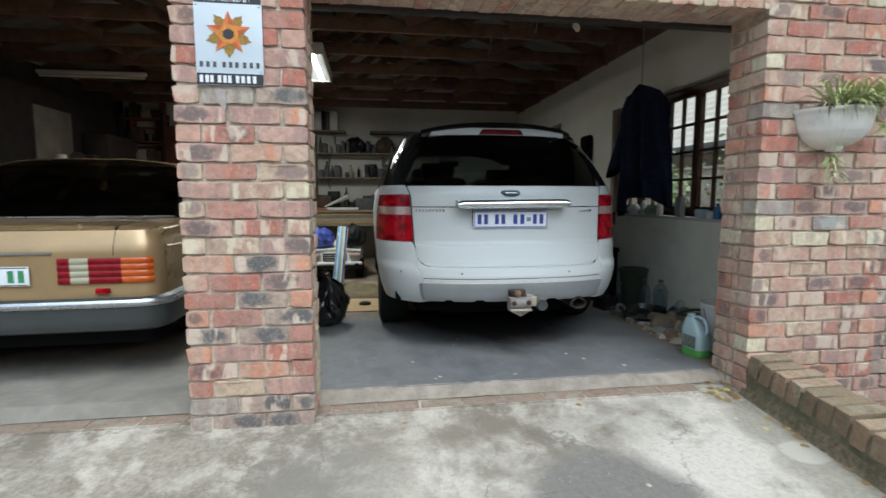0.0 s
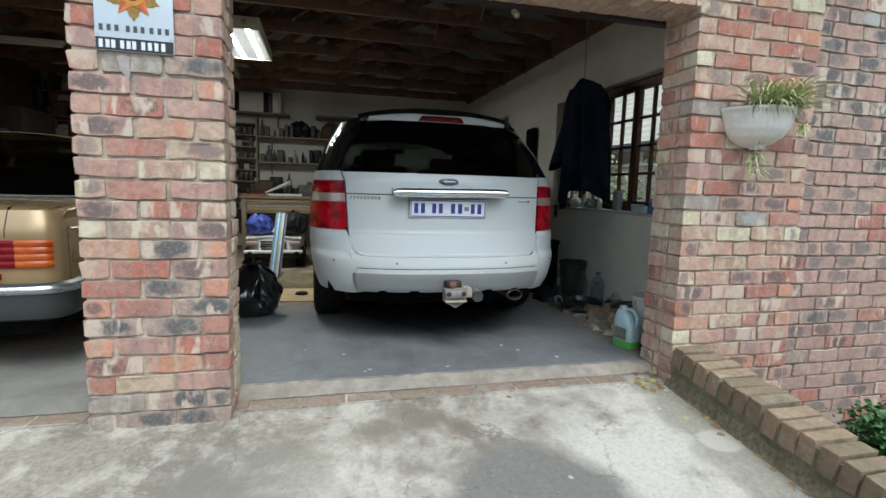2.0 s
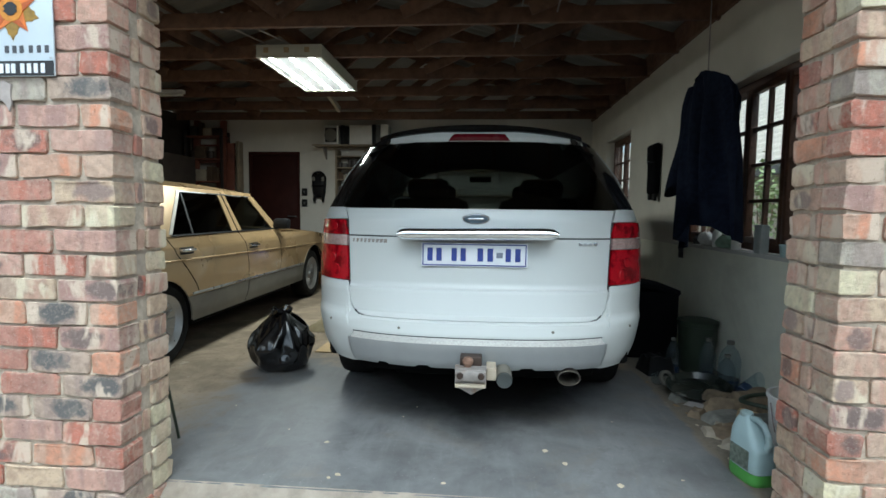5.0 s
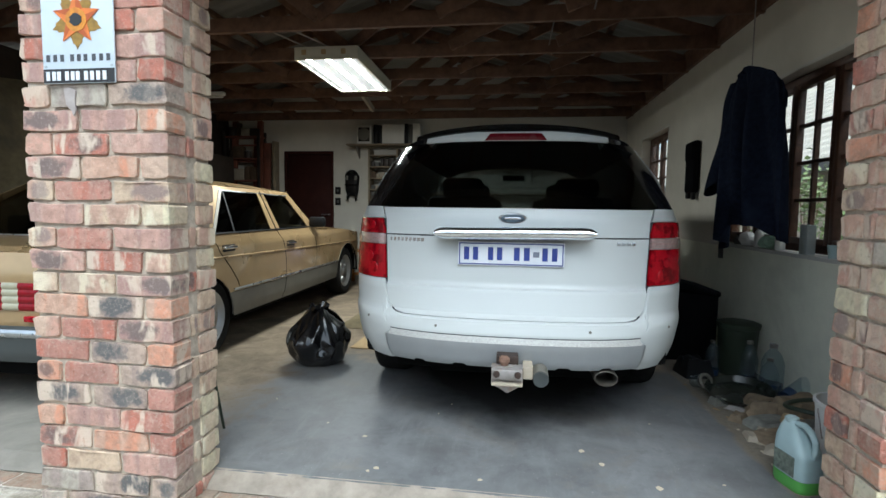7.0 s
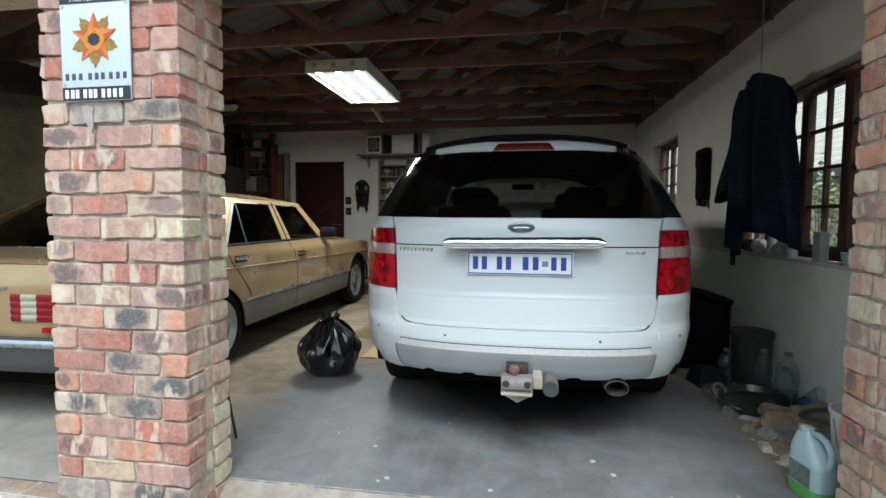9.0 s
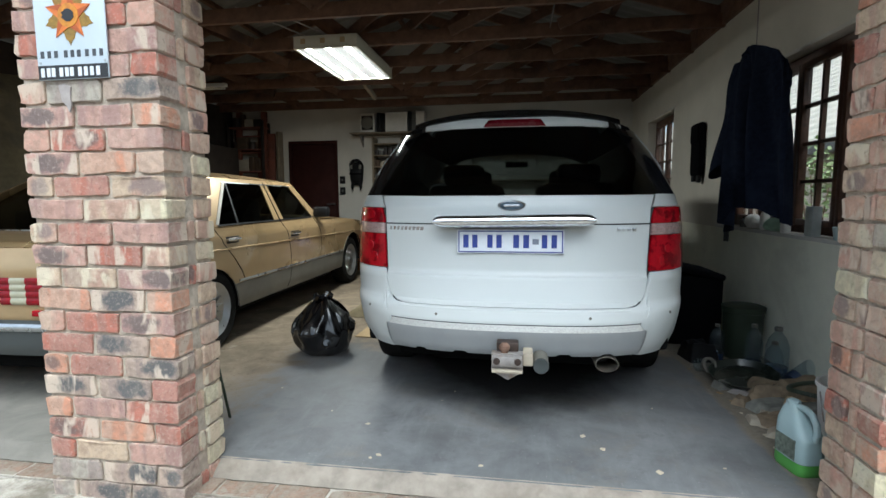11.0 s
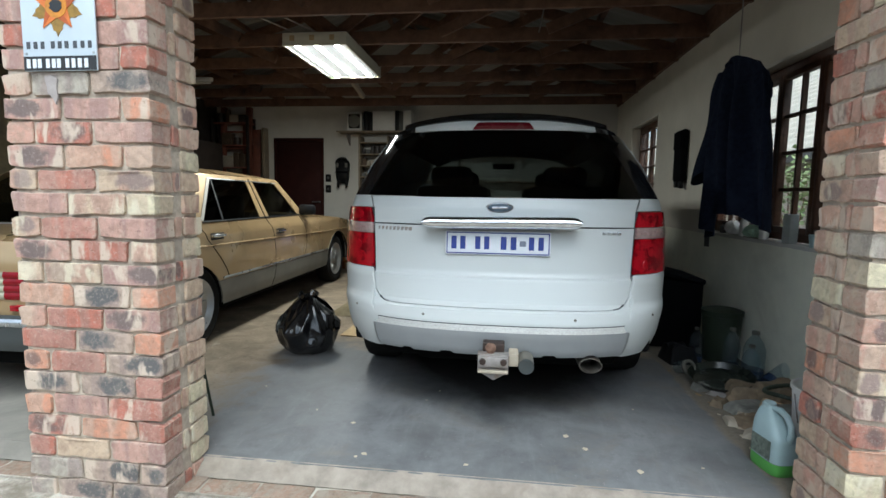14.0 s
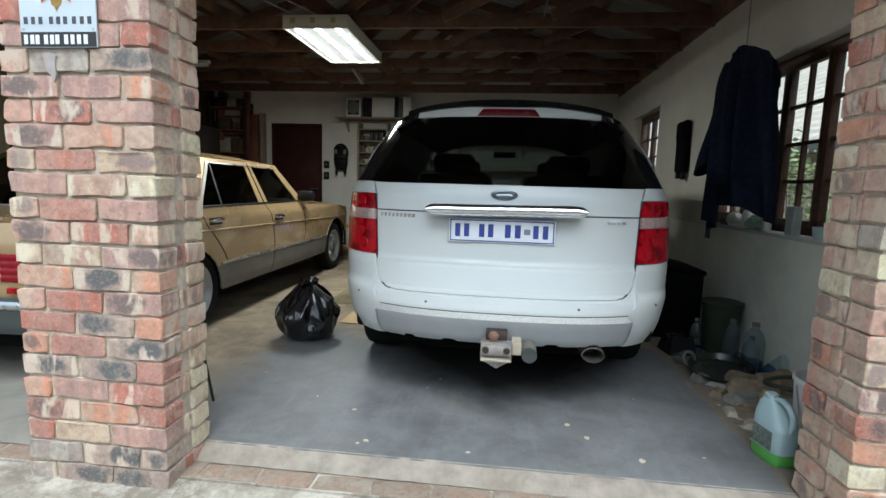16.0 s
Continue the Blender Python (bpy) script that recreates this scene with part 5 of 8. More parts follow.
    part("cowl", skin(lambda u, v: ((2 * u - 1) * 0.86, 1.14 + 0.12 * v, 0.895 + 0.015 * (1 - (2 * u - 1) ** 2)), 16, 2, 0.01, (0, 2.6, 0)), gold_paint, car)
    part("rear_window", skin(lambda u, v: ((2 * u - 1) * (0.76 - 0.13 * v), 1.17 + 0.60 * v - 0.10 * (1 - (2 * u - 1) ** 2) * 1.0, 0.915 + 0.355 * v), 20, 8, 0.005, (0, 2.6, 0.9)), gold_glass, car, "tinted rear window").visible_shadow = False
    part("rear_window_trim", skin(lambda u, v: ((2 * u - 1) * 0.77, 1.155 - 0.10 * (1 - (2 * u - 1) ** 2), 0.907 + 0.008 * v), 20, 2, 0.006, (0, 2.6, 0.9)), dull_chrome, car)
    part("roof", skin(lambda u, v: ((2 * u - 1) * 0.655, 1.70 + 1.62 * v, 1.262 + 0.062 * (1 - abs(2 * u - 1) ** 3.5) + 0.02 * math.sin(math.pi * v) - 0.015 * v), 36, 14, 0.005, (0, 2.6, 0.5)), gold_paint, car, "", 60)
    part("windscreen", skin(lambda u, v: ((2 * u - 1) * (0.78 - 0.13 * v), 3.66 - 0.39 * v + 0.10 * (1 - (2 * u - 1) ** 2), 0.90 + 0.365 * v), 16, 6, 0.005, (0, 2.6, 0.9)), gold_glass, car).visible_shadow = False
    part("bonnet", skin(lambda u, v: ((2 * u - 1) * (lat(3.55 + 1.85 * v, 0.85) - 0.0), 3.55 + 1.85 * v, top_y(3.55 + 1.85 * v) + 0.03 * (1 - (2 * u - 1) ** 2)), 16, 16, 0.012, (0, 4.6, 0.2)), gold_paint, car)
    part("nose", skin(lambda u, v: ((2 * u - 1) * 0.70, 5.44 + 0.03 * (1 - (2 * u - 1) ** 2), 0.25 + 0.5 * v), 10, 4, 0.01, (0, 4, 0.5)), black_plastic, car)
    part("underbody", boxes((-0.80, 0.80, 0.66, 1.26, 0.20, 0.44), (-0.60, 0.60, 1.26, 5.3, 0.19, 0.42), (-0.80, 0.80, 2.02, 4.0, 0.20, 0.46), bevel=0.01), shade_black, car)
    part("cabin", boxes((-0.76, 0.76, 1.25, 3.75, 0.45, 0.62), (-0.70, 0.70, 1.55, 1.75, 0.62, 1.02), (-0.62, -0.12, 2.62, 2.76, 0.62, 1.10), (0.12, 0.62, 2.62, 2.76, 0.62, 1.10), (-0.76, 0.76, 3.55, 3.75, 0.6, 0.92), bevel=0.03), black_plastic, car)
    # rear bumper
    def bump(u, v):
        x, y = plan((2 * u - 1) * 1.46, float(np.interp(v, (0, 0.05, 0.3, 0.9, 1.0), (-0.02, 0.035, 0.050, 0.052, 0.02))), HW, R)
        return (x, y, 0.285 + 0.20 * v)
    part("bumper", skin(bump, 90, 10, 0.012, (0, 2.6, 0.4)), bumper_grey, car, "grey rear bumper", 40)
    part("bumper_valance", skin(lambda u, v: (*plan((2 * u - 1) * 1.40, -0.03 - 0.05 * (1 - v), HW, R), 0.20 + 0.12 * v), 60, 4, 0.01, (0, 2.6, 0.4)), shade_black, car, "dark lower rear apron")
    def brow(u, v):
        x, y = plan((2 * u - 1) * 1.46, 0.058 + 0.010 * math.sin(math.pi * v), HW, R)
        return (x, y, 0.435 + 0.040 * v)
    part("bumper_trim", skin(brow, 90, 5, 0.01, (0, 2.6, 0.4)), dull_chrome, car, "bright bumper trim")
    # rear lamps: ribbed
    for s in (-1, 1):
        bits = ((0.385, 0.446, lamp_red, "red_section"), (0.446, 0.536, cream_lens, "reversing_section"), (0.536, 0.70, lamp_red, "brake_section"), (0.70, 0.85, amber_lens, "turn_section"))
        holder = None
        for a, b, mat, nm in bits:
            def lens(u, v):
                x, y, z = tail(a + (b - a) * u, 0.562 + 0.142 * v, 0.010 + 0.006 * abs(math.sin(v * math.pi * 4)))
                return (s * x, y, z)
            ob = part(nm if holder else "rear_lamp", skin(lens, 16, 40, 0.012, (0, 2.6, 0.6)), mat, holder or car, "ribbed red rear lamp" if not holder else "", 50)
            holder = holder or ob
        part("reflector", boxes((s * 0.60 - 0.035, s * 0.60 + 0.035, 0.530, 0.56, 0.505, 0.535), bevel=0.003), red_lens, car)
    part("boot_strip", skin(lambda u, v: (lambda p: (p[0], p[1] - 0.004, p[2]))(tail(-0.36 + 0.72 * u, 0.728 + 0.012 * v, 0.006)), 20, 2, 0.006, (0, 2.6, 0.6)), dull_chrome, car)
    plate = part("number_plate", boxes((-0.18, 0.25, 0.520, 0.528, 0.560, 0.665), bevel=0.002), plate_white, car, "white number plate with green marks")
    for a, b in ((-0.14, -0.11), (-0.085, -0.055), (-0.01, 0.02), (0.045, 0.075), (0.150, 0.178), (0.200, 0.228)):
        part("bar", boxes((a, b, 0.517, 0.520, 0.58, 0.645)), ink_green, plate)
    part("plate_border", boxes((-0.175, 0.245, 0.5175, 0.520, 0.657, 0.661), (-0.175, 0.245, 0.5175, 0.520, 0.564, 0.568)), ink_black, plate)
    return car


gold_saloon()


# ---- things outside ----
def star_points(n, r0, r1, cx, cz, turn=0.0):
    return [(cx + (r0 if i % 2 == 0 else r1) * math.sin(turn + math.pi * i / n), cz + (r0 if i % 2 == 0 else r1) * math.cos(turn + math.pi * i / n)) for i in range(2 * n)]


def flat(points, y, depth=0.0012):
    return plate_shape(points, depth, Matrix.Translation((0, y, 0)))


sign = thing("sign", "pale blue sign with an orange star on the brick pier", "sign")
gold_leaf = surface("sign_gold", (0.26, 0.15, 0.02), 0.4, var=0.3, scale=60, stain=(0.25, 0.12, 0.02), stain_scale=40, bump=0.0)
sign_orange = surface("sign_orange", (0.62, 0.17, 0.03), 0.45, var=0.15, scale=30, stain=(0.42, 0.09, 0.02), stain_scale=20, bump=0.0)
sign_dark_orange = surface("sign_dark_orange", (0.40, 0.085, 0.015), 0.45, var=0.15, scale=30, bump=0.0)
sign_grey = surface("sign_grey", (0.06, 0.062, 0.07), 0.5, var=0.1, bump=0.0)
sx0, sx1, sz0, sz1 = -0.469, -0.183, 1.532, 1.942
part("panel", boxes((sx0, sx1, -0.012, -0.006, sz0, sz1), bevel=0.0015), sign_white, sign)
part("backing", boxes((sx0 + 0.02, sx1 - 0.02, -0.006, 0.004, sz0 + 0.02, sz1 - 0.02)), black_plastic, sign)
part("lower_band", boxes((sx0 + 0.002, sx1 - 0.002, -0.0135, -0.012, sz0 + 0.002, sz0 + 0.050)), ink_black, sign)
part("upper_band", boxes((sx0 + 0.002, sx1 - 0.002, -0.0135, -0.012, sz1 - 0.060, sz1 - 0.002)), ink_black, sign)
cx, cz = (sx0 + sx1) / 2, 1.750
rays = []
for i in range(60):
    a = 2 * math.pi * i / 60 + math.pi / 5
    k = (i % 12) / 12
    r = 0.050 + 0.052 * abs(1 - 2 * k) ** 1.15
    rays.append((cx + r * (1.0 if i % 2 == 0 else 0.92) * math.sin(a), cz + r * (1.0 if i % 2 == 0 else 0.92) * math.cos(a)))
part("sunburst", flat(rays, -0.0135), gold_leaf, sign, "gold rays behind the star")
part("star", flat(star_points(5, 0.096, 0.043, cx, cz + 0.004), -0.0150), sign_orange, sign, "orange five-pointed star")
for i in range(5):
    a = 2 * math.pi * i / 5
    part("star_ridge", flat([(cx, cz + 0.004), (cx + 0.093 * math.sin(a), cz + 0.004 + 0.093 * math.cos(a)), (cx + 0.042 * math.sin(a + math.pi / 5), cz + 0.004 + 0.042 * math.cos(a + math.pi / 5))], -0.0156, 0.0005), sign_dark_orange, sign)
part("ring", flat([(cx + 0.041 * math.sin(i * math.pi / 16), cz + 0.041 * math.cos(i * math.pi / 16)) for i in range(32)], -0.0165), surface("sign_amber", (0.55, 0.22, 0.02), 0.45, var=0.2, scale=40, stain=(0.40, 0.12, 0.01), stain_scale=25, bump=0.0), sign)
part("centre_mark", flat([(cx + (0.024 + 0.004 * math.sin(3 * i)) * math.sin(i * math.pi / 8), cz + 0.022 * math.cos(i * math.pi / 8)) for i in range(16)], -0.0180), ink_black, sign)
FACE = pose(0, 0, 0, 90, 0, 0)
lettering("THESE PREMISES", 0.028, plate_white, sign, Matrix.Translation((cx, -0.0145, sz1 - 0.017)) @ FACE, stretch=1.0)
lettering("PROTECTED BY", 0.028, plate_white, sign, Matrix.Translation((cx, -0.0145, sz1 - 0.045)) @ FACE, stretch=1.0)
for i, x in enumerate((-0.120, -0.092, -0.064, -0.024, 0.003, 0.029, 0.062, 0.091, 0.119)):
    part("company_mark", boxes((cx + x - 0.007, cx + x + 0.007, -0.0135, -0.012, 1.608, 1.632)), sign_grey, sign)
for i, x in enumerate((-0.122, -0.098, -0.078, -0.046, -0.023, -0.003, 0.030, 0.054, 0.078, 0.103)):
    part("number_bar", boxes((cx + x - 0.007, cx + x + 0.007, -0.0150, -0.0135, sz0 + 0.010, sz0 + 0.041)), plate_white, sign)
for x, z in ((sx0 + 0.012, sz1 - 0.07), (sx1 - 0.012, sz1 - 0.07), (sx0 + 0.012, sz0 + 0.06), (sx1 - 0.012, sz0 + 0.06)):
    part("screw", lathe([(0.0, 0.003), (0.004, 0.002), (0.005, 0.0)], 12, Matrix.Translation((x, -0.012, z)) @ pose(0, 0, 0, 90, 0, 0)), dull_chrome, sign)
tagged(part("filler_smear", plate_shape([(-0.026, 0.046), (-0.004, 0.052), (0.024, 0.040), (0.018, 0.012), (0.022, -0.024), (0.012, -0.050), (0.002, -0.028), (-0.016, -0.010), (-0.020, 0.016)], 0.006, Matrix.Translation((-0.372, -0.0065, 1.468))),
            surface("pale_filler", (0.36, 0.315, 0.295), 0.9, var=0.12, scale=40, bump=0.4, bump_scale=90)), "pale grey filler smeared on the brick", "filler")

# hanging bowl with spider plant
bowl = thing("hanging_planter", "white fluted half-bowl planter with a spider plant on the brick pier", "planter", Matrix.Translation((2.702, 0, 0)))
prof = table([(0.0, 0.055), (0.05, 0.085), (0.12, 0.128), (0.25, 0.172), (0.45, 0.205), (0.7, 0.224), (0.88, 0.232), (0.90, 0.245), (1.0, 0.247)])


def bowl_point(u, v, off=0.0):
    a = math.pi * u
    r = prof(v) - off
    if 0.15 < v < 0.86:
        r += 0.0007 * math.cos(a * 36)
    return (-r * math.cos(a), -r * math.sin(a) * 0.95, 1.262 + 0.232 * v)


part("bowl", skin(bowl_point, 180, 26, 0.008, (0, 0, 1.45)), pot_white, bowl, "", 50)
part("back_plate", boxes((-0.19, 0.19, -0.006, 0.002, 1.40, 1.48), bevel=0.003), pot_white, bowl)
part("soil", skin(lambda u, v: (-0.232 * math.cos(math.pi * u) * v, -0.220 * math.sin(math.pi * u) * v - 0.004, 1.478 + 0.02 * noise.noise((u * 8, v * 5, 2))), 24, 6), soil, bowl)
part("foot", lathe([(0.0, 0.0), (0.036, 0.002), (0.042, 0.012), (0.052, 0.03)], 24, Matrix.Translation((0, -0.050, 1.248))), pot_white, bowl)
leafy = random.Random(11)


def blade(bm, root, heading, length, rise, droop, width):
    """An arching strap leaf."""
    d = Vector((math.cos(heading), math.sin(heading), 0))
    side = Vector((-d.y, d.x, 0))
    last = None
    for i in range(7):
        t = i / 6
        p = Vector(root) + d * (length * t) + Vector((0, 0, rise * math.sin(t * 2.0) - droop * t * t))
        w = width * (1 - t ** 3) * (0.7 + 0.6 * min(1, t * 3)) * 0.5
        a, b, c = bm.verts.new(p + side * w), bm.verts.new(p - Vector((0, 0, w * 0.35))), bm.verts.new(p - side * w)
        if last:
            bm.faces.new((last[0], last[1], b, a))
            bm.faces.new((last[1], last[2], c, b))
        last = (a, b, c)


bm = bmesh.new()
for cx0, cy0, n, reach in ((-0.07, -0.10, 60, 1.0), (0.09, -0.11, 75, 1.1), (0.18, -0.06, 45, 1.0), (0.01, -0.06, 30, 0.9)):
    for i in range(n):
        head = leafy.uniform(0, 2 * math.pi)
        root = (cx0 + leafy.gauss(0, 0.012), cy0 + leafy.gauss(0, 0.012), 1.488)
        length = leafy.uniform(0.12, 0.33) * reach
        if root[1] + math.sin(head) * length > -0.015:
            head = -head
        blade(bm, root, head, length, leafy.uniform(0.03, 0.19), leafy.uniform(0.0, 0.10), leafy.uniform(0.007, 0.011))
for i in range(60):
    a = leafy.uniform(1.25, 2.0) * math.pi
    blade(bm, (0.20 * math.cos(a) + leafy.gauss(0, 0.02), 0.18 * math.sin(a), 1.492), a + leafy.uniform(-0.6, 0.6), leafy.uniform(0.05, 0.11), leafy.uniform(0.03, 0.08), leafy.uniform(0.05, 0.14), leafy.uniform(0.006, 0.010))
tagged(part("foliage", bm, spider_leaf, bowl, "pale green arching strap leaves", 80), kind="stuff")
bm = bmesh.new()
for i in range(120):
    a = leafy.uniform(1.0 * math.pi, 2.0 * math.pi)
    if -0.85 < math.cos(a) < 0.92:
        blade(bm, (0.225 * math.cos(a), 0.215 * math.sin(a), 1.496), a, leafy.uniform(0.015, 0.06), leafy.uniform(0.0, 0.03), leafy.uniform(0.0, 0.03) + 0.09 * leafy.random() ** 3, 0.006)
    blade(bm, (0.05 + 0.13 * math.cos(a), 0.15 * math.sin(a), 1.49), a + leafy.uniform(-1, 1), leafy.uniform(0.03, 0.09), leafy.uniform(0.01, 0.05), leafy.uniform(0.0, 0.05), 0.006)
tagged(part("dry_foliage", bm, surface("withered_leaf", (0.13, 0.09, 0.055), 0.8, var=0.4, bump=0.1), bowl, "withered brown leaf strands", 80), kind="stuff")
for ox, oz, n in ((-0.06, 1.18, 26), (-0.03, 1.10, 22), (0.29, 1.38, 16)):
    bm = bmesh.new()
    rod(bm, (ox * 0.5, -0.16, 1.47), (ox, -0.10, oz + 0.03), 0.0025, 6)
    for i in range(n):
        blade(bm, (ox, -0.09, oz), leafy.uniform(math.pi, 2 * math.pi), leafy.uniform(0.04, 0.10), leafy.uniform(0.0, 0.07), leafy.uniform(0.02, 0.12), 0.009)
    tagged(part("plantlet", bm, spider_leaf, bowl, "trailing plantlet", 80), kind="stuff")
# the pot is smaller than a full round basket
for piece in bowl.children:
    piece.data.transform(Matrix.Translation((0.030, 0, 1.494)) @ Matrix.Diagonal((0.87, 0.90, 0.88, 1)) @ Matrix.Translation((0, 0, -1.494)))

# planter bed and shrub
tagged(part("planter_soil", skin(lambda u, v: (2.55 + 3.5 * u, -2.6 + 2.66 * v, ground_z(-2.6 + 2.66 * v) - 0.45 + 0.03 * noise.noise((u * 20, v * 12, 5))), 40, 30), soil), "dark soil in the planter beside the wall", "planter bed", kind="structure")
for sx, sy, n in ((3.40, -0.42, 1700), (3.66, -0.66, 1500), (3.24, -0.92, 1500)):
    shrub = thing("shrub", "low dark green leafy ground cover in the planter", "shrub", Matrix.Translation((sx, sy, ground_z(sy) - 0.49)), "ground cover in the planter")
    bm = bmesh.new()
    for i in range(n):
        d = Vector((leafy.triangular(-0.19, 0.24, 0), leafy.triangular(-0.19, 0.19, 0), leafy.triangular(0.02, 0.50, 0.42)))
        m = Matrix.Translation(d) @ pose(0, 0, 0, leafy.uniform(-50, 50), leafy.uniform(-50, 50), leafy.uniform(0, 360))
        l, w = leafy.uniform(0.022, 0.042), leafy.uniform(0.009, 0.016)
        vs = [bm.verts.new(m @ Vector(c)) for c in ((0, 0, 0), (w, l * 0.45, 0.006), (0, l, 0), (-w, l * 0.45, 0.006), (0, l * 0.5, -0.004))]
        for a, b in ((0, 1), (1, 2), (2, 3), (3, 0)):
            bm.faces.new((vs[a], vs[b], vs[4]))
    tagged(part("leaves", bm, green_leaf, shrub, "", 80), kind="stuff")
    bm = bmesh.new()
    for i in range(12):
        rod(bm, (0, 0, -0.04), (leafy.gauss(0, 0.1), leafy.gauss(0, 0.1), 0.42), 0.004, 6, 0.002)
    part("stems", bm, timber, shrub)


def fallen(x, y, z, size, mat, label, name="fallen_leaf", category="leaf", group="leaves on the ground"):
    bm = bmesh.new()
    pts = [(0, 0), (0.32, 0.25), (0.42, 0.6), (0, 1.05), (-0.36, 0.62), (-0.3, 0.22)]
    mid = bm.verts.new((0, 0.5 * size, 0.12 * size * leafy.uniform(0.3, 1)))
    vs = [bm.verts.new((px * size, py * size, 0.001 + leafy.uniform(0, 0.22) * size * abs(px))) for px, py in pts]
    for i in range(6):
        bm.faces.new((vs[i], vs[(i + 1) % 6], mid))
    ob = tagged(part(name, bm, mat, smooth=80), label, category, group)
    tilt = math.degrees(math.atan(SLOPE)) if y < 0.07 else 0
    ob.matrix_world = Matrix.Translation((x, y, z)) @ pose(0, 0, 0, tilt, 0, 0) @ pose(0, 0, 0, 0, 0, leafy.uniform(0, 360))
    return ob


yellow_leaf = surface("yellow_leaf", (0.46, 0.40, 0.10), 0.7, var=0.2, scale=20, bump=0.1)
for x, y, s, k in ((2.22, 0.05, 0.06, 0), (2.27, 0.03, 0.08, 1), (2.15, 0.05, 0.05, 0), (2.30, -0.02, 0.07, 1), (2.28, -0.06, 0.05, 2), (2.05, 0.10, 0.05, 0), (2.01, 0.08, 0.06, 1), (1.80, 0.11, 0.04, 0), (2.31, -0.36, 0.06, 1),
                   (2.32, -0.41, 0.07, 1), (2.29, -0.47, 0.06, 1), (2.20, -0.33, 0.04, 0), (2.31, -0.85, 0.06, 1), (2.27, -0.93, 0.07, 0), (1.35, 0.02, 0.05, 1), (0.86, 0.05, 0.05, 1), (0.05, -0.62, 0.05, 0), (1.62, -0.12, 0.03, 1), (-0.98, 0.05, 0.06, 1),
                   (0.42, -0.05, 0.04, 1), (1.0, -0.30, 0.03, 1), (1.38, -0.62, 0.035, 2), (2.33, -0.22, 0.06, 1), (0.06, 0.16, 0.06, 0), (2.12, -0.20, 0.035, 2)):
    fallen(x, y, ground_z(y) + 0.002, s * 0.72, (yellow_leaf, dry_leaf, pale_scrap)[k], ("yellow fallen leaf on the concrete", "dry brown fallen leaf on the concrete", "pale dry scrap lying on the concrete")[k])
drift = random.Random(31)
for i in range(46):
    near = drift.random() < 0.45
    x = 2.24 + drift.gauss(0, 0.05) if near else 2.325 - abs(drift.gauss(0, 0.02))
    y = min(0.155, 0.05 + drift.gauss(0, 0.06)) if near else drift.uniform(-1.5, -0.1)
    k = drift.choice((1, 1, 1, 0, 2))
    fallen(min(x, 2.33), y, (ground_z(y) if y < 0.062 else -0.053) + 0.003, drift.uniform(0.02, 0.055) if near else drift.uniform(0.015, 0.045), (yellow_leaf, dry_leaf, pale_scrap)[k], ("yellow fallen leaf drifted against the kerb", "dry brown leaf drifted against the kerb", "pale dry scrap drifted against the kerb")[k])
for x, y, s in ((0.653, 0.358, 0.045), (1.549, 0.63, 0.05), (0.517, 0.623, 0.04), (1.63, 0.52, 0.045), (1.82, 0.36, 0.055), (0.63, 0.33, 0.03), (1.12, 0.33, 0.035), (2.1, 0.45, 0.025), (0.9, 1.1, 0.02), (0.85, 0.95, 0.02), (1.95, 1.0, 0.02), (-0.1, 1.0, 0.02), (0.3, 0.75, 0.02)):
    fallen(x, y, 0.001, s * 0.7, pale_scrap, "pale dry leaf scrap on the grey floor", group="leaf scraps on the garage floor")

# ---- things in the garage ----
lumpy = random.Random(5)


def sack(name, label, m, rx, ry, h, mat, knot=True, seed=1.0):
    """A stuffed bag with pleats drawn to a knot."""
    s = thing(name, label, "bag", m)

    def p(u, v):
        a = 2 * math.pi * u
        prof_r = math.sin(math.pi * (0.06 + 0.90 * v) ** 0.80) ** 0.52
        n = noise.fractal((math.cos(a) * 1.3 + seed * 7, math.sin(a) * 1.3, v * 2.0), 1.0, 2.0, 2) * 0.17
        n += 0.05 * abs(math.sin(a * 9 + 3 * v)) * max(0, v - 0.45) * 2
        n += 0.03 * noise.noise((math.cos(a) * 4 + seed, math.sin(a) * 4, v * 5))
        n += 0.12 * (0.5 - abs(noise.noise((math.cos(a) * 1.9 + seed, math.sin(a) * 1.9 + 4, v * 2.4))) * 2.4)
        return (rx * math.cos(a) * prof_r * (1 + n), ry * math.sin(a) * prof_r * (1 + n), 0.004 + h * (v ** 1.1) * (1 + 0.10 * noise.noise((a, v * 3, seed)) * v))
    part("body", skin(p, 150, 80), mat, s, "", 50)
    if knot:
        bm = bmesh.new()
        for i in range(9):
            a = 2 * math.pi * i / 9
            q = (math.cos(a), math.sin(a))
            rod(bm, (0.012 * q[0], 0.012 * q[1], h * 0.96), (0.055 * q[0] * lumpy.uniform(0.6, 1.4), 0.055 * q[1], h * 0.99 + lumpy.uniform(0.01, 0.05)), 0.012, 6, 0.02)
        part("knot", bm, mat, s)
    return s


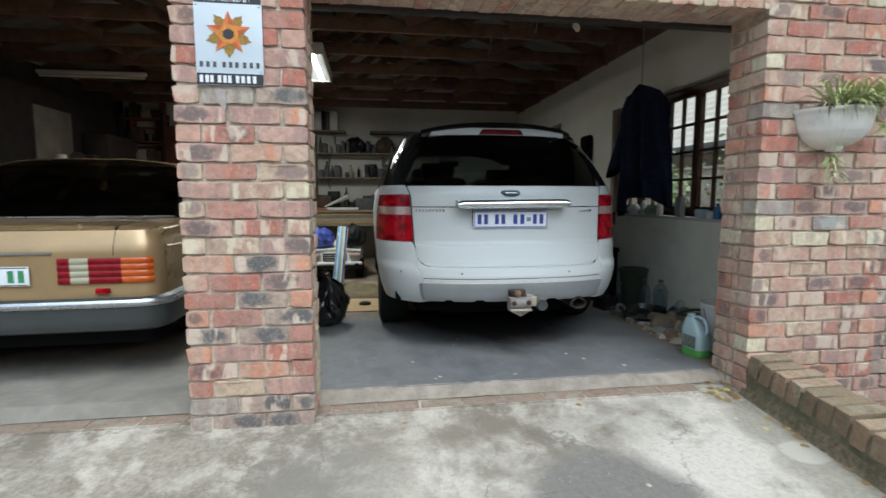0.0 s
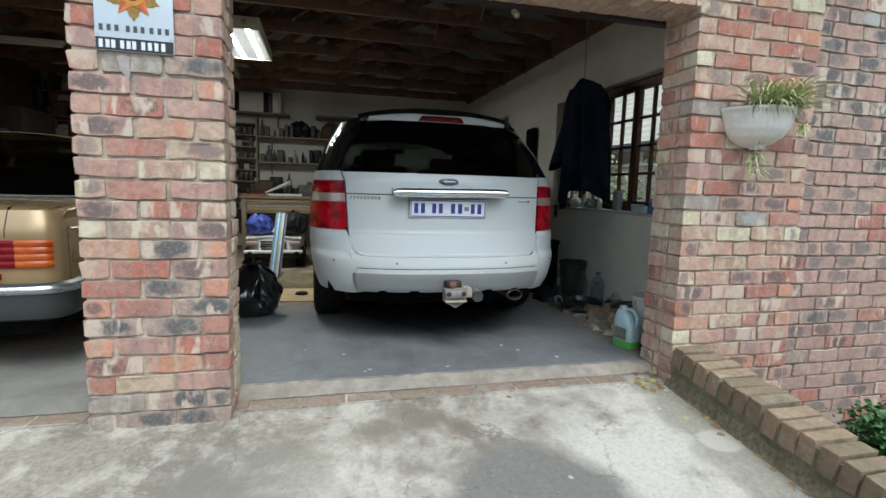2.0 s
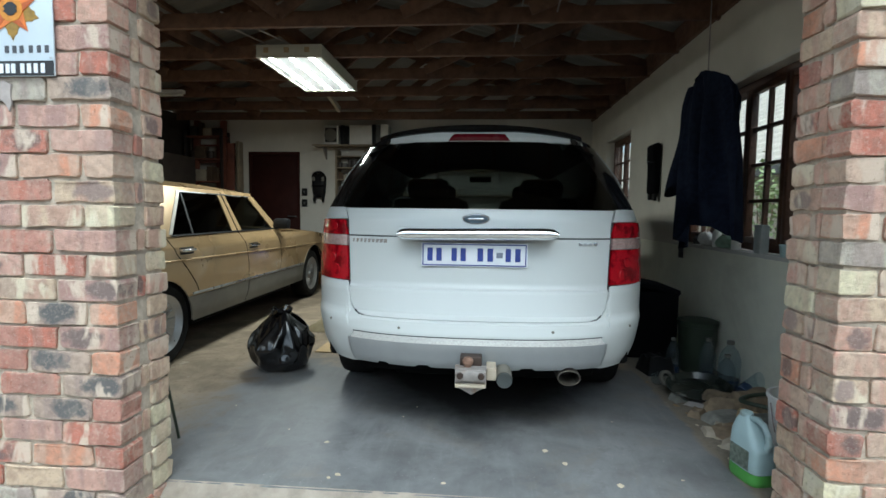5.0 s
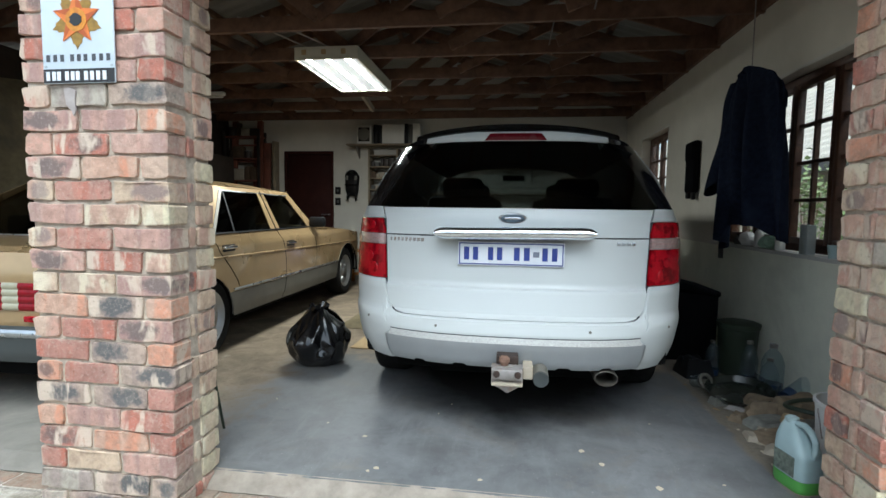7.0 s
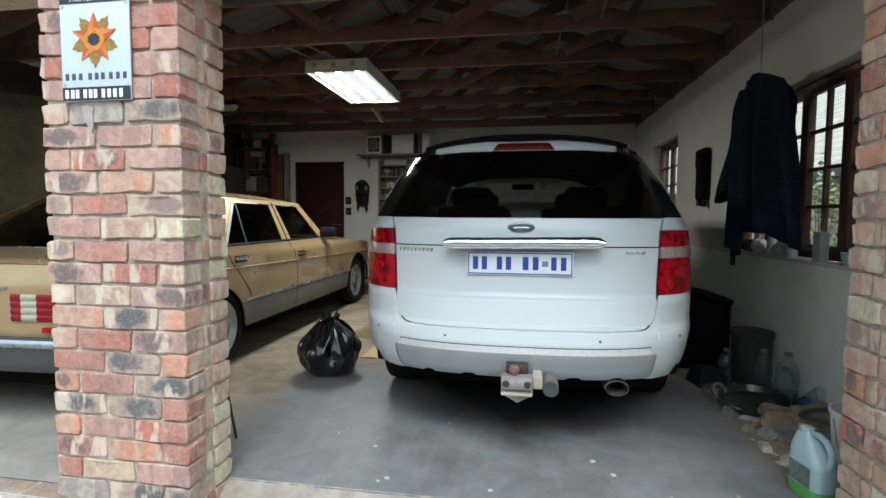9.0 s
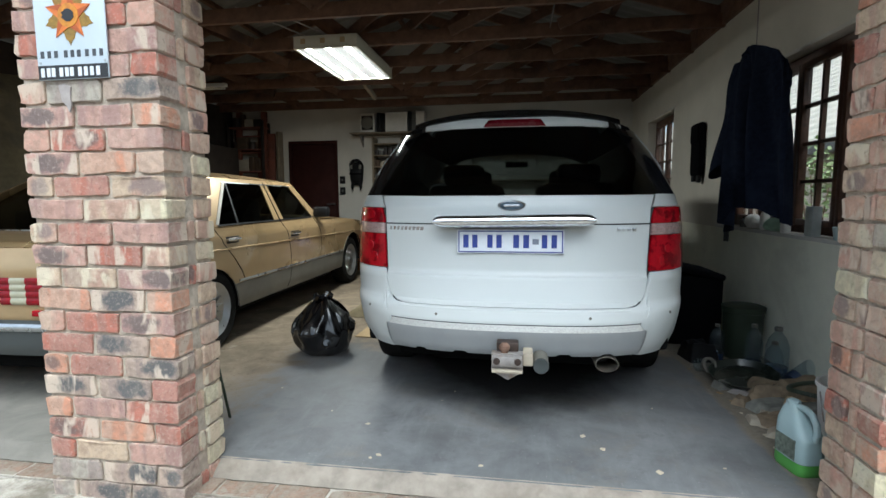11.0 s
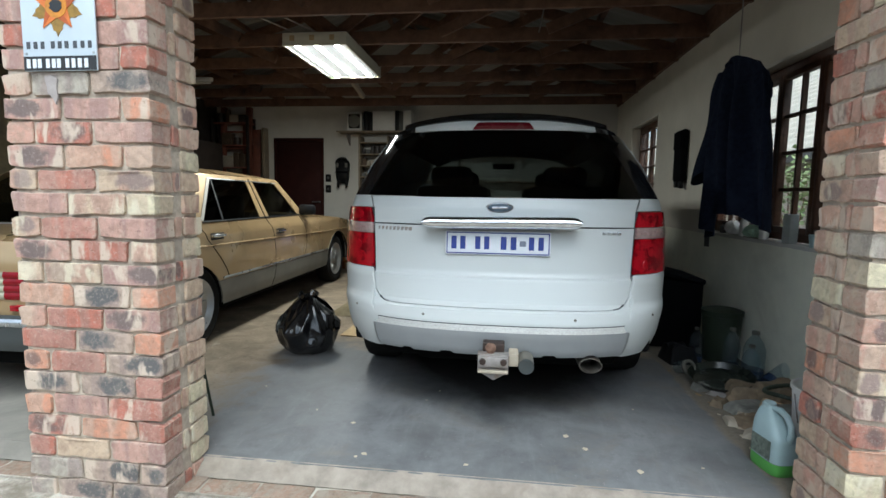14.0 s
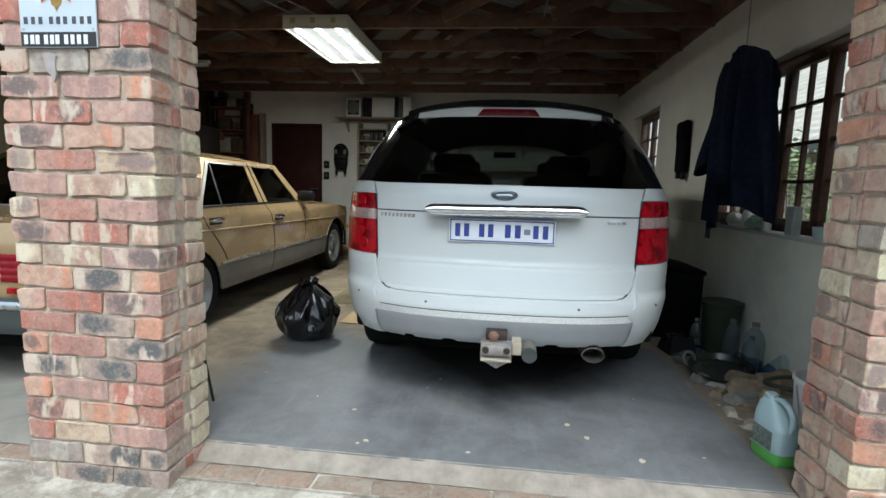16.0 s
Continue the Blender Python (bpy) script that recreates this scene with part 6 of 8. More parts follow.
sack("refuse_bag", "full black plastic refuse bag, tied, standing on the floor", Matrix.Translation((-0.12, 1.68, 0.0)), 0.205, 0.20, 0.385, bag_black)
tagged(part("garden_stake", rod(bmesh.new(), (-0.185, 0.60, 0.0), (-0.10, 0.285, 0.78), 0.007, 8), bin_green), "thin green garden stake leaning behind the pier", "stake")
sheet = tagged(part("cardboard_sheet", boxes((-0.10, 0.62, 2.08, 2.62, 0.001, 0.008)), tan_board), "flat tan cardboard sheet on the floor", "cardboard")
sheet.rotation_euler.z = radians(-2)
tagged(part("folded_tarp", skin(lambda u, v: (-0.36 + 0.80 * u, 2.70 + 0.62 * v, 0.005 + (0.05 + 0.045 * noise.noise((u * 5, v * 4, 3)) + 0.03 * math.sin(v * 9 + u * 3)) * min(1, 6 * v, 6 * (1 - v), 6 * u, 6 * (1 - u))), 40, 30, 0.0),
            surface("khaki_cloth", (0.16, 0.13, 0.075), 0.95, var=0.2, scale=20, stain=(0.19, 0.15, 0.08), bump=0.4, bump_scale=40)), "crumpled khaki cloth on the floor", "cloth")

# ride-on toy car with bags on it
toy = thing("toy_car", "white ride-on toy car with bright grille, bags heaped on it", "toy car", Matrix.Translation((-0.165, 3.9, 0)))
part("body", skin(lambda u, v: (lambda a: (0.345 * math.copysign(abs(math.sin(a)) ** 0.55, math.sin(a)) * (1 - 0.05 * v), 0.02 + 0.5 - 0.5 * math.copysign(abs(math.cos(a)) ** 0.45, math.cos(a)) + 0.04 * v, 0.13 + 0.24 * v))(2 * math.pi * u), 60, 10), toy_white, toy, "", 50)
part("bonnet", skin(lambda u, v: ((2 * u - 1) * 0.32, 0.05 + 0.5 * v, 0.365 + 0.05 * v + 0.02 * (1 - (2 * u - 1) ** 2)), 12, 8, 0.015, (0, 0.5, 0)), toy_white, toy)
part("cabin", boxes((-0.30, 0.30, 0.5, 0.95, 0.36, 0.44), bevel=0.04), toy_white, toy)
part("grille", boxes((-0.15, 0.15, 0.000, 0.03, 0.235, 0.335), bevel=0.02), black_plastic, toy, "dark grille field")
for z in (0.255, 0.283, 0.311):
    part("grille_bar", boxes((-0.15, 0.15, -0.012, 0.01, z - 0.007, z + 0.007), bevel=0.004), chrome, toy)
part("bumper", boxes((-0.33, 0.33, -0.015, 0.10, 0.135, 0.175), (-0.20, 0.20, -0.015, 0.05, 0.175, 0.20), bevel=0.012), black_plastic, toy)
part("bumper_lip", boxes((-0.34, 0.34, -0.025, 0.06, 0.185, 0.225), bevel=0.015), toy_white, toy)
for s in (-1, 1):
    part("headlamp", boxes((s * 0.245 - 0.07, s * 0.245 + 0.07, -0.005, 0.08, 0.285, 0.335), bevel=0.018), clear_lens, toy)
    part("fog_lamp", lathe([(0.0, 0.01), (0.03, 0.008), (0.035, 0.0)], 16, Matrix.Translation((s * 0.27, -0.018, 0.18)) @ pose(0, 0, 0, 90, 0, 0)), black_plastic, toy)
    for y in (0.22, 0.80):
        part("wheel", lathe([(0.0, -0.05), (0.11, -0.05), (0.125, -0.035), (0.125, 0.035), (0.11, 0.05), (0.0, 0.05)], 28, Matrix.Translation((s * 0.30, y, 0.126)) @ pose(0, 0, 0, 0, 90, 0)), rubber, toy)
sack("blue_bag", "shiny blue plastic bag lying on the toy car", Matrix.Translation((-0.34, 4.10, 0.395)), 0.155, 0.15, 0.25, blue_plastic, False, 2.0)
sack("dark_bag", "black bag lying on the toy car", Matrix.Translation((0.05, 4.12, 0.40)), 0.165, 0.16, 0.28, black_plastic, False, 3.0)

chair = thing("deck_chair", "folded deck chair with blue and yellow stripes leaning on toy car", "deck chair",
              Matrix.Translation((-0.085, 2.98, 0.0)) @ pose(0, 0, 0, -40, 0, 0) @ pose(0, 0, 0, 0, 3, 4) @ Matrix.Diagonal((0.8, 1, 1, 1)))
stripe_cols = [surface("stripe_blue", (0.10, 0.24, 0.42), 0.9, bump=0.2), surface("stripe_pale", (0.45, 0.55, 0.60), 0.9, bump=0.2), surface("stripe_yellow", (0.42, 0.34, 0.14), 0.9, bump=0.2), surface("stripe_navy", (0.04, 0.05, 0.16), 0.9, bump=0.2)]
for i, c in enumerate((0, 1, 0, 2, 1, 3)):
    part("stripe", boxes((-0.063 + 0.021 * i, -0.042 + 0.021 * i, -0.018, 0.018, 0.03, 0.90), bevel=0.006), stripe_cols[c], chair)
for x in (-0.070, 0.070):
    part("frame_rail", boxes((x - 0.006, x + 0.006, -0.012, 0.012, 0.0, 0.90), bevel=0.004), shelf_wood, chair)

# workbench along the back wall
bench = thing("workbench", "timber workbench with stacked planks along the back wall", "workbench")
part("top", boxes((-0.78, 1.55, 5.45, 6.34, 0.80, 0.84), bevel=0.004), shelf_wood, bench)
for x in (-0.72, 0.4, 1.48):
    for y in (5.50, 6.26):
        part("leg", boxes((x - 0.035, x + 0.035, y - 0.035, y + 0.035, 0.0, 0.80), bevel=0.004), shelf_wood, bench)
part("shelf", boxes((-0.76, 1.5, 5.52, 6.3, 0.56, 0.585)), shelf_wood, bench)
for i in range(5):
    z = 0.586 + 0.042 * i
    ob = tagged(part("plank", boxes((-0.70 + 0.03 * lumpy.random(), 0.55 + 0.25 * lumpy.random(), 5.48, 5.85, z, z + 0.038), bevel=0.003), (shelf_wood, tan_board, cream_box)[i % 3]), "stacked sawn plank on the bench shelf", "plank", "planks under the bench")
tagged(part("folded_sheet", skin(lambda u, v: (-0.42 + 0.36 * u, 5.50 + 0.20 * v, 0.90 + 0.16 * u + 0.03 * math.sin(v * 5) * u), 8, 6, 0.02, (0, 5.6, 0)), paper_white), "creased white sheet lying on the bench clutter", "paper")
tagged(part("flat_box", boxes((-0.40, 0.10, 5.47, 5.80, 0.842, 0.875), bevel=0.006), paper_white), "flat white box on the workbench", "box")
tagged(part("red_board", boxes((-0.74, -0.36, 5.47, 5.85, 0.842, 0.865), bevel=0.004), red_stuff), "flat red board on the workbench", "board")
tagged(part("carton", boxes((0.05, 0.34, 5.75, 6.1, 0.842, 1.02), bevel=0.006), grey_stuff), "grey box on the workbench", "box")
tagged(part("tool_case", boxes((-0.62, -0.34, 5.90, 6.2, 0.842, 1.06), bevel=0.02), brown_stuff), "brown case on the workbench", "case")
bm = rod(bmesh.new(), (-0.1, 5.95, 0.842), (-0.1, 5.95, 1.10), 0.05, 16, 0.035)
tagged(part("oil_can", rod(bm, (-0.1, 5.95, 1.10), (-0.1, 5.95, 1.2), 0.02, 12, 0.008), steel_dark), "dark metal oil can on the workbench", "can")


def shelf_board(x0, x1, y0, y1, z, label, brackets):
    s = thing("wall_shelf", label, "shelf")
    part("board", boxes((x0, x1, y0, y1, z - 0.022, z), bevel=0.003), shelf_wood, s)
    for x in brackets:
        part("bracket", plate_shape([(0, 0), (0, -0.18), (0.012, -0.18), (0.2, -0.012), (0.2, 0)], 0.02, Matrix.Translation((x, y1, z - 0.022)) @ pose(0, 0, 0, 0, 0, -90)), grey_metal, s)
    return s


shelf_board(-0.58, 1.9, 6.05, 6.35, 1.77, "long timber shelf with bottles and bags on the back wall", (-0.4, 0.5, 1.5))
shelf_board(-0.58, 1.9, 6.05, 6.35, 1.37, "long timber shelf crowded with cans on the back wall", (-0.4, 0.5, 1.5))
shelf_board(-1.42, -0.10, 6.03, 6.35, 2.13, "high timber shelf with files and boxes on the back wall", (-1.3, -0.3))


def bottle(x, y, z, r, h, mat, label, name="bottle", cap=True):
    b = thing(name, label, name.replace("_", " "), Matrix.Translation((x, y, z)), "bottles on the shelves")
    part("body", lathe([(0.0, 0.0), (r * 0.95, 0.0), (r, 0.01), (r, h * 0.62), (r * 0.8, h * 0.72), (r * 0.35, h * 0.82), (r * 0.35, h * 0.9)], 20), mat, b)
    if cap:
        part("cap", lathe([(r * 0.42, h * 0.88), (r * 0.42, h), (0.0, h)], 16), black_plastic, b)
    return b


cols = [brown_stuff, grey_stuff, black_plastic, cream_box, steel_dark, red_stuff, teal_stuff, paper_white]
words = ["brown", "grey", "black", "cream", "dark metal", "red", "blue", "white"]
for z, lo, hi in ((1.772, -0.55, 0.85), (1.372, -0.55, 0.75)):
    x = lo
    while x < hi:
        w = lumpy.uniform(0.05, 0.12)
        k = lumpy.choice([0, 0, 0, 1, 1, 1, 2, 2, 4, 4, 4, 3])
        h = lumpy.uniform(0.08, 0.22)
        if lumpy.random() < 0.45:
            bottle(x + w / 2, 6.15, z, w * 0.42, h + 0.04, cols[k], words[k] + " bottle standing on the wall shelf")
        else:
            tagged(part("storage_box", boxes((x, x + w, 6.08, 6.3, z, z + h), bevel=0.012), cols[k]), words[k] + " box standing on the wall shelf", "box", "boxes on the shelves")
        x += w + lumpy.choice((0.005, 0.01, 0.02, 0.07))
sack("dark_holdall", "dark soft bag on the upper wall shelf", Matrix.Translation((0.05, 6.19, 1.772)), 0.17, 0.12, 0.26, black_plastic, False, 4.0)
sack("brown_bag", "dark brown soft bag on the upper wall shelf", Matrix.Translation((0.55, 6.19, 1.772)), 0.15, 0.12, 0.27, brown_stuff, False, 5.0)
tagged(part("long_board", boxes((0.30, 1.2, 6.05, 6.34, 2.10, 2.135), bevel=0.004), grey_stuff), "dark board on pegs high on the back wall", "board")
fan = thing("fan_heater", "grey boxy fan on the high shelf", "fan", Matrix.Translation((-1.14, 6.19, 2.131)))
part("case", boxes((-0.12, 0.12, -0.10, 0.10, 0, 0.30), bevel=0.015), paper_white, fan)
part("grille_field", boxes((-0.092, 0.092, -0.104, -0.098, 0.04, 0.26), bevel=0.002), black_plastic, fan, "dark fan grille")
part("fan_ring", lathe([(0.095, 0.0), (0.10, 0.012), (0.085, 0.014), (0.08, 0.002), (0.0, 0.002)], 28, Matrix.Translation((0, -0.104, 0.15)) @ pose(0, 0, 0, 90, 0, 0)), clad_grey, fan)
x = -0.98
for w, h, k, wd in ((0.07, 0.30, 2, "black lever-arch file"), (0.07, 0.29, 2, "black lever-arch file"), (0.36, 0.30, 7, "dusty white carton"), (0.06, 0.31, 2, "black lever-arch file"), (0.07, 0.30, 1, "grey lever-arch file"), (0.13, 0.31, 7, "pale lever-arch file")):
    tagged(part("file" if "file" in wd else "carton", boxes((x, x + w - 0.006, 6.07, 6.33, 2.131, 2.131 + h), bevel=0.006), cols[k]), wd + " standing on the high shelf", "file" if "file" in wd else "box", "files on the high shelf")
    x += w

# more clutter heaped on the workbench
x = -0.70
while x < 1.5:
    w, d, h, k = lumpy.uniform(0.07, 0.22), lumpy.uniform(0.12, 0.25), lumpy.uniform(0.08, 0.30), lumpy.choice([0, 0, 1, 1, 2, 4, 4, 3])
    tagged(part("bench_box", boxes((x, x + w, 6.30 - d, 6.31, 0.842, 0.842 + h), bevel=0.01), cols[k]), words[k] + " box heaped on the workbench", "box", "boxes on the workbench")
    x += w + 0.01


def rack(name, m, width, depth, height, shelves, label, seed):
    """Open shelving with uprights and boards, crowded with dark tins, boxes and tools."""
    r = thing(name, label, "shelving", m)
    for x in (0.0, width):
        for y in (0.0, depth):
            part("post", boxes((x - 0.02, x + 0.02, y - 0.02, y + 0.02, 0.0, height), bevel=0.003), steel_dark, r)
    odd = random.Random(seed)
    for i in range(shelves):
        z = 0.12 + (height - 0.2) * i / (shelves - 1)
        part("shelf", boxes((-0.015, width + 0.015, -0.015, depth + 0.015, z - 0.02, z), bevel=0.002), ladder_wood, r)
        x = 0.03
        while x < width - 0.08:
            w, h, k = odd.uniform(0.06, 0.18), odd.uniform(0.08, 0.26), odd.choice([0, 0, 0, 1, 2, 3, 4, 4])
            if x + w > width - 0.02:
                break
            at = m @ Vector((x + w / 2, depth * 0.45, z))
            if odd.random() < 0.4:
                ob = part("tin", lathe([(0.0, 0.0), (w * 0.48, 0.0), (w * 0.48, h * 0.96), (w * 0.44, h), (0.0, h)], 18), cols[k])
            else:
                ob = part("storage_box", boxes((-w / 2, w / 2, -depth * 0.35, depth * 0.35, 0, h), bevel=0.008), cols[k])
            ob.matrix_world = Matrix.Translation(at) @ pose(0, 0, 0, 0, 0, odd.uniform(-6, 6))
            tagged(ob, words[k] + (" tin" if ob.name.startswith("tin") else " box") + " on the dark shelving in the far corner", "tin" if ob.name.startswith("tin") else "box", "clutter in the far corner")
            x += w + 0.01
    return r


rack("storage_rack", Matrix.Translation((-3.52, 6.08, 0)), 0.60, 0.22, 2.35, 7, "dark steel shelving crowded with tins behind the ladder", 21)
canvas_low = table([(1.3, 0.92), (2.25, 0.95), (2.5, 1.12), (2.68, 1.55), (2.9, 1.88), (3.2, 2.02)])
tagged(part("canvas_sheet", skin(lambda u, v: (LEFT + 0.004 + (0.18 + 0.05 * math.sin(u * 11 + v) + 0.03 * math.sin(u * 24)) * (1 - v ** 4), 1.3 + 1.9 * u, canvas_low(1.3 + 1.9 * u) + (2.30 + 0.03 * math.sin(u * 9) - canvas_low(1.3 + 1.9 * u)) * v), 80, 24, 0.006, (LEFT + 9, 3, 1.5)),
            surface("brown_canvas", (0.125, 0.10, 0.056), 0.95, var=0.2, scale=14, stain=(0.06, 0.05, 0.036), stain_scale=2.2, bump=0.4, bump_scale=60), smooth=70), "brown canvas sheet draped along the far side wall", "canvas")
tagged(part("cream_rag", skin(lambda u, v: (LEFT + 0.30 + 0.03 * math.sin(u * 9), 2.62 + 0.22 * u, 1.86 + 0.10 * v + 0.03 * math.sin(u * 7)), 12, 6, 0.02, (LEFT, 2.7, 1.9)), cream_box), "pale rag tucked over the canvas sheet", "rag")
tagged(part("pale_board", boxes((LEFT + 0.004, LEFT + 0.03, 4.12, 4.86, 1.42, 2.12), bevel=0.003), surface("dusty_board", (0.20, 0.175, 0.14), 0.9, var=0.15, scale=8, stain=(0.13, 0.11, 0.085), bump=0.2)), "pale board fixed on the far side wall", "board")

# pigeonhole unit
unit = thing("shelf_unit", "tall narrow shelving unit full of small parts by the back wall", "shelving")
for x in (-1.06, -0.60):
    part("upright", boxes((x - 0.012, x + 0.012, 6.08, 6.345, 0.0, 2.06), bevel=0.002), shelf_wood, unit)
levels = [0.40, 0.62, 0.86, 1.06, 1.24, 1.42, 1.60, 1.78, 1.96]
for z in levels:
    part("shelf", boxes((-1.048, -0.612, 6.08, 6.345, z - 0.016, z), bevel=0.002), shelf_wood, unit)
for z in levels[:-1]:
    x = -1.03
    while x < -0.70:
        w, h, k = lumpy.uniform(0.05, 0.085), lumpy.uniform(0.06, 0.15), lumpy.choice([0, 0, 1, 1, 3, 2, 4, 4])
        tagged(part("small_box", boxes((x, x + w, 6.12, 6.28, z, z + h), bevel=0.008), cols[k]), words[k] + " small box in the shelving unit", "box", "small boxes in the shelving")
        x += w + 0.01

hang = thing("hanging_backpack", "black moulded pack hanging on the back wall", "backpack", Matrix.Translation((-1.40, 6.30, 1.28)))
part("pack", skin(lambda u, v: (lambda a: (float(np.interp(v, (0, 0.2, 0.6, 0.85, 0.95, 1), (0.085, 0.105, 0.115, 0.120, 0.10, 0.06))) * math.copysign(abs(math.cos(a)) ** 0.6, math.cos(a)), -0.075 * abs(math.sin(a)) ** 0.7 * math.sin(math.pi * min(1, 0.9 * v + 0.08)), 0.03 + 0.38 * v))(math.pi * u), 24, 16), black_plastic, hang)
part("carry_handle", skin(lambda u, v: (lambda a, b: ((0.100 + 0.018 * math.cos(b)) * math.cos(a), -0.035 + 0.018 * math.sin(b), 0.345 + (0.095 + 0.018 * math.cos(b)) * math.sin(a)))(math.pi * u, 2 * math.pi * v), 24, 10), black_plastic, hang)
for s in (-1, 1):
    part("claw", rod(rod(bmesh.new(), (s * 0.05, -0.03, 0.08), (s * 0.075, -0.03, 0.0), 0.030, 10, 0.024), (s * 0.075, -0.03, 0.0), (s * 0.060, -0.03, -0.05), 0.024, 10, 0.008), black_plastic, hang)
    part("side_patch", boxes((s * 0.075 - 0.022, s * 0.075 + 0.022, -0.068, -0.055, 0.29, 0.36), bevel=0.006), clad_grey, hang, "grey patch")
part("strap", boxes((-0.105, 0.105, -0.082, -0.070, 0.20, 0.225), bevel=0.004), matte_black, hang)
for z in (1.22, 1.40):
    sw = thing("wall_switch", "dark switch box beside the back door", "switch", Matrix.Translation((-1.66, BACK, z)))
    part("case", boxes((-0.045, 0.045, -0.03, 0.0, -0.06, 0.06), bevel=0.006), black_plastic, sw)
    part("rocker", boxes((-0.015, 0.015, -0.036, -0.03, -0.02, 0.02), bevel=0.002), grey_stuff, sw)

stool = thing("stool", "orange-brown wooden stool near the back wall", "stool", Matrix.Translation((-1.06, 5.55, 0)))
part("seat", boxes((-0.15, 0.15, -0.14, 0.14, 0.46, 0.49), bevel=0.006), orange_wood, stool)
for x in (-0.12, 0.12):
    for y in (-0.11, 0.11):
        part("leg", boxes((x - 0.02, x + 0.02, y - 0.02, y + 0.02, 0, 0.46), bevel=0.003), orange_wood, stool)
part("stretcher", boxes((-0.10, 0.10, -0.12, -0.10, 0.12, 0.16), bevel=0.003), orange_wood, stool)
bottle(-1.12, 5.52, 0.49, 0.045, 0.24, paper_white, "white plastic bottle standing on the stool")
bottle(-0.98, 5.56, 0.49, 0.05, 0.2, black_plastic, "black bottle standing on the stool")

# ladders in the far corner
lad = thing("ladder", "red-brown wooden ladder leaning in the back corner", "ladder", Matrix.Translation((-3.18, 6.02, 0)) @ pose(0, 0, 0, -5, 0, 0))
for x in (-0.22, 0.22):
    part("rail", boxes((x - 0.045, x + 0.045, -0.03, 0.03, 0, 2.54), bevel=0.004), ladder_wood, lad)
for i in range(9):
    part("rung", rod(bmesh.new(), (-0.20, 0, 0.25 + 0.27 * i), (0.20, 0, 0.25 + 0.27 * i), 0.016, 10), ladder_wood, lad)
for x, w, h in ((-3.02, 0.16, 2.30), (-2.86, 0.13, 2.18)):
    plank = tagged(part("leaning_plank", boxes((-w / 2, w / 2, -0.015, 0.015, 0, h), bevel=0.004), ladder_wood), "wide red-brown plank leaning in the back corner", "plank", "planks in the back corner")
    plank.matrix_world = Matrix.Translation((x, 6.16, 0)) @ pose(0, 0, 0, -3, 0, 0)
tagged(part("leaning_board", boxes((-2.74, -2.69, 6.20, 6.34, 0.0, 2.2), bevel=0.004), shelf_wood), "narrow board standing by the back wall", "board")
tagged(part("storage_cupboard", boxes((-3.58, -3.25, 5.1, 5.9, 0, 1.9), bevel=0.01), surface("old_cupboard", (0.045, 0.033, 0.026), 0.8, var=0.2, scale=6, stain=(0.028, 0.021, 0.017), bump=0.2)), "dark cupboard in the far corner", "cupboard")
batten = thing("unlit_lamp", "unlit white fluorescent batten below the trusses", "lamp", Matrix.Translation((-2.98, 4.25, 2.49)))
part("housing", boxes((-0.6, 0.6, -0.03, 0.03, 0.0, 0.045), bevel=0.006), paper_white, batten)
part("tube", rod(bmesh.new(), (-0.58, 0, -0.018), (0.58, 0, -0.018), 0.014, 12), paper_white, batten)
shelf2 = thing("side_shelf", "timber shelf on the far side wall with dark tools", "shelf")
part("board", boxes((LEFT, LEFT + 0.4, 3.6, 5.05, 1.38, 1.40), bevel=0.003), shelf_wood, shelf2)
for y in (3.8, 4.8):
    part("bracket", boxes((LEFT, LEFT + 0.35, y - 0.015, y + 0.015, 1.34, 1.38)), grey_metal, shelf2)
grinder = thing("bench_grinder", "dark bench grinder on the side shelf", "grinder", Matrix.Translation((-3.40, 4.78, 1.40)))
part("motor", rod(bmesh.new(), (0, -0.12, 0.12), (0, 0.12, 0.12), 0.07, 20), steel_dark, grinder)
part("base", boxes((-0.08, 0.08, -0.08, 0.08, 0, 0.06), bevel=0.01), steel_dark, grinder)
for y in (-0.17, 0.17):
    part("wheel", rod(bmesh.new(), (0, y - 0.02, 0.12), (0, y + 0.02, 0.12), 0.09, 24), grey_stuff, grinder)
tagged(part("tin", lathe([(0.0, 0.0), (0.06, 0.0), (0.06, 0.15), (0.0, 0.15)], 20, Matrix.Translation((-3.42, 4.3, 1.40))), paper_white), "white tin on the side shelf", "tin")

# coat on its wire
coat = thing("coat", "long dark navy work coat hanging on a hanger by the window", "coat", Matrix.Translation((2.705, 1.85, 0)))


def coat_point(u, v):
    """u from the far edge to the near edge, v from the hem to the shoulders."""
    w_far, w_near = float(np.interp(v, (0, 0.3, 0.5, 0.85, 1), (0.36, 0.29, 0.29, 0.26, 0.23))), float(np.interp(v, (0, 0.5, 0.85, 1), (0.61, 0.57, 0.49, 0.43)))
    y = w_far + (-w_near - w_far) * u
    hem = float(np.interp(u, (0, 0.18, 0.30, 0.34, 0.72, 0.76, 0.9, 1), (0.845, 0.90, 0.94, 1.03, 1.03, 0.98, 0.94, 0.97)))
    top = float(np.interp(u, (0, 0.04, 0.12, 0.34, 0.42, 0.52, 0.70, 0.88, 0.96, 1), (1.85, 1.91, 1.955, 2.00, 2.022, 2.01, 1.975, 1.915, 1.86, 1.77)))
    z = hem + (top - hem) * v
    fold = (0.060 * math.sin(u * 17) + 0.022 * math.sin(u * 43 + 2 * v)) * (1 - v ** 3)
    bulge = -0.07 * math.sin(math.pi * min(1, max(0, u))) ** 0.6
    return (bulge + fold - 0.05 * v * (1 - v), y, z)


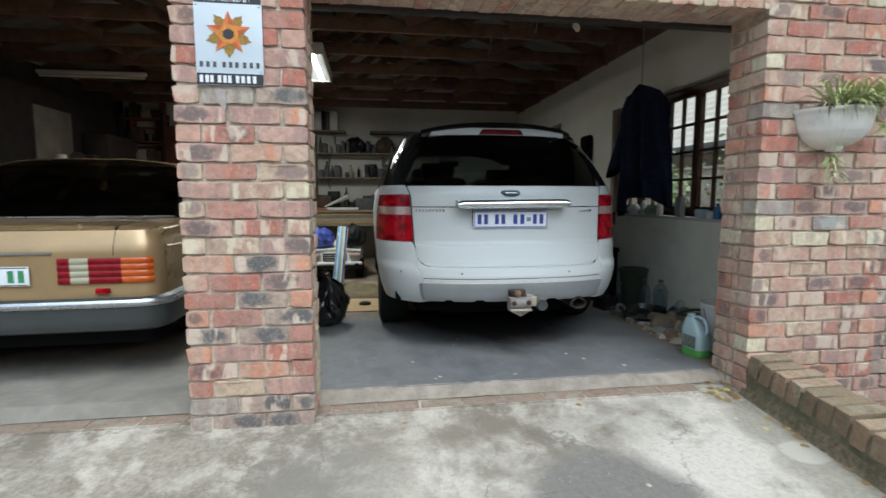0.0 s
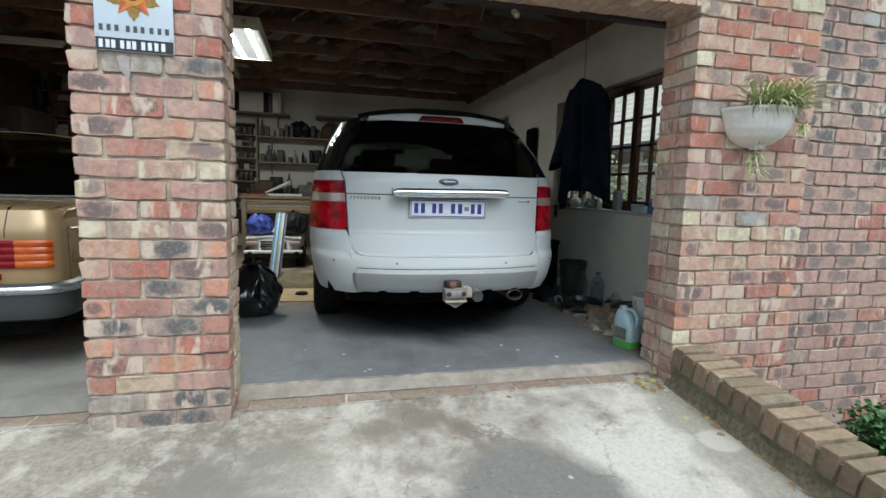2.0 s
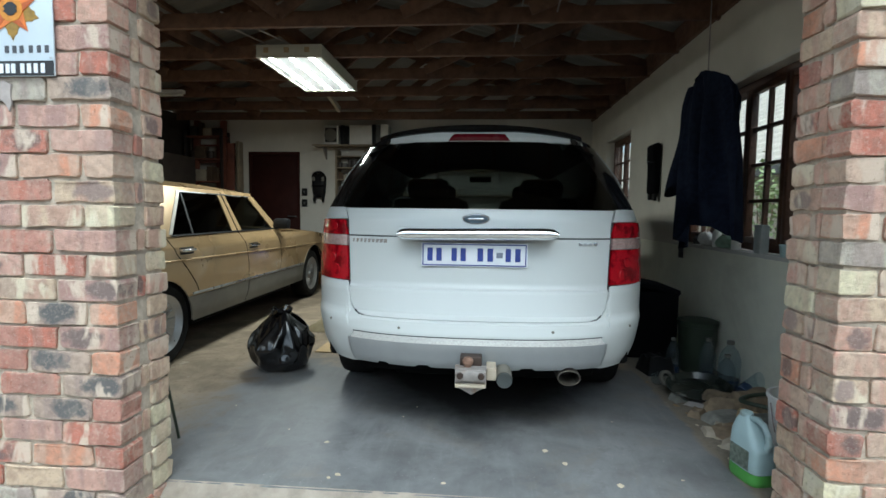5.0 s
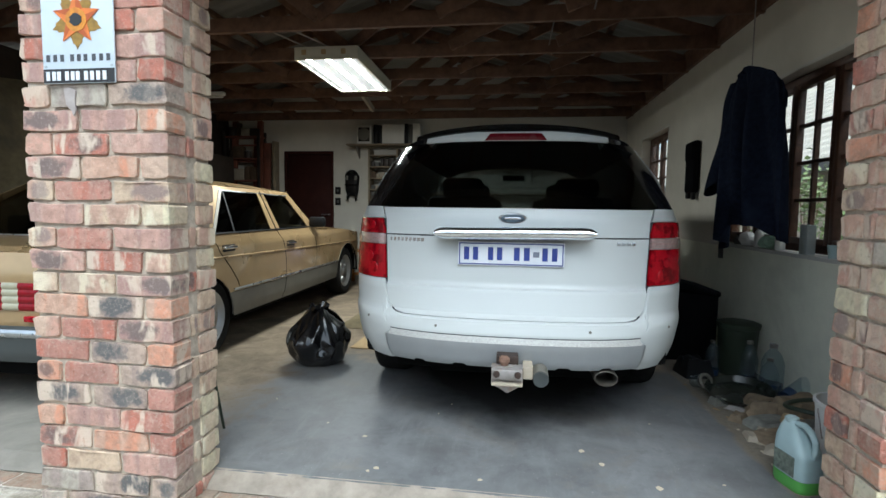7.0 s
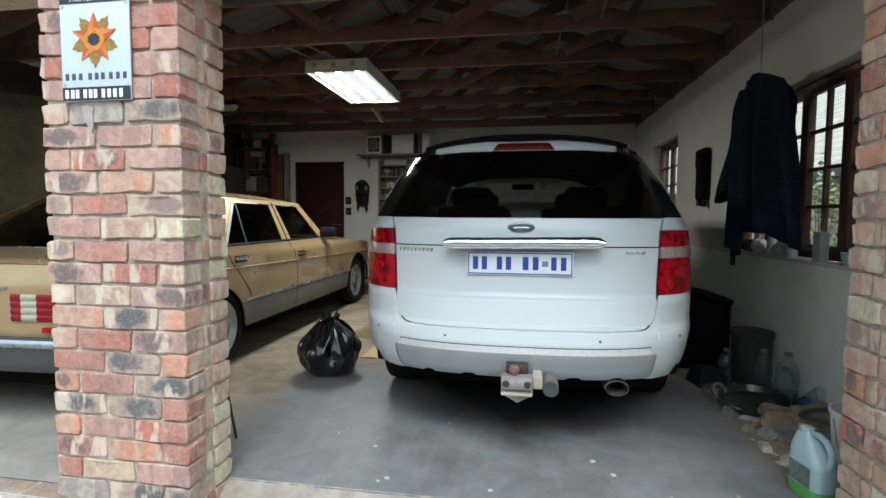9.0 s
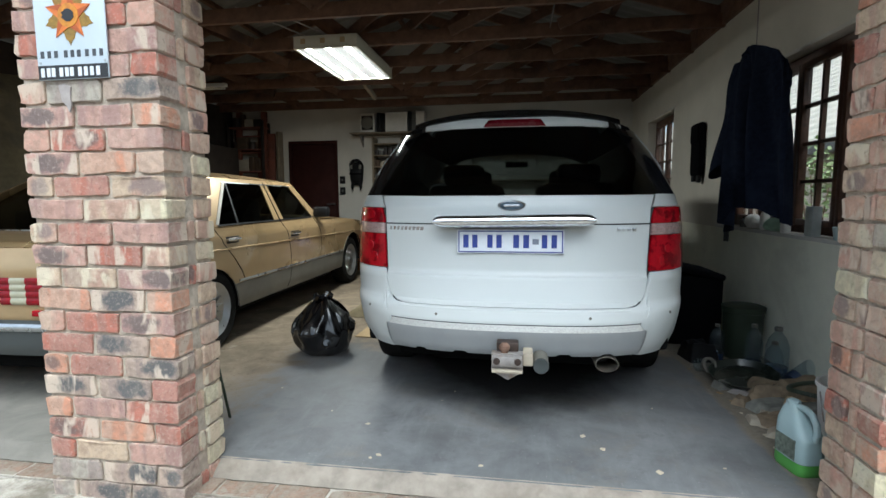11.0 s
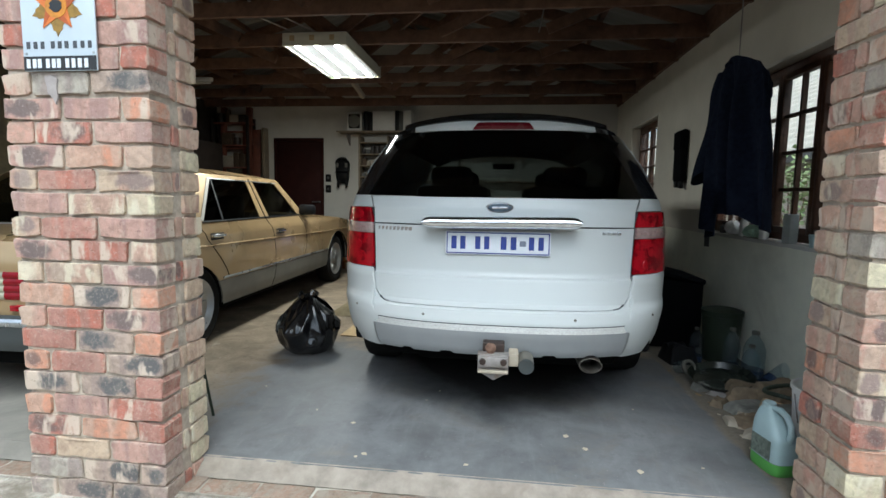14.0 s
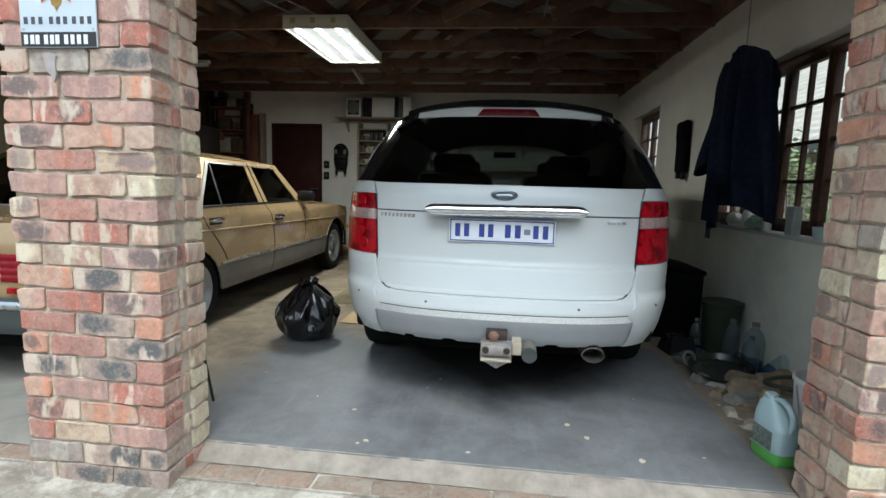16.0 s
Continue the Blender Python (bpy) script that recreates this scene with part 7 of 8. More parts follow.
part("cloth", skin(coat_point, 90, 40, 0.012, (2.9, 0, 1.4)), navy_cloth, coat, "", 60)
part("sleeve", skin(lambda u, v: ((0.055 + 0.012 * math.sin(9 * v)) * math.cos(2 * math.pi * u) - 0.03, 0.09 + 0.30 * v ** 1.05 + (0.05 + 0.085 * v) * math.sin(2 * math.pi * u) + 0.008 * math.sin(13 * v), 1.955 - (0.675 + 0.05 * math.sin(2 * math.pi * u)) * v), 28, 24), navy_cloth, coat, "", 60)
part("collar", skin(lambda u, v: (-0.06 + 0.05 * v - 0.03 * math.sin(math.pi * u), 0.035 - 0.12 * u, 1.965 + 0.050 * v + 0.02 * math.sin(u * math.pi)), 14, 4, 0.008, (2.8, 0, 2.0)), navy_cloth, coat, "", 60)
part("hanger", rod(rod(bmesh.new(), (0, -0.09, 1.91), (0, -0.02, 2.0), 0.008, 8), (0, -0.02, 2.0), (0, 0.05, 1.91), 0.008, 8), timber, coat)
part("hook", rod(bmesh.new(), (0, 0.0, 2.02), (0, 0.0, 2.15), 0.0035, 8), grey_metal, coat)
tagged(part("hanging_wire", rod(bmesh.new(), (2.705, 1.85, 2.14), (2.705, 1.85, roof_z(2.705) + 0.08), 0.004, 8), grey_metal), "thin wire from the trusses holding the coat hanger", "wire")

pack = thing("wall_bag", "long black slim bag hanging on the side wall", "bag", Matrix.Translation((RIGHT - 0.005, 3.38, 1.24)))
part("body", boxes((-0.065, 0.0, -0.115, 0.115, 0.05, 0.54), bevel=0.03), matte_black, pack)
part("flap", boxes((-0.072, -0.060, -0.095, 0.095, 0.36, 0.52), bevel=0.004), matte_black, pack)
part("fringe", boxes((-0.05, -0.02, -0.10, -0.03, -0.01, 0.06), bevel=0.008), black_plastic, pack)
part("fringe", boxes((-0.05, -0.02, 0.03, 0.10, 0.0, 0.06), bevel=0.008), black_plastic, pack)

# ledge clutter
LEDGE = 0.866
tagged(part("upright_box", boxes((2.935, 2.985, 1.55, 1.63, LEDGE, LEDGE + 0.175), bevel=0.004), surface("frosted_box", (0.45, 0.48, 0.46), 0.4, var=0.1, bump=0.0)), "pale upright carton on the window ledge", "carton")
tub = thing("plastic_tub", "clear plastic tub with bits on the window ledge", "tub", Matrix.Translation((2.965, 1.30, LEDGE)))
part("wall", lathe([(0.045, 0.0), (0.055, 0.07), (0.058, 0.07), (0.048, 0.0), (0.045, 0.0)], 20), jug_plastic, tub)
part("filling", lathe([(0.0, 0.004), (0.045, 0.004), (0.049, 0.04), (0.0, 0.045)], 16), brown_stuff, tub)
sack("green_cloth", "pale green crumpled cloth on the window ledge", Matrix.Translation((2.955, 2.02, LEDGE)), 0.05, 0.11, 0.085, surface("pale_green_cloth", (0.35, 0.50, 0.36), 0.9, var=0.15, bump=0.4, bump_scale=30), False, 6.0)
sack("white_rag", "crumpled white plastic rag on the window ledge", Matrix.Translation((2.955, 2.33, LEDGE)), 0.05, 0.09, 0.10, paper_white, False, 7.0)
for y, h, mt, w in ((2.18, 0.16, paper_white, "white bottle"), (1.90, 0.13, paper_white, "white jar"), (1.12, 0.12, teal_stuff, "blue tin"), (2.5, 0.08, grey_stuff, "grey jar"), (1.20, 0.07, paper_white, "white jar")):
    bottle(2.965, y, LEDGE, 0.03, h, mt, w + " standing on the window ledge")
tagged(part("loose_rag", skin(lambda u, v: (RIGHT - 0.012 - 0.02 * math.sin(math.pi * u), 2.66 + 0.07 * u, 0.74 + 0.14 * v), 8, 8, 0.008, (3, 2.7, 0.8)), grey_stuff), "small grey rag hanging from the ledge", "rag")

# floor clutter by the side wall
jug = thing("fluid_jug", "pale plastic jug with bright green coolant on the floor", "jug", Matrix.Translation((2.388, 0.50, 0.0)) @ pose(0, 0, 0, 0, 0, 12))


def jug_point(u, v, z0, z1):
    a = 2 * math.pi * u
    z = z0 + (z1 - z0) * v
    k = float(np.interp(z, (0, 0.012, 0.15, 0.19, 0.235, 0.25, 0.262), (0.93, 1.0, 1.0, 0.84, 0.52, 0.34, 0.32)))
    x = 0.058 * math.copysign(abs(math.cos(a)) ** 0.5, math.cos(a)) * k
    y = 0.082 * math.copysign(abs(math.sin(a)) ** 0.5, math.sin(a)) * k + 0.040 * max(0, (z - 0.15) / 0.10)
    return (x, y, z)


part("liquid", skin(lambda u, v: jug_point(u, v, 0.0, 0.052), 40, 6), green_liquid, jug, "bright green liquid")
part("body", skin(lambda u, v: jug_point(u, v, 0.053, 0.262), 40, 20), jug_plastic, jug)
bm = bmesh.new()
loop = [(0, -0.070, 0.145), (0, -0.082, 0.180), (0, -0.078, 0.215), (0, -0.055, 0.245), (0, -0.020, 0.258), (0, 0.02, 0.250)]
for p0, p1 in zip(loop, loop[1:]):
    rod(bm, p0, p1, 0.0125, 12)
    bmesh.ops.create_uvsphere(bm, u_segments=10, v_segments=6, radius=0.0125, matrix=Matrix.Translation(p1))
part("handle", bm, jug_plastic, jug)
part("neck_ring", lathe([(0.021, 0.250), (0.024, 0.254), (0.024, 0.268), (0.018, 0.272), (0.0, 0.272)], 20, Matrix.Translation((0, 0.043, 0))), jug_plastic, jug)
part("sticker", boxes((-0.0605, -0.0585, -0.05, 0.055, 0.060, 0.140)), surface("jug_sticker", (0.14, 0.16, 0.13), 0.6, var=0.5, scale=60, bump=0.0), jug, "dark printed sticker")
pail = thing("bucket", "white plastic bucket behind the jug", "bucket", Matrix.Translation((2.635, 0.60, 0)))
part("pail", lathe([(0.0, 0.006), (0.10, 0.006), (0.10, 0.0), (0.105, 0.0), (0.125, 0.30), (0.132, 0.305), (0.132, 0.32), (0.122, 0.32), (0.10, 0.02), (0.0, 0.02)], 28), paper_white, pail)
part("bail", rod(bmesh.new(), (-0.13, 0, 0.29), (-0.135, -0.05, 0.18), 0.003, 6), grey_metal, pail)
bin_ = thing("garden_bin", "dark green plastic bin against the side wall", "bin", Matrix.Translation((2.775, 1.98, 0)))
part("tub", lathe([(0.0, 0.0), (0.105, 0.0), (0.112, 0.02), (0.125, 0.32), (0.132, 0.325), (0.132, 0.345), (0.12, 0.345), (0.105, 0.03), (0.0, 0.03)], 28), bin_green, bin_)
part("lid", lathe([(0.135, 0.343), (0.135, 0.357), (0.11, 0.366), (0.0, 0.368)], 28), bin_green, bin_)
crate = thing("black_crate", "large black plastic crate standing against the side wall", "crate", Matrix.Translation((2.53, 2.45, 0)))
part("box", boxes((-0.20, 0.21, -0.24, 0.26, 0.0, 0.52), bevel=0.03), matte_black, crate)
lid = part("lid", boxes((-0.215, 0.225, -0.25, 0.27, -0.03, 0.015), bevel=0.02), matte_black, crate, "tilted black lid")
lid.matrix_basis = Matrix.Translation((0.0, 0.0, 0.560)) @ pose(0, 0, 0, 0, 12, 0)
for x, y, r, h, tilt in ((2.73, 1.70, 0.05, 0.30, 0), (2.82, 1.60, 0.062, 0.31, 0), (2.80, 1.40, 0.045, 0.25, 62), (2.58, 1.88, 0.045, 0.25, 0), (2.77, 1.53, 0.05, 0.24, 0)):
    b = thing("water_bottle", "clear plastic bottle with blue tint on the floor", "bottle", Matrix.Translation((x, y, r if tilt else 0.0)) @ pose(0, 0, 0, 0, tilt, 20 if tilt else 0), "bottles by the side wall")
    part("body", lathe([(0.0, 0.002), (r * 0.9, 0.0), (r, 0.015), (r, h * 0.3), (r * 0.94, h * 0.36), (r, h * 0.42), (r, h * 0.62), (r * 0.75, h * 0.78), (r * 0.32, h * 0.9), (r * 0.32, h * 0.94)], 24), bottle_clear, b)
    part("water", lathe([(0.0, 0.006), (r * 0.88, 0.006), (r * 0.94, 0.02), (r * 0.94, h * 0.22), (0.0, h * 0.22)], 24), surface("blue_tint", (0.03, 0.055, 0.12), 0.2, bump=0.0), b)
    part("cap", lathe([(r * 0.36, h * 0.93), (r * 0.36, h), (0.0, h)], 14), clad_grey if tilt == 0 else ink_blue, b)
jar = thing("white_lid_jar", "small jar with white ring lid lying on the floor", "jar", Matrix.Translation((2.38, 1.62, 0.045)) @ pose(0, 0, 0, 70, 0, 20))
part("glass", lathe([(0.0, 0.0), (0.04, 0.0), (0.042, 0.08), (0.038, 0.09)], 20), bottle_clear, jar)
part("ring", lathe([(0.045, 0.085), (0.047, 0.105), (0.032, 0.107), (0.030, 0.09)], 20), clad_grey, jar)
tray = thing("oil_tray", "shallow dark metal tray on the floor", "tray", Matrix.Translation((2.56, 1.42, 0.045)) @ pose(0, 0, 0, 6, -8, 15))
part("pan", lathe([(0.0, 0.004), (0.15, 0.004), (0.175, 0.035), (0.182, 0.035), (0.155, 0.0), (0.0, 0.0)], 32), surface("tray_enamel", (0.016, 0.020, 0.016), 0.25, var=0.2, bump=0.1), tray)
worn_carton = surface("worn_carton", (0.20, 0.148, 0.095), 0.85, var=0.35, scale=18, stain=(0.09, 0.065, 0.045), stain_scale=7, bump=0.3)
grey_board = surface("grey_board", (0.20, 0.195, 0.17), 0.8, var=0.3, scale=18, stain=(0.10, 0.095, 0.08), stain_scale=7, bump=0.3)
for x, y, l, w, h, a, mt, lb in ((2.50, 1.02, 0.20, 0.05, 0.03, 62, cream_box, "pale timber offcut"), (2.58, 0.86, 0.14, 0.10, 0.05, 12, tan_board, "torn cardboard piece"), (2.40, 0.92, 0.10, 0.05, 0.03, 80, cream_box, "pale wood chip"), (2.66, 1.02, 0.16, 0.09, 0.10, -25, tan_board, "small brown carton"), (2.52, 1.24, 0.22, 0.035, 0.03, -40, grey_metal, "short grey pipe length"), (2.42, 1.36, 0.09, 0.07, 0.05, 20, grey_board, "dark lump of rubble"), (2.46, 1.48, 0.12, 0.06, 0.04, 70, worn_carton, "dark wood block"), (2.62, 1.10, 0.36, 0.16, 0.05, 20, grey_board, "grey flat offcut"), (2.66, 1.25, 0.30, 0.2, 0.10, -15, worn_carton, "crushed brown carton"), (2.52, 0.95, 0.26, 0.14, 0.035, 35, worn_carton, "brown timber offcut"), (2.72, 0.92, 0.3, 0.2, 0.12, 5, grey_board, "dark folded sack"),
                                (2.50, 0.76, 0.2, 0.12, 0.03, -30, cream_box, "pale board offcut"), (2.76, 1.15, 0.25, 0.25, 0.16, 12, worn_carton, "dark brown carton"), (2.44, 1.15, 0.12, 0.07, 0.04, 50, worn_carton, "brown timber block"), (2.47, 1.9, 0.2, 0.2, 0.14, 10, black_plastic, "black crumpled carton")):
    ob = tagged(part("offcut", skin(lambda u, v: (l * (u - 0.5), w * (v - 0.5), h * (0.75 + 0.25 * noise.noise((u * 3 + x * 9, v * 3, 1))) * min(1, 8 * u, 8 * (1 - u), 8 * v, 8 * (1 - v)) + 0.002), 20, 14), mt, smooth=40), lb + " among clutter by the side wall", "offcut")
    ob.matrix_world = Matrix.Translation((x, y, 0.0)) @ pose(0, 0, 0, 0, 0, a)
bm = bmesh.new()
for i in range(40):
    a0, a1 = i * 0.16, (i + 1) * 0.16
    rod(bm, (2.72 + 0.13 * math.cos(a0), 0.98 + 0.11 * math.sin(a0), 0.15 + 0.01 * math.sin(a0 * 2)), (2.72 + 0.13 * math.cos(a1), 0.98 + 0.11 * math.sin(a1), 0.15 + 0.01 * math.sin(a1 * 2)), 0.011, 8)
tagged(part("hose_loop", bm, bin_green), "loop of dark green hose on the clutter", "hose")
for i in range(34):
    x, y = lumpy.uniform(2.33, 2.85), lumpy.uniform(0.45, 1.9)
    fallen(x, y, 0.002, lumpy.uniform(0.02, 0.05), (pale_scrap, dry_leaf, brown_stuff)[i % 3], ("pale scrap on the floor by the side wall", "dry leaf on the floor by the side wall", "dark chip on the floor by the side wall")[i % 3], "floor_scrap", "scrap", "scraps by the side wall")
tagged(part("bin_lid", lathe([(0.0, 0.02), (0.05, 0.018), (0.06, 0.0)], 24, Matrix.Translation((0.22, 2.36, 0.009))), black_plastic), "small black dish on the cardboard", "dish")

# ---- seen through the windows ----
yard = thing("yard_wall", "sunlit brick yard wall beyond the window", "wall", kind="structure")
yb = surface("yard_bricks", (0.50, 0.42, 0.36), 0.9, var=0.3, scale=9, stain=(0.34, 0.24, 0.19), stain_scale=3, bump=0.4, bump_scale=40)
part("masonry", boxes((6.4, 6.6, 0.4, 16.0, -0.1, 1.55)), yb, yard)
part("coping", boxes((6.36, 6.64, 0.4, 16.0, 1.55, 1.60), bevel=0.006), mortar, yard)
porch = thing("porch_roof", "pale corrugated porch roof beyond the window", "porch", kind="structure")
part("sheeting", skin(lambda u, v: (6.9 + 7.0 * u - 0.007 * math.sin(2 * math.pi * u * 9.6 / 0.24), -2.0 + 32 * v, 2.05 + 6.6 * u + 0.007 * math.sin(2 * math.pi * u * 9.6 / 0.24)), 480, 3), surface("porch_sheet", (0.62, 0.555, 0.455), 0.7, var=0.08, scale=3, stain=(0.50, 0.45, 0.37), bump=0.0), porch)
part("fascia", boxes((6.80, 6.90, -2.0, 30.0, 1.90, 2.10), bevel=0.004), surface("fascia_grey", (0.09, 0.085, 0.08), 0.6, bump=0.1), porch)
part("house_wall", boxes((8.2, 8.4, -2.0, 30.0, -0.08, 2.6)), surface("house_beige", (0.54, 0.48, 0.41), 0.9, var=0.2, scale=2, stain=(0.36, 0.31, 0.25), bump=0.2), porch, "beige house wall under the porch")
for y in (4.0, 7.0, 10.0):
    part("post", boxes((6.91, 6.99, y - 0.04, y + 0.04, -0.08, 2.06), bevel=0.004), paper_white, porch)
for bx, by, bz in ((5.9, 3.0, 1.1), (6.0, 4.4, 1.4), (5.8, 5.8, 1.0), (6.0, 7.2, 1.5), (5.9, 8.8, 1.2), (5.9, 10.6, 1.3)):
    bush = thing("yard_bush", "bright green leafy bush against the yard wall", "bush", Matrix.Translation((bx, by, -0.08)), "bushes beyond the window")
    bm = bmesh.new()
    for i in range(420):
        d = Vector((leafy.gauss(0, 0.20), leafy.gauss(0, 0.34), bz + leafy.gauss(0, 0.30)))
        m = Matrix.Translation(d) @ pose(0, 0, 0, leafy.uniform(-60, 60), leafy.uniform(-60, 60), leafy.uniform(0, 360))
        l, w = leafy.uniform(0.06, 0.13), leafy.uniform(0.02, 0.045)
        vs = [bm.verts.new(m @ Vector(c)) for c in ((0, 0, 0), (w, l * 0.45, 0.01), (0, l, 0), (-w, l * 0.45, 0.01))]
        bm.faces.new(vs)
    tagged(part("crown", bm, surface("bush_leaf", (0.19, 0.25, 0.10), 0.5, var=0.4, scale=6, stain=(0.33, 0.37, 0.18), bump=0.0), bush, "", 80), kind="stuff")
    bm = bmesh.new()
    for i in range(7):
        rod(bm, (0, 0, 0), (leafy.gauss(0, 0.15), leafy.gauss(0, 0.2), bz), 0.015, 6, 0.006)
    part("trunk", bm, timber, bush)


# ---- brickwork: every brick a piece of its own, sharing meshes ----
FULL, HALF, DEEP, HIGH = 0.2205, 0.1045, 0.104, 0.0742
pool = {}
dice = random.Random(7)


def worn_block(bm, l, d, h):
    """A block with an uneven, chipped outline to its face and a soft arris; its back lies in the mortar."""
    j = dice.uniform
    cut, n = min(0.006, l * 0.15), (2 if l > 0.15 else 1)
    low = [(cut, 0.0)] + [(l * (k + 1) / (n + 1) + j(-0.012, 0.012), 0.0) for k in range(n)] + [(l - cut, 0.0)]
    high = [(x + j(-0.008, 0.008), h) for x, _ in reversed(low)]
    ring = low + [(l, h * 0.11), (l, h * 0.89)] + high + [(0.0, h * 0.89), (0.0, h * 0.11)]
    ring = [(x + j(-0.0035, 0.0035), z + j(-0.0042, 0.0042)) for x, z in ring]
    mid = (l / 2, h / 2)
    face = [bm.verts.new((mid[0] + (x - mid[0]) * (1 - 0.008 / l), j(-0.003, 0.003), mid[1] + (z - mid[1]) * 0.93)) for x, z in ring]
    rim = [bm.verts.new((x, 0.0045 + j(-0.002, 0.003), z)) for x, z in ring]
    back = [bm.verts.new((x, d, z)) for x, z in ring]
    bm.faces.new(face)
    bm.faces.new(list(reversed(back)))
    for a, b in ((face, rim), (rim, back)):
        for i in range(len(ring)):
            k = (i + 1) % len(ring)
            bm.faces.new((a[k], a[i], b[i], b[k]))


def brick_mesh(l, d, h, kind):
    key = (round(l, 3), round(d, 3), round(h, 3), kind, dice.randrange(4))
    if key not in pool:
        bm = bmesh.new()
        if (d, h) == (DEEP, HIGH):
            worn_block(bm, l, d, h)
        else:
            box(bm, 0, l, 0, d, 0, h)
            for v in bm.verts:
                v.co += Vector((dice.uniform(-1, 1) * 0.004, dice.uniform(-1, 1) * 0.003, dice.uniform(-1, 1) * 0.0035))
            bmesh.ops.bevel(bm, geom=list(bm.edges), offset=0.0045, segments=1, affect="EDGES")
        for v in bm.verts:
            v.co += Vector((dice.uniform(-1, 1), dice.uniform(-1, 1), dice.uniform(-1, 1))) * 0.0024
        me = bpy.data.meshes.new("brick")
        bm.to_mesh(me)
        bm.free()
        for q in me.polygons:
            q.use_smooth = True
        # normals weighed by face size over the face and its arris; ends and beds stay flat
        ns = [Vector() for _ in me.vertices]
        soft = [q.center.y < 0.008 or (d, h) != (DEEP, HIGH) for q in me.polygons]
        for q, ok in zip(me.polygons, soft):
            for i in q.vertices:
                ns[i] += q.normal * q.area * ok
        me.normals_split_custom_set([tuple(ns[i].normalized() if ok else q.normal) for q, ok in zip(me.polygons, soft) for i in q.vertices])
        me.materials.append(BRICK[kind])
        pool[key] = me
    return pool[key]


def lay(parent, m, l, d, h, kind, rough=1.0):
    ob = new("brick", brick_mesh(l, d, h, kind))
    ob.parent = parent
    j = dice.uniform
    ob.matrix_basis = m @ pose(0, j(-0.003, 0.003) * rough, j(-0.0015, 0.0015), j(-0.6, 0.6) * rough, j(-0.6, 0.6) * rough, j(-0.5, 0.5) * rough)
    return ob


def row(parent, face, z, lengths, kinds, start_u=0.0, gap=JOINT):
    """Bricks along a face: face is a matrix with x along the wall and y into it."""
    u = start_u
    for l, k in zip(lengths, kinds):
        lay(parent, face @ Matrix.Translation((u, 0, z)), l, DEEP, HIGH, k)
        u += l + gap


def core(name, rows, label, joint=mortar):
    ob = part(name, boxes(*rows), joint)
    return tagged(ob, label, "wall", kind="structure")


FRONT = pose(0, 0, 0)
mixed = "rrookkkkpppdbbbbbyg"
dark_mix = "vvvvvvvvvvpppdrv"
high_mix = "vvvvgddddppv"

# pier between the bays; rows from the ground up
pier = core("wall_pier_1", [(-0.562, -0.013, 0.013, 0.257, -0.12, 2.02)], "red and brown clinker brick pier between the garage bays")
PIER_ROWS = ["gdd", "rbp", "ror", "opr", "ddr", "ord", "rdo", "krp", "odo", "bbp", "prb", "brp", "pby", "brb", "pok", "krp", "ppo", "kgd", "ppr", "rkp", "prk", "kpr", "pkr", "rrp"]
for k in range(-1, 24):
    z = COURSE * k + 0.006
    lens = (HALF, FULL, FULL) if k % 2 else (FULL, FULL, HALF)
    kinds = PIER_ROWS[max(k, 0)]
    row(pier, FRONT @ Matrix.Translation((-0.575, 0, 0)), z, lens, kinds)
    side = pose(0, 0, 0, 0, 0, 90)
    # Paler kinds picked so this side face looks better lit.
    row(pier, side @ Matrix.Translation((0.164, 0.0, 0)), z, (HALF,), dice.choice("kbokybkby"))
    if k % 2:
        lay(pier, side @ Matrix.Translation((0.117, 0.002, z)), 0.036, DEEP, HIGH, dice.choice("kbrb"))
    inner = pose(-0.575, 0.27, 0, 0, 0, -90)
    row(pier, inner, z, (HALF,), dice.choice("rkpbrokpd"))

# pier beside the planter, with the flower bowl
pier2 = core("wall_pier_2", [(2.354, 3.14, 0.013, 0.275, -0.6, 2.9)], "red and brown clinker brick pier with a hanging plant bowl")
# Plum and burnt kinds shifted paler, so this pier looks more brightly lit.
RIGHT_ROWS = {2: "ykpk", 3: "obro", 4: "rkkp", 5: "pkro", 6: "bkpr", 7: "kbko", 8: "kkkb", 9: "byby", 10: "ykgr", 11: "gkpo", 12: "orkk", 13: "pkbk", 14: "krkk", 15: "rbrp", 16: "rkkk", 17: "gbkk", 18: "okkk", 19: "bkrk", 20: "yrkp", 21: "kkrr", 22: "krko", 23: "brrk"}
for k in range(-6, 28):
    z = COURSE * k + 0.006
    lens = (FULL, FULL, FULL, HALF) if k % 2 else (HALF, FULL, FULL, FULL)
    kinds = RIGHT_ROWS.get(k) or "".join(dice.choice(mixed) for _ in range(4))
    row(pier2, FRONT @ Matrix.Translation((2.341, 0, 0)), z, lens, kinds)
    if z < 2.0:
        reveal = pose(2.341, 0.275, 0, 0, 0, -90)
        # Pale kinds brighten the reveal in place of light.
        if k % 2:
            row(pier2, reveal, z, (0.158,), dice.choice("bkkbyyob"))
        else:
            row(pier2, reveal, z, (HALF, 0.04), dice.choice("bkrbybob") + "k")

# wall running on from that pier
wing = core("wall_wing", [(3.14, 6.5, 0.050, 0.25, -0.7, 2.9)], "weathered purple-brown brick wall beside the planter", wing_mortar)
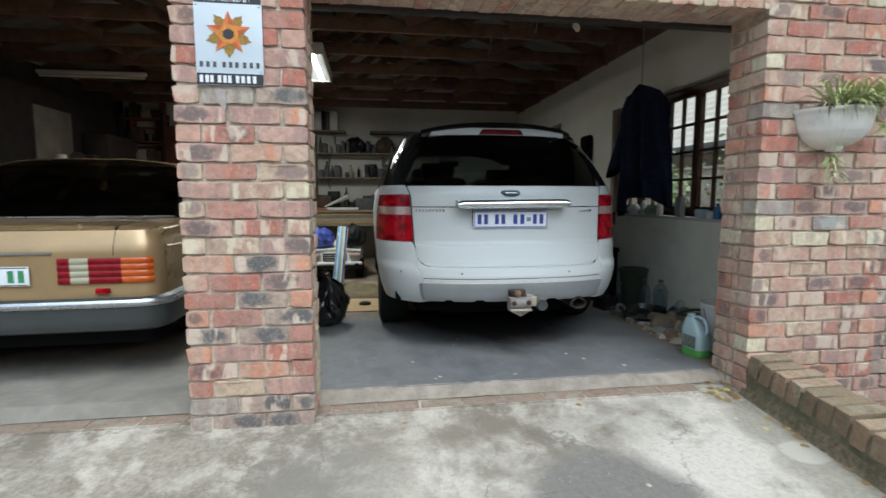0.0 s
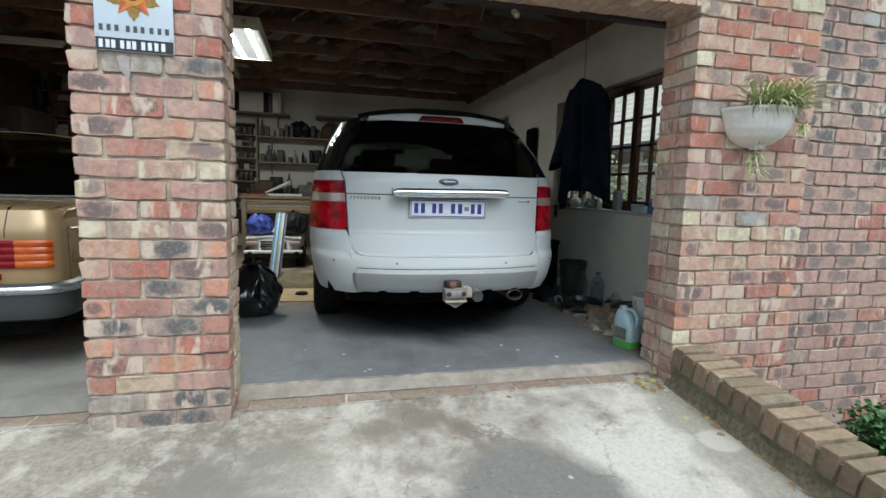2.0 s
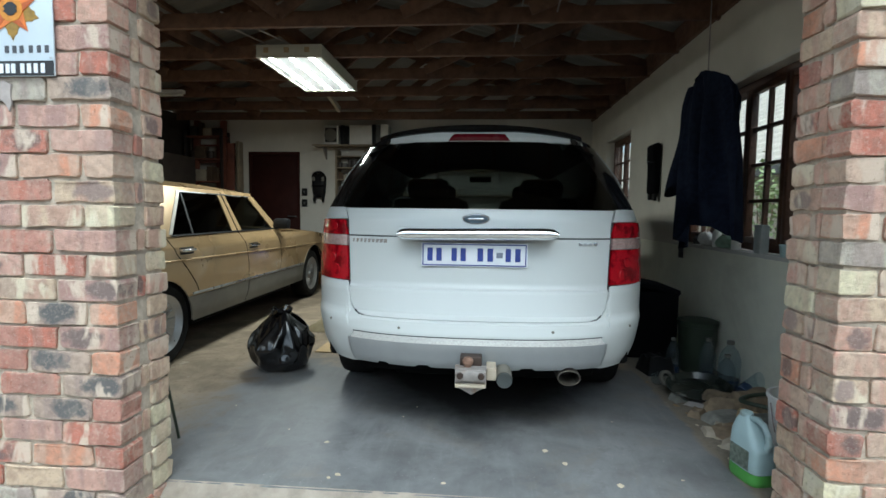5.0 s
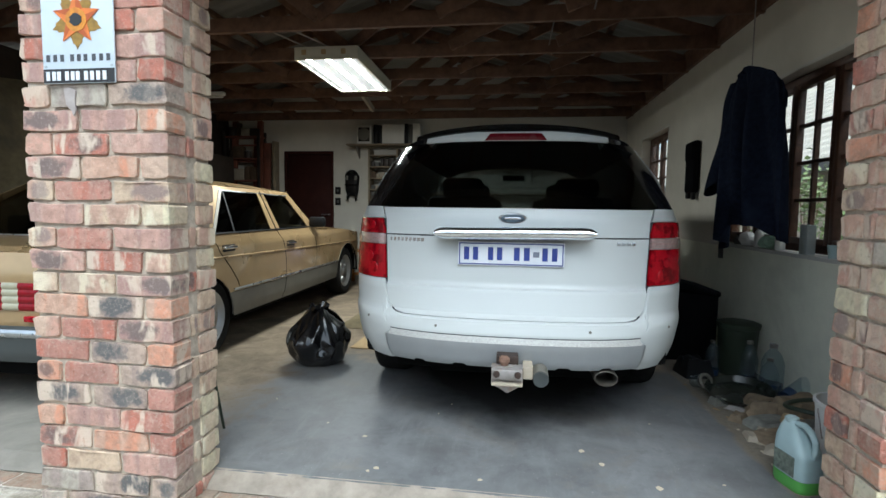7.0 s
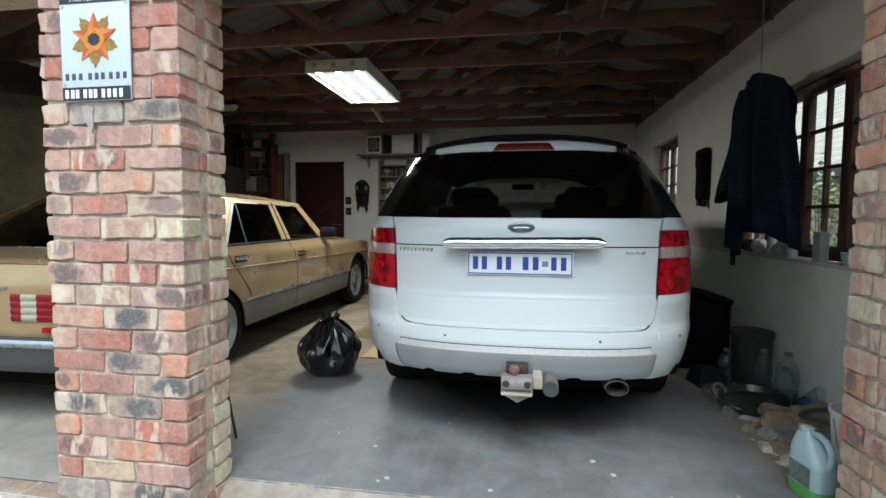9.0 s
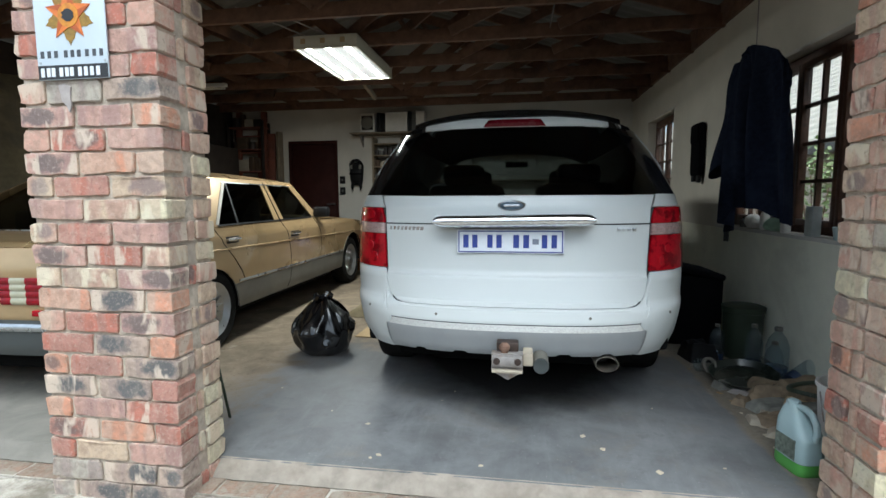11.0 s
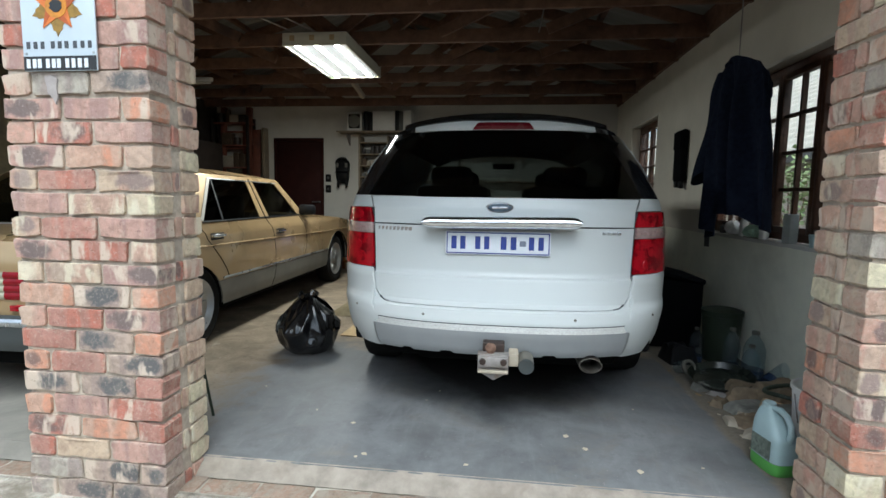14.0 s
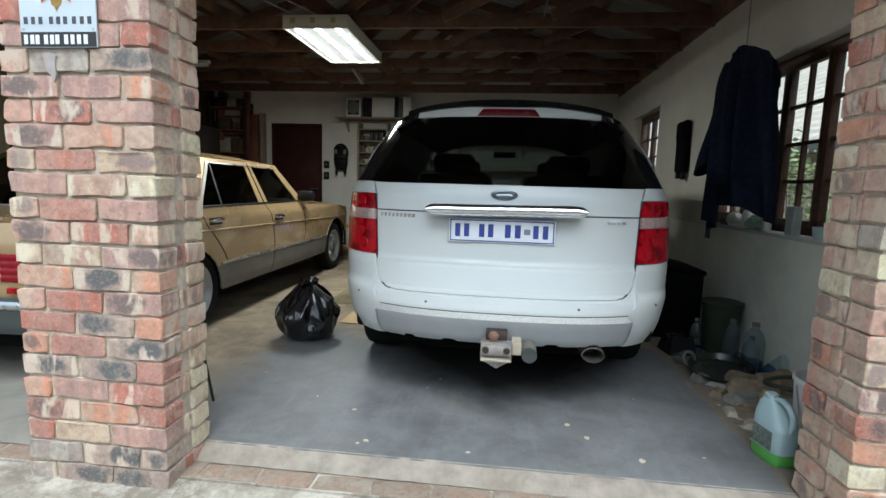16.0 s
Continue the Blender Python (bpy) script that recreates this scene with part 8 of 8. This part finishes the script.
for k in range(-7, 28):
    z = COURSE * k - 0.004
    if k % 2:
        lay(wing, FRONT @ Matrix.Translation((3.157, 0.04, z)), HALF, DEEP, HIGH, dice.choice(high_mix if k > 13 else dark_mix))
        u = 3.157 + HALF + JOINT
    else:
        u = 3.157
    for i in range(7):
        lay(wing, FRONT @ Matrix.Translation((u, 0.04, z)), FULL, DEEP, HIGH, dice.choice(high_mix if k > 13 else dark_mix))
        u += FULL + JOINT

# lintel over the bay: soldier course with brick soffit
lintel = core("wall_lintel", [(-2.95, 2.353, 0.012, 0.275, 2.012, 3.9)], "brick soldier course over the garage opening")
n = int(2.33 / 0.0852)
for i in range(n + 1):
    x = 0.006 + i * 0.0853
    m = Matrix.Translation((x + HIGH, 0.0, 2.004)) @ pose(0, 0, 0, 0, -90, 0)
    lay(lintel, m, FULL, DEEP, HIGH, dice.choice("bbookkryby"))
    lay(lintel, Matrix.Translation((x, 0.116, 2.006)), HIGH, 0.155, DEEP, dice.choice("ppkdbr"))
for k in range(3):
    z = 2.24 + COURSE * k
    u = -0.06 - (0.117 if k % 2 else 0)
    for i in range(11):
        lay(lintel, Matrix.Translation((u, 0, z)), FULL, DEEP, HIGH, dice.choice(mixed))
        u += FULL + JOINT
core("wall_front_left", [(-3.82, -2.95, 0.0, 0.275, -0.2, 3.9)], "brick wall end beside the far bay")
core("wall_front_right", [(2.353, RIGHT + 0.2, 0.03, 0.27, 2.9, 3.9)], "brick gable over the pier")

# brick band in the ground along the opening
band = tagged(part("pavement_band", boxes((-2.9, 2.34, 0.064, 0.172, -0.2, -0.056)), drive_mat), "worn flush brick band at the edge of the driveway", "brick edging", kind="structure")
u = -2.9
while u < 2.1:
    lay(band, Matrix.Translation((u, 0.068, -0.133)), FULL, 0.1, 0.080, "w", 0.4)
    u += FULL + 0.008

# planter edge: bricks on edge falling with the drive
edge = thing("kerb", "mossy brick-on-edge planter kerb beside the driveway", "kerb", kind="structure")


def kerb_top(y):
    return 0.160 + 0.142 * y


part("kerb_base", skin(lambda u, v: [(2.343, -1.9 * u, ground_z(-1.9 * u) - 0.05), (2.350, -1.9 * u, kerb_top(-1.9 * u) - 0.020), (2.545, -1.9 * u, kerb_top(-1.9 * u) - 0.016), (2.555, -1.9 * u, -0.6)][round(v * 3)], 20, 3),
     surface("mossy_mortar", (0.17, 0.15, 0.10), 0.95, var=0.3, scale=25, stain=(0.10, 0.10, 0.055), stain_scale=6, bump=0.6, bump_scale=90, depth=0.006), edge)
part("kerb_fillet", skin(lambda u, v: (2.312 + 0.034 * v + 0.004 * noise.noise((u * 12, v * 2, 3)), 0.02 - 1.9 * u, ground_z(0.02 - 1.9 * u) - 0.004 + (0.070 + 0.02 * noise.noise((u * 9, 0, 7))) * v ** 1.6), 60, 6),
     surface("mossy_cement", (0.16, 0.13, 0.085), 0.95, var=0.45, scale=45, stain=(0.085, 0.08, 0.04), stain_scale=9, bump=0.6, bump_scale=70, depth=0.006), edge, "mossy cement smeared along the foot")
for i in range(22):
    y = -0.004 - i * 0.0865
    m = Matrix.Translation((2.341 + dice.uniform(-0.007, 0.005), y - 0.071, kerb_top(y) - 0.115 + dice.uniform(-0.006, 0.004))) @ pose(0, 0, 0, 8.1 + dice.uniform(-1.5, 1.5), 0, dice.uniform(-1.5, 1.5))
    lay(edge, m, FULL * dice.choice((0.93, 1.0, 1.06)), 0.0715, 0.115, dice.choice("mmnmn"), 1.2)
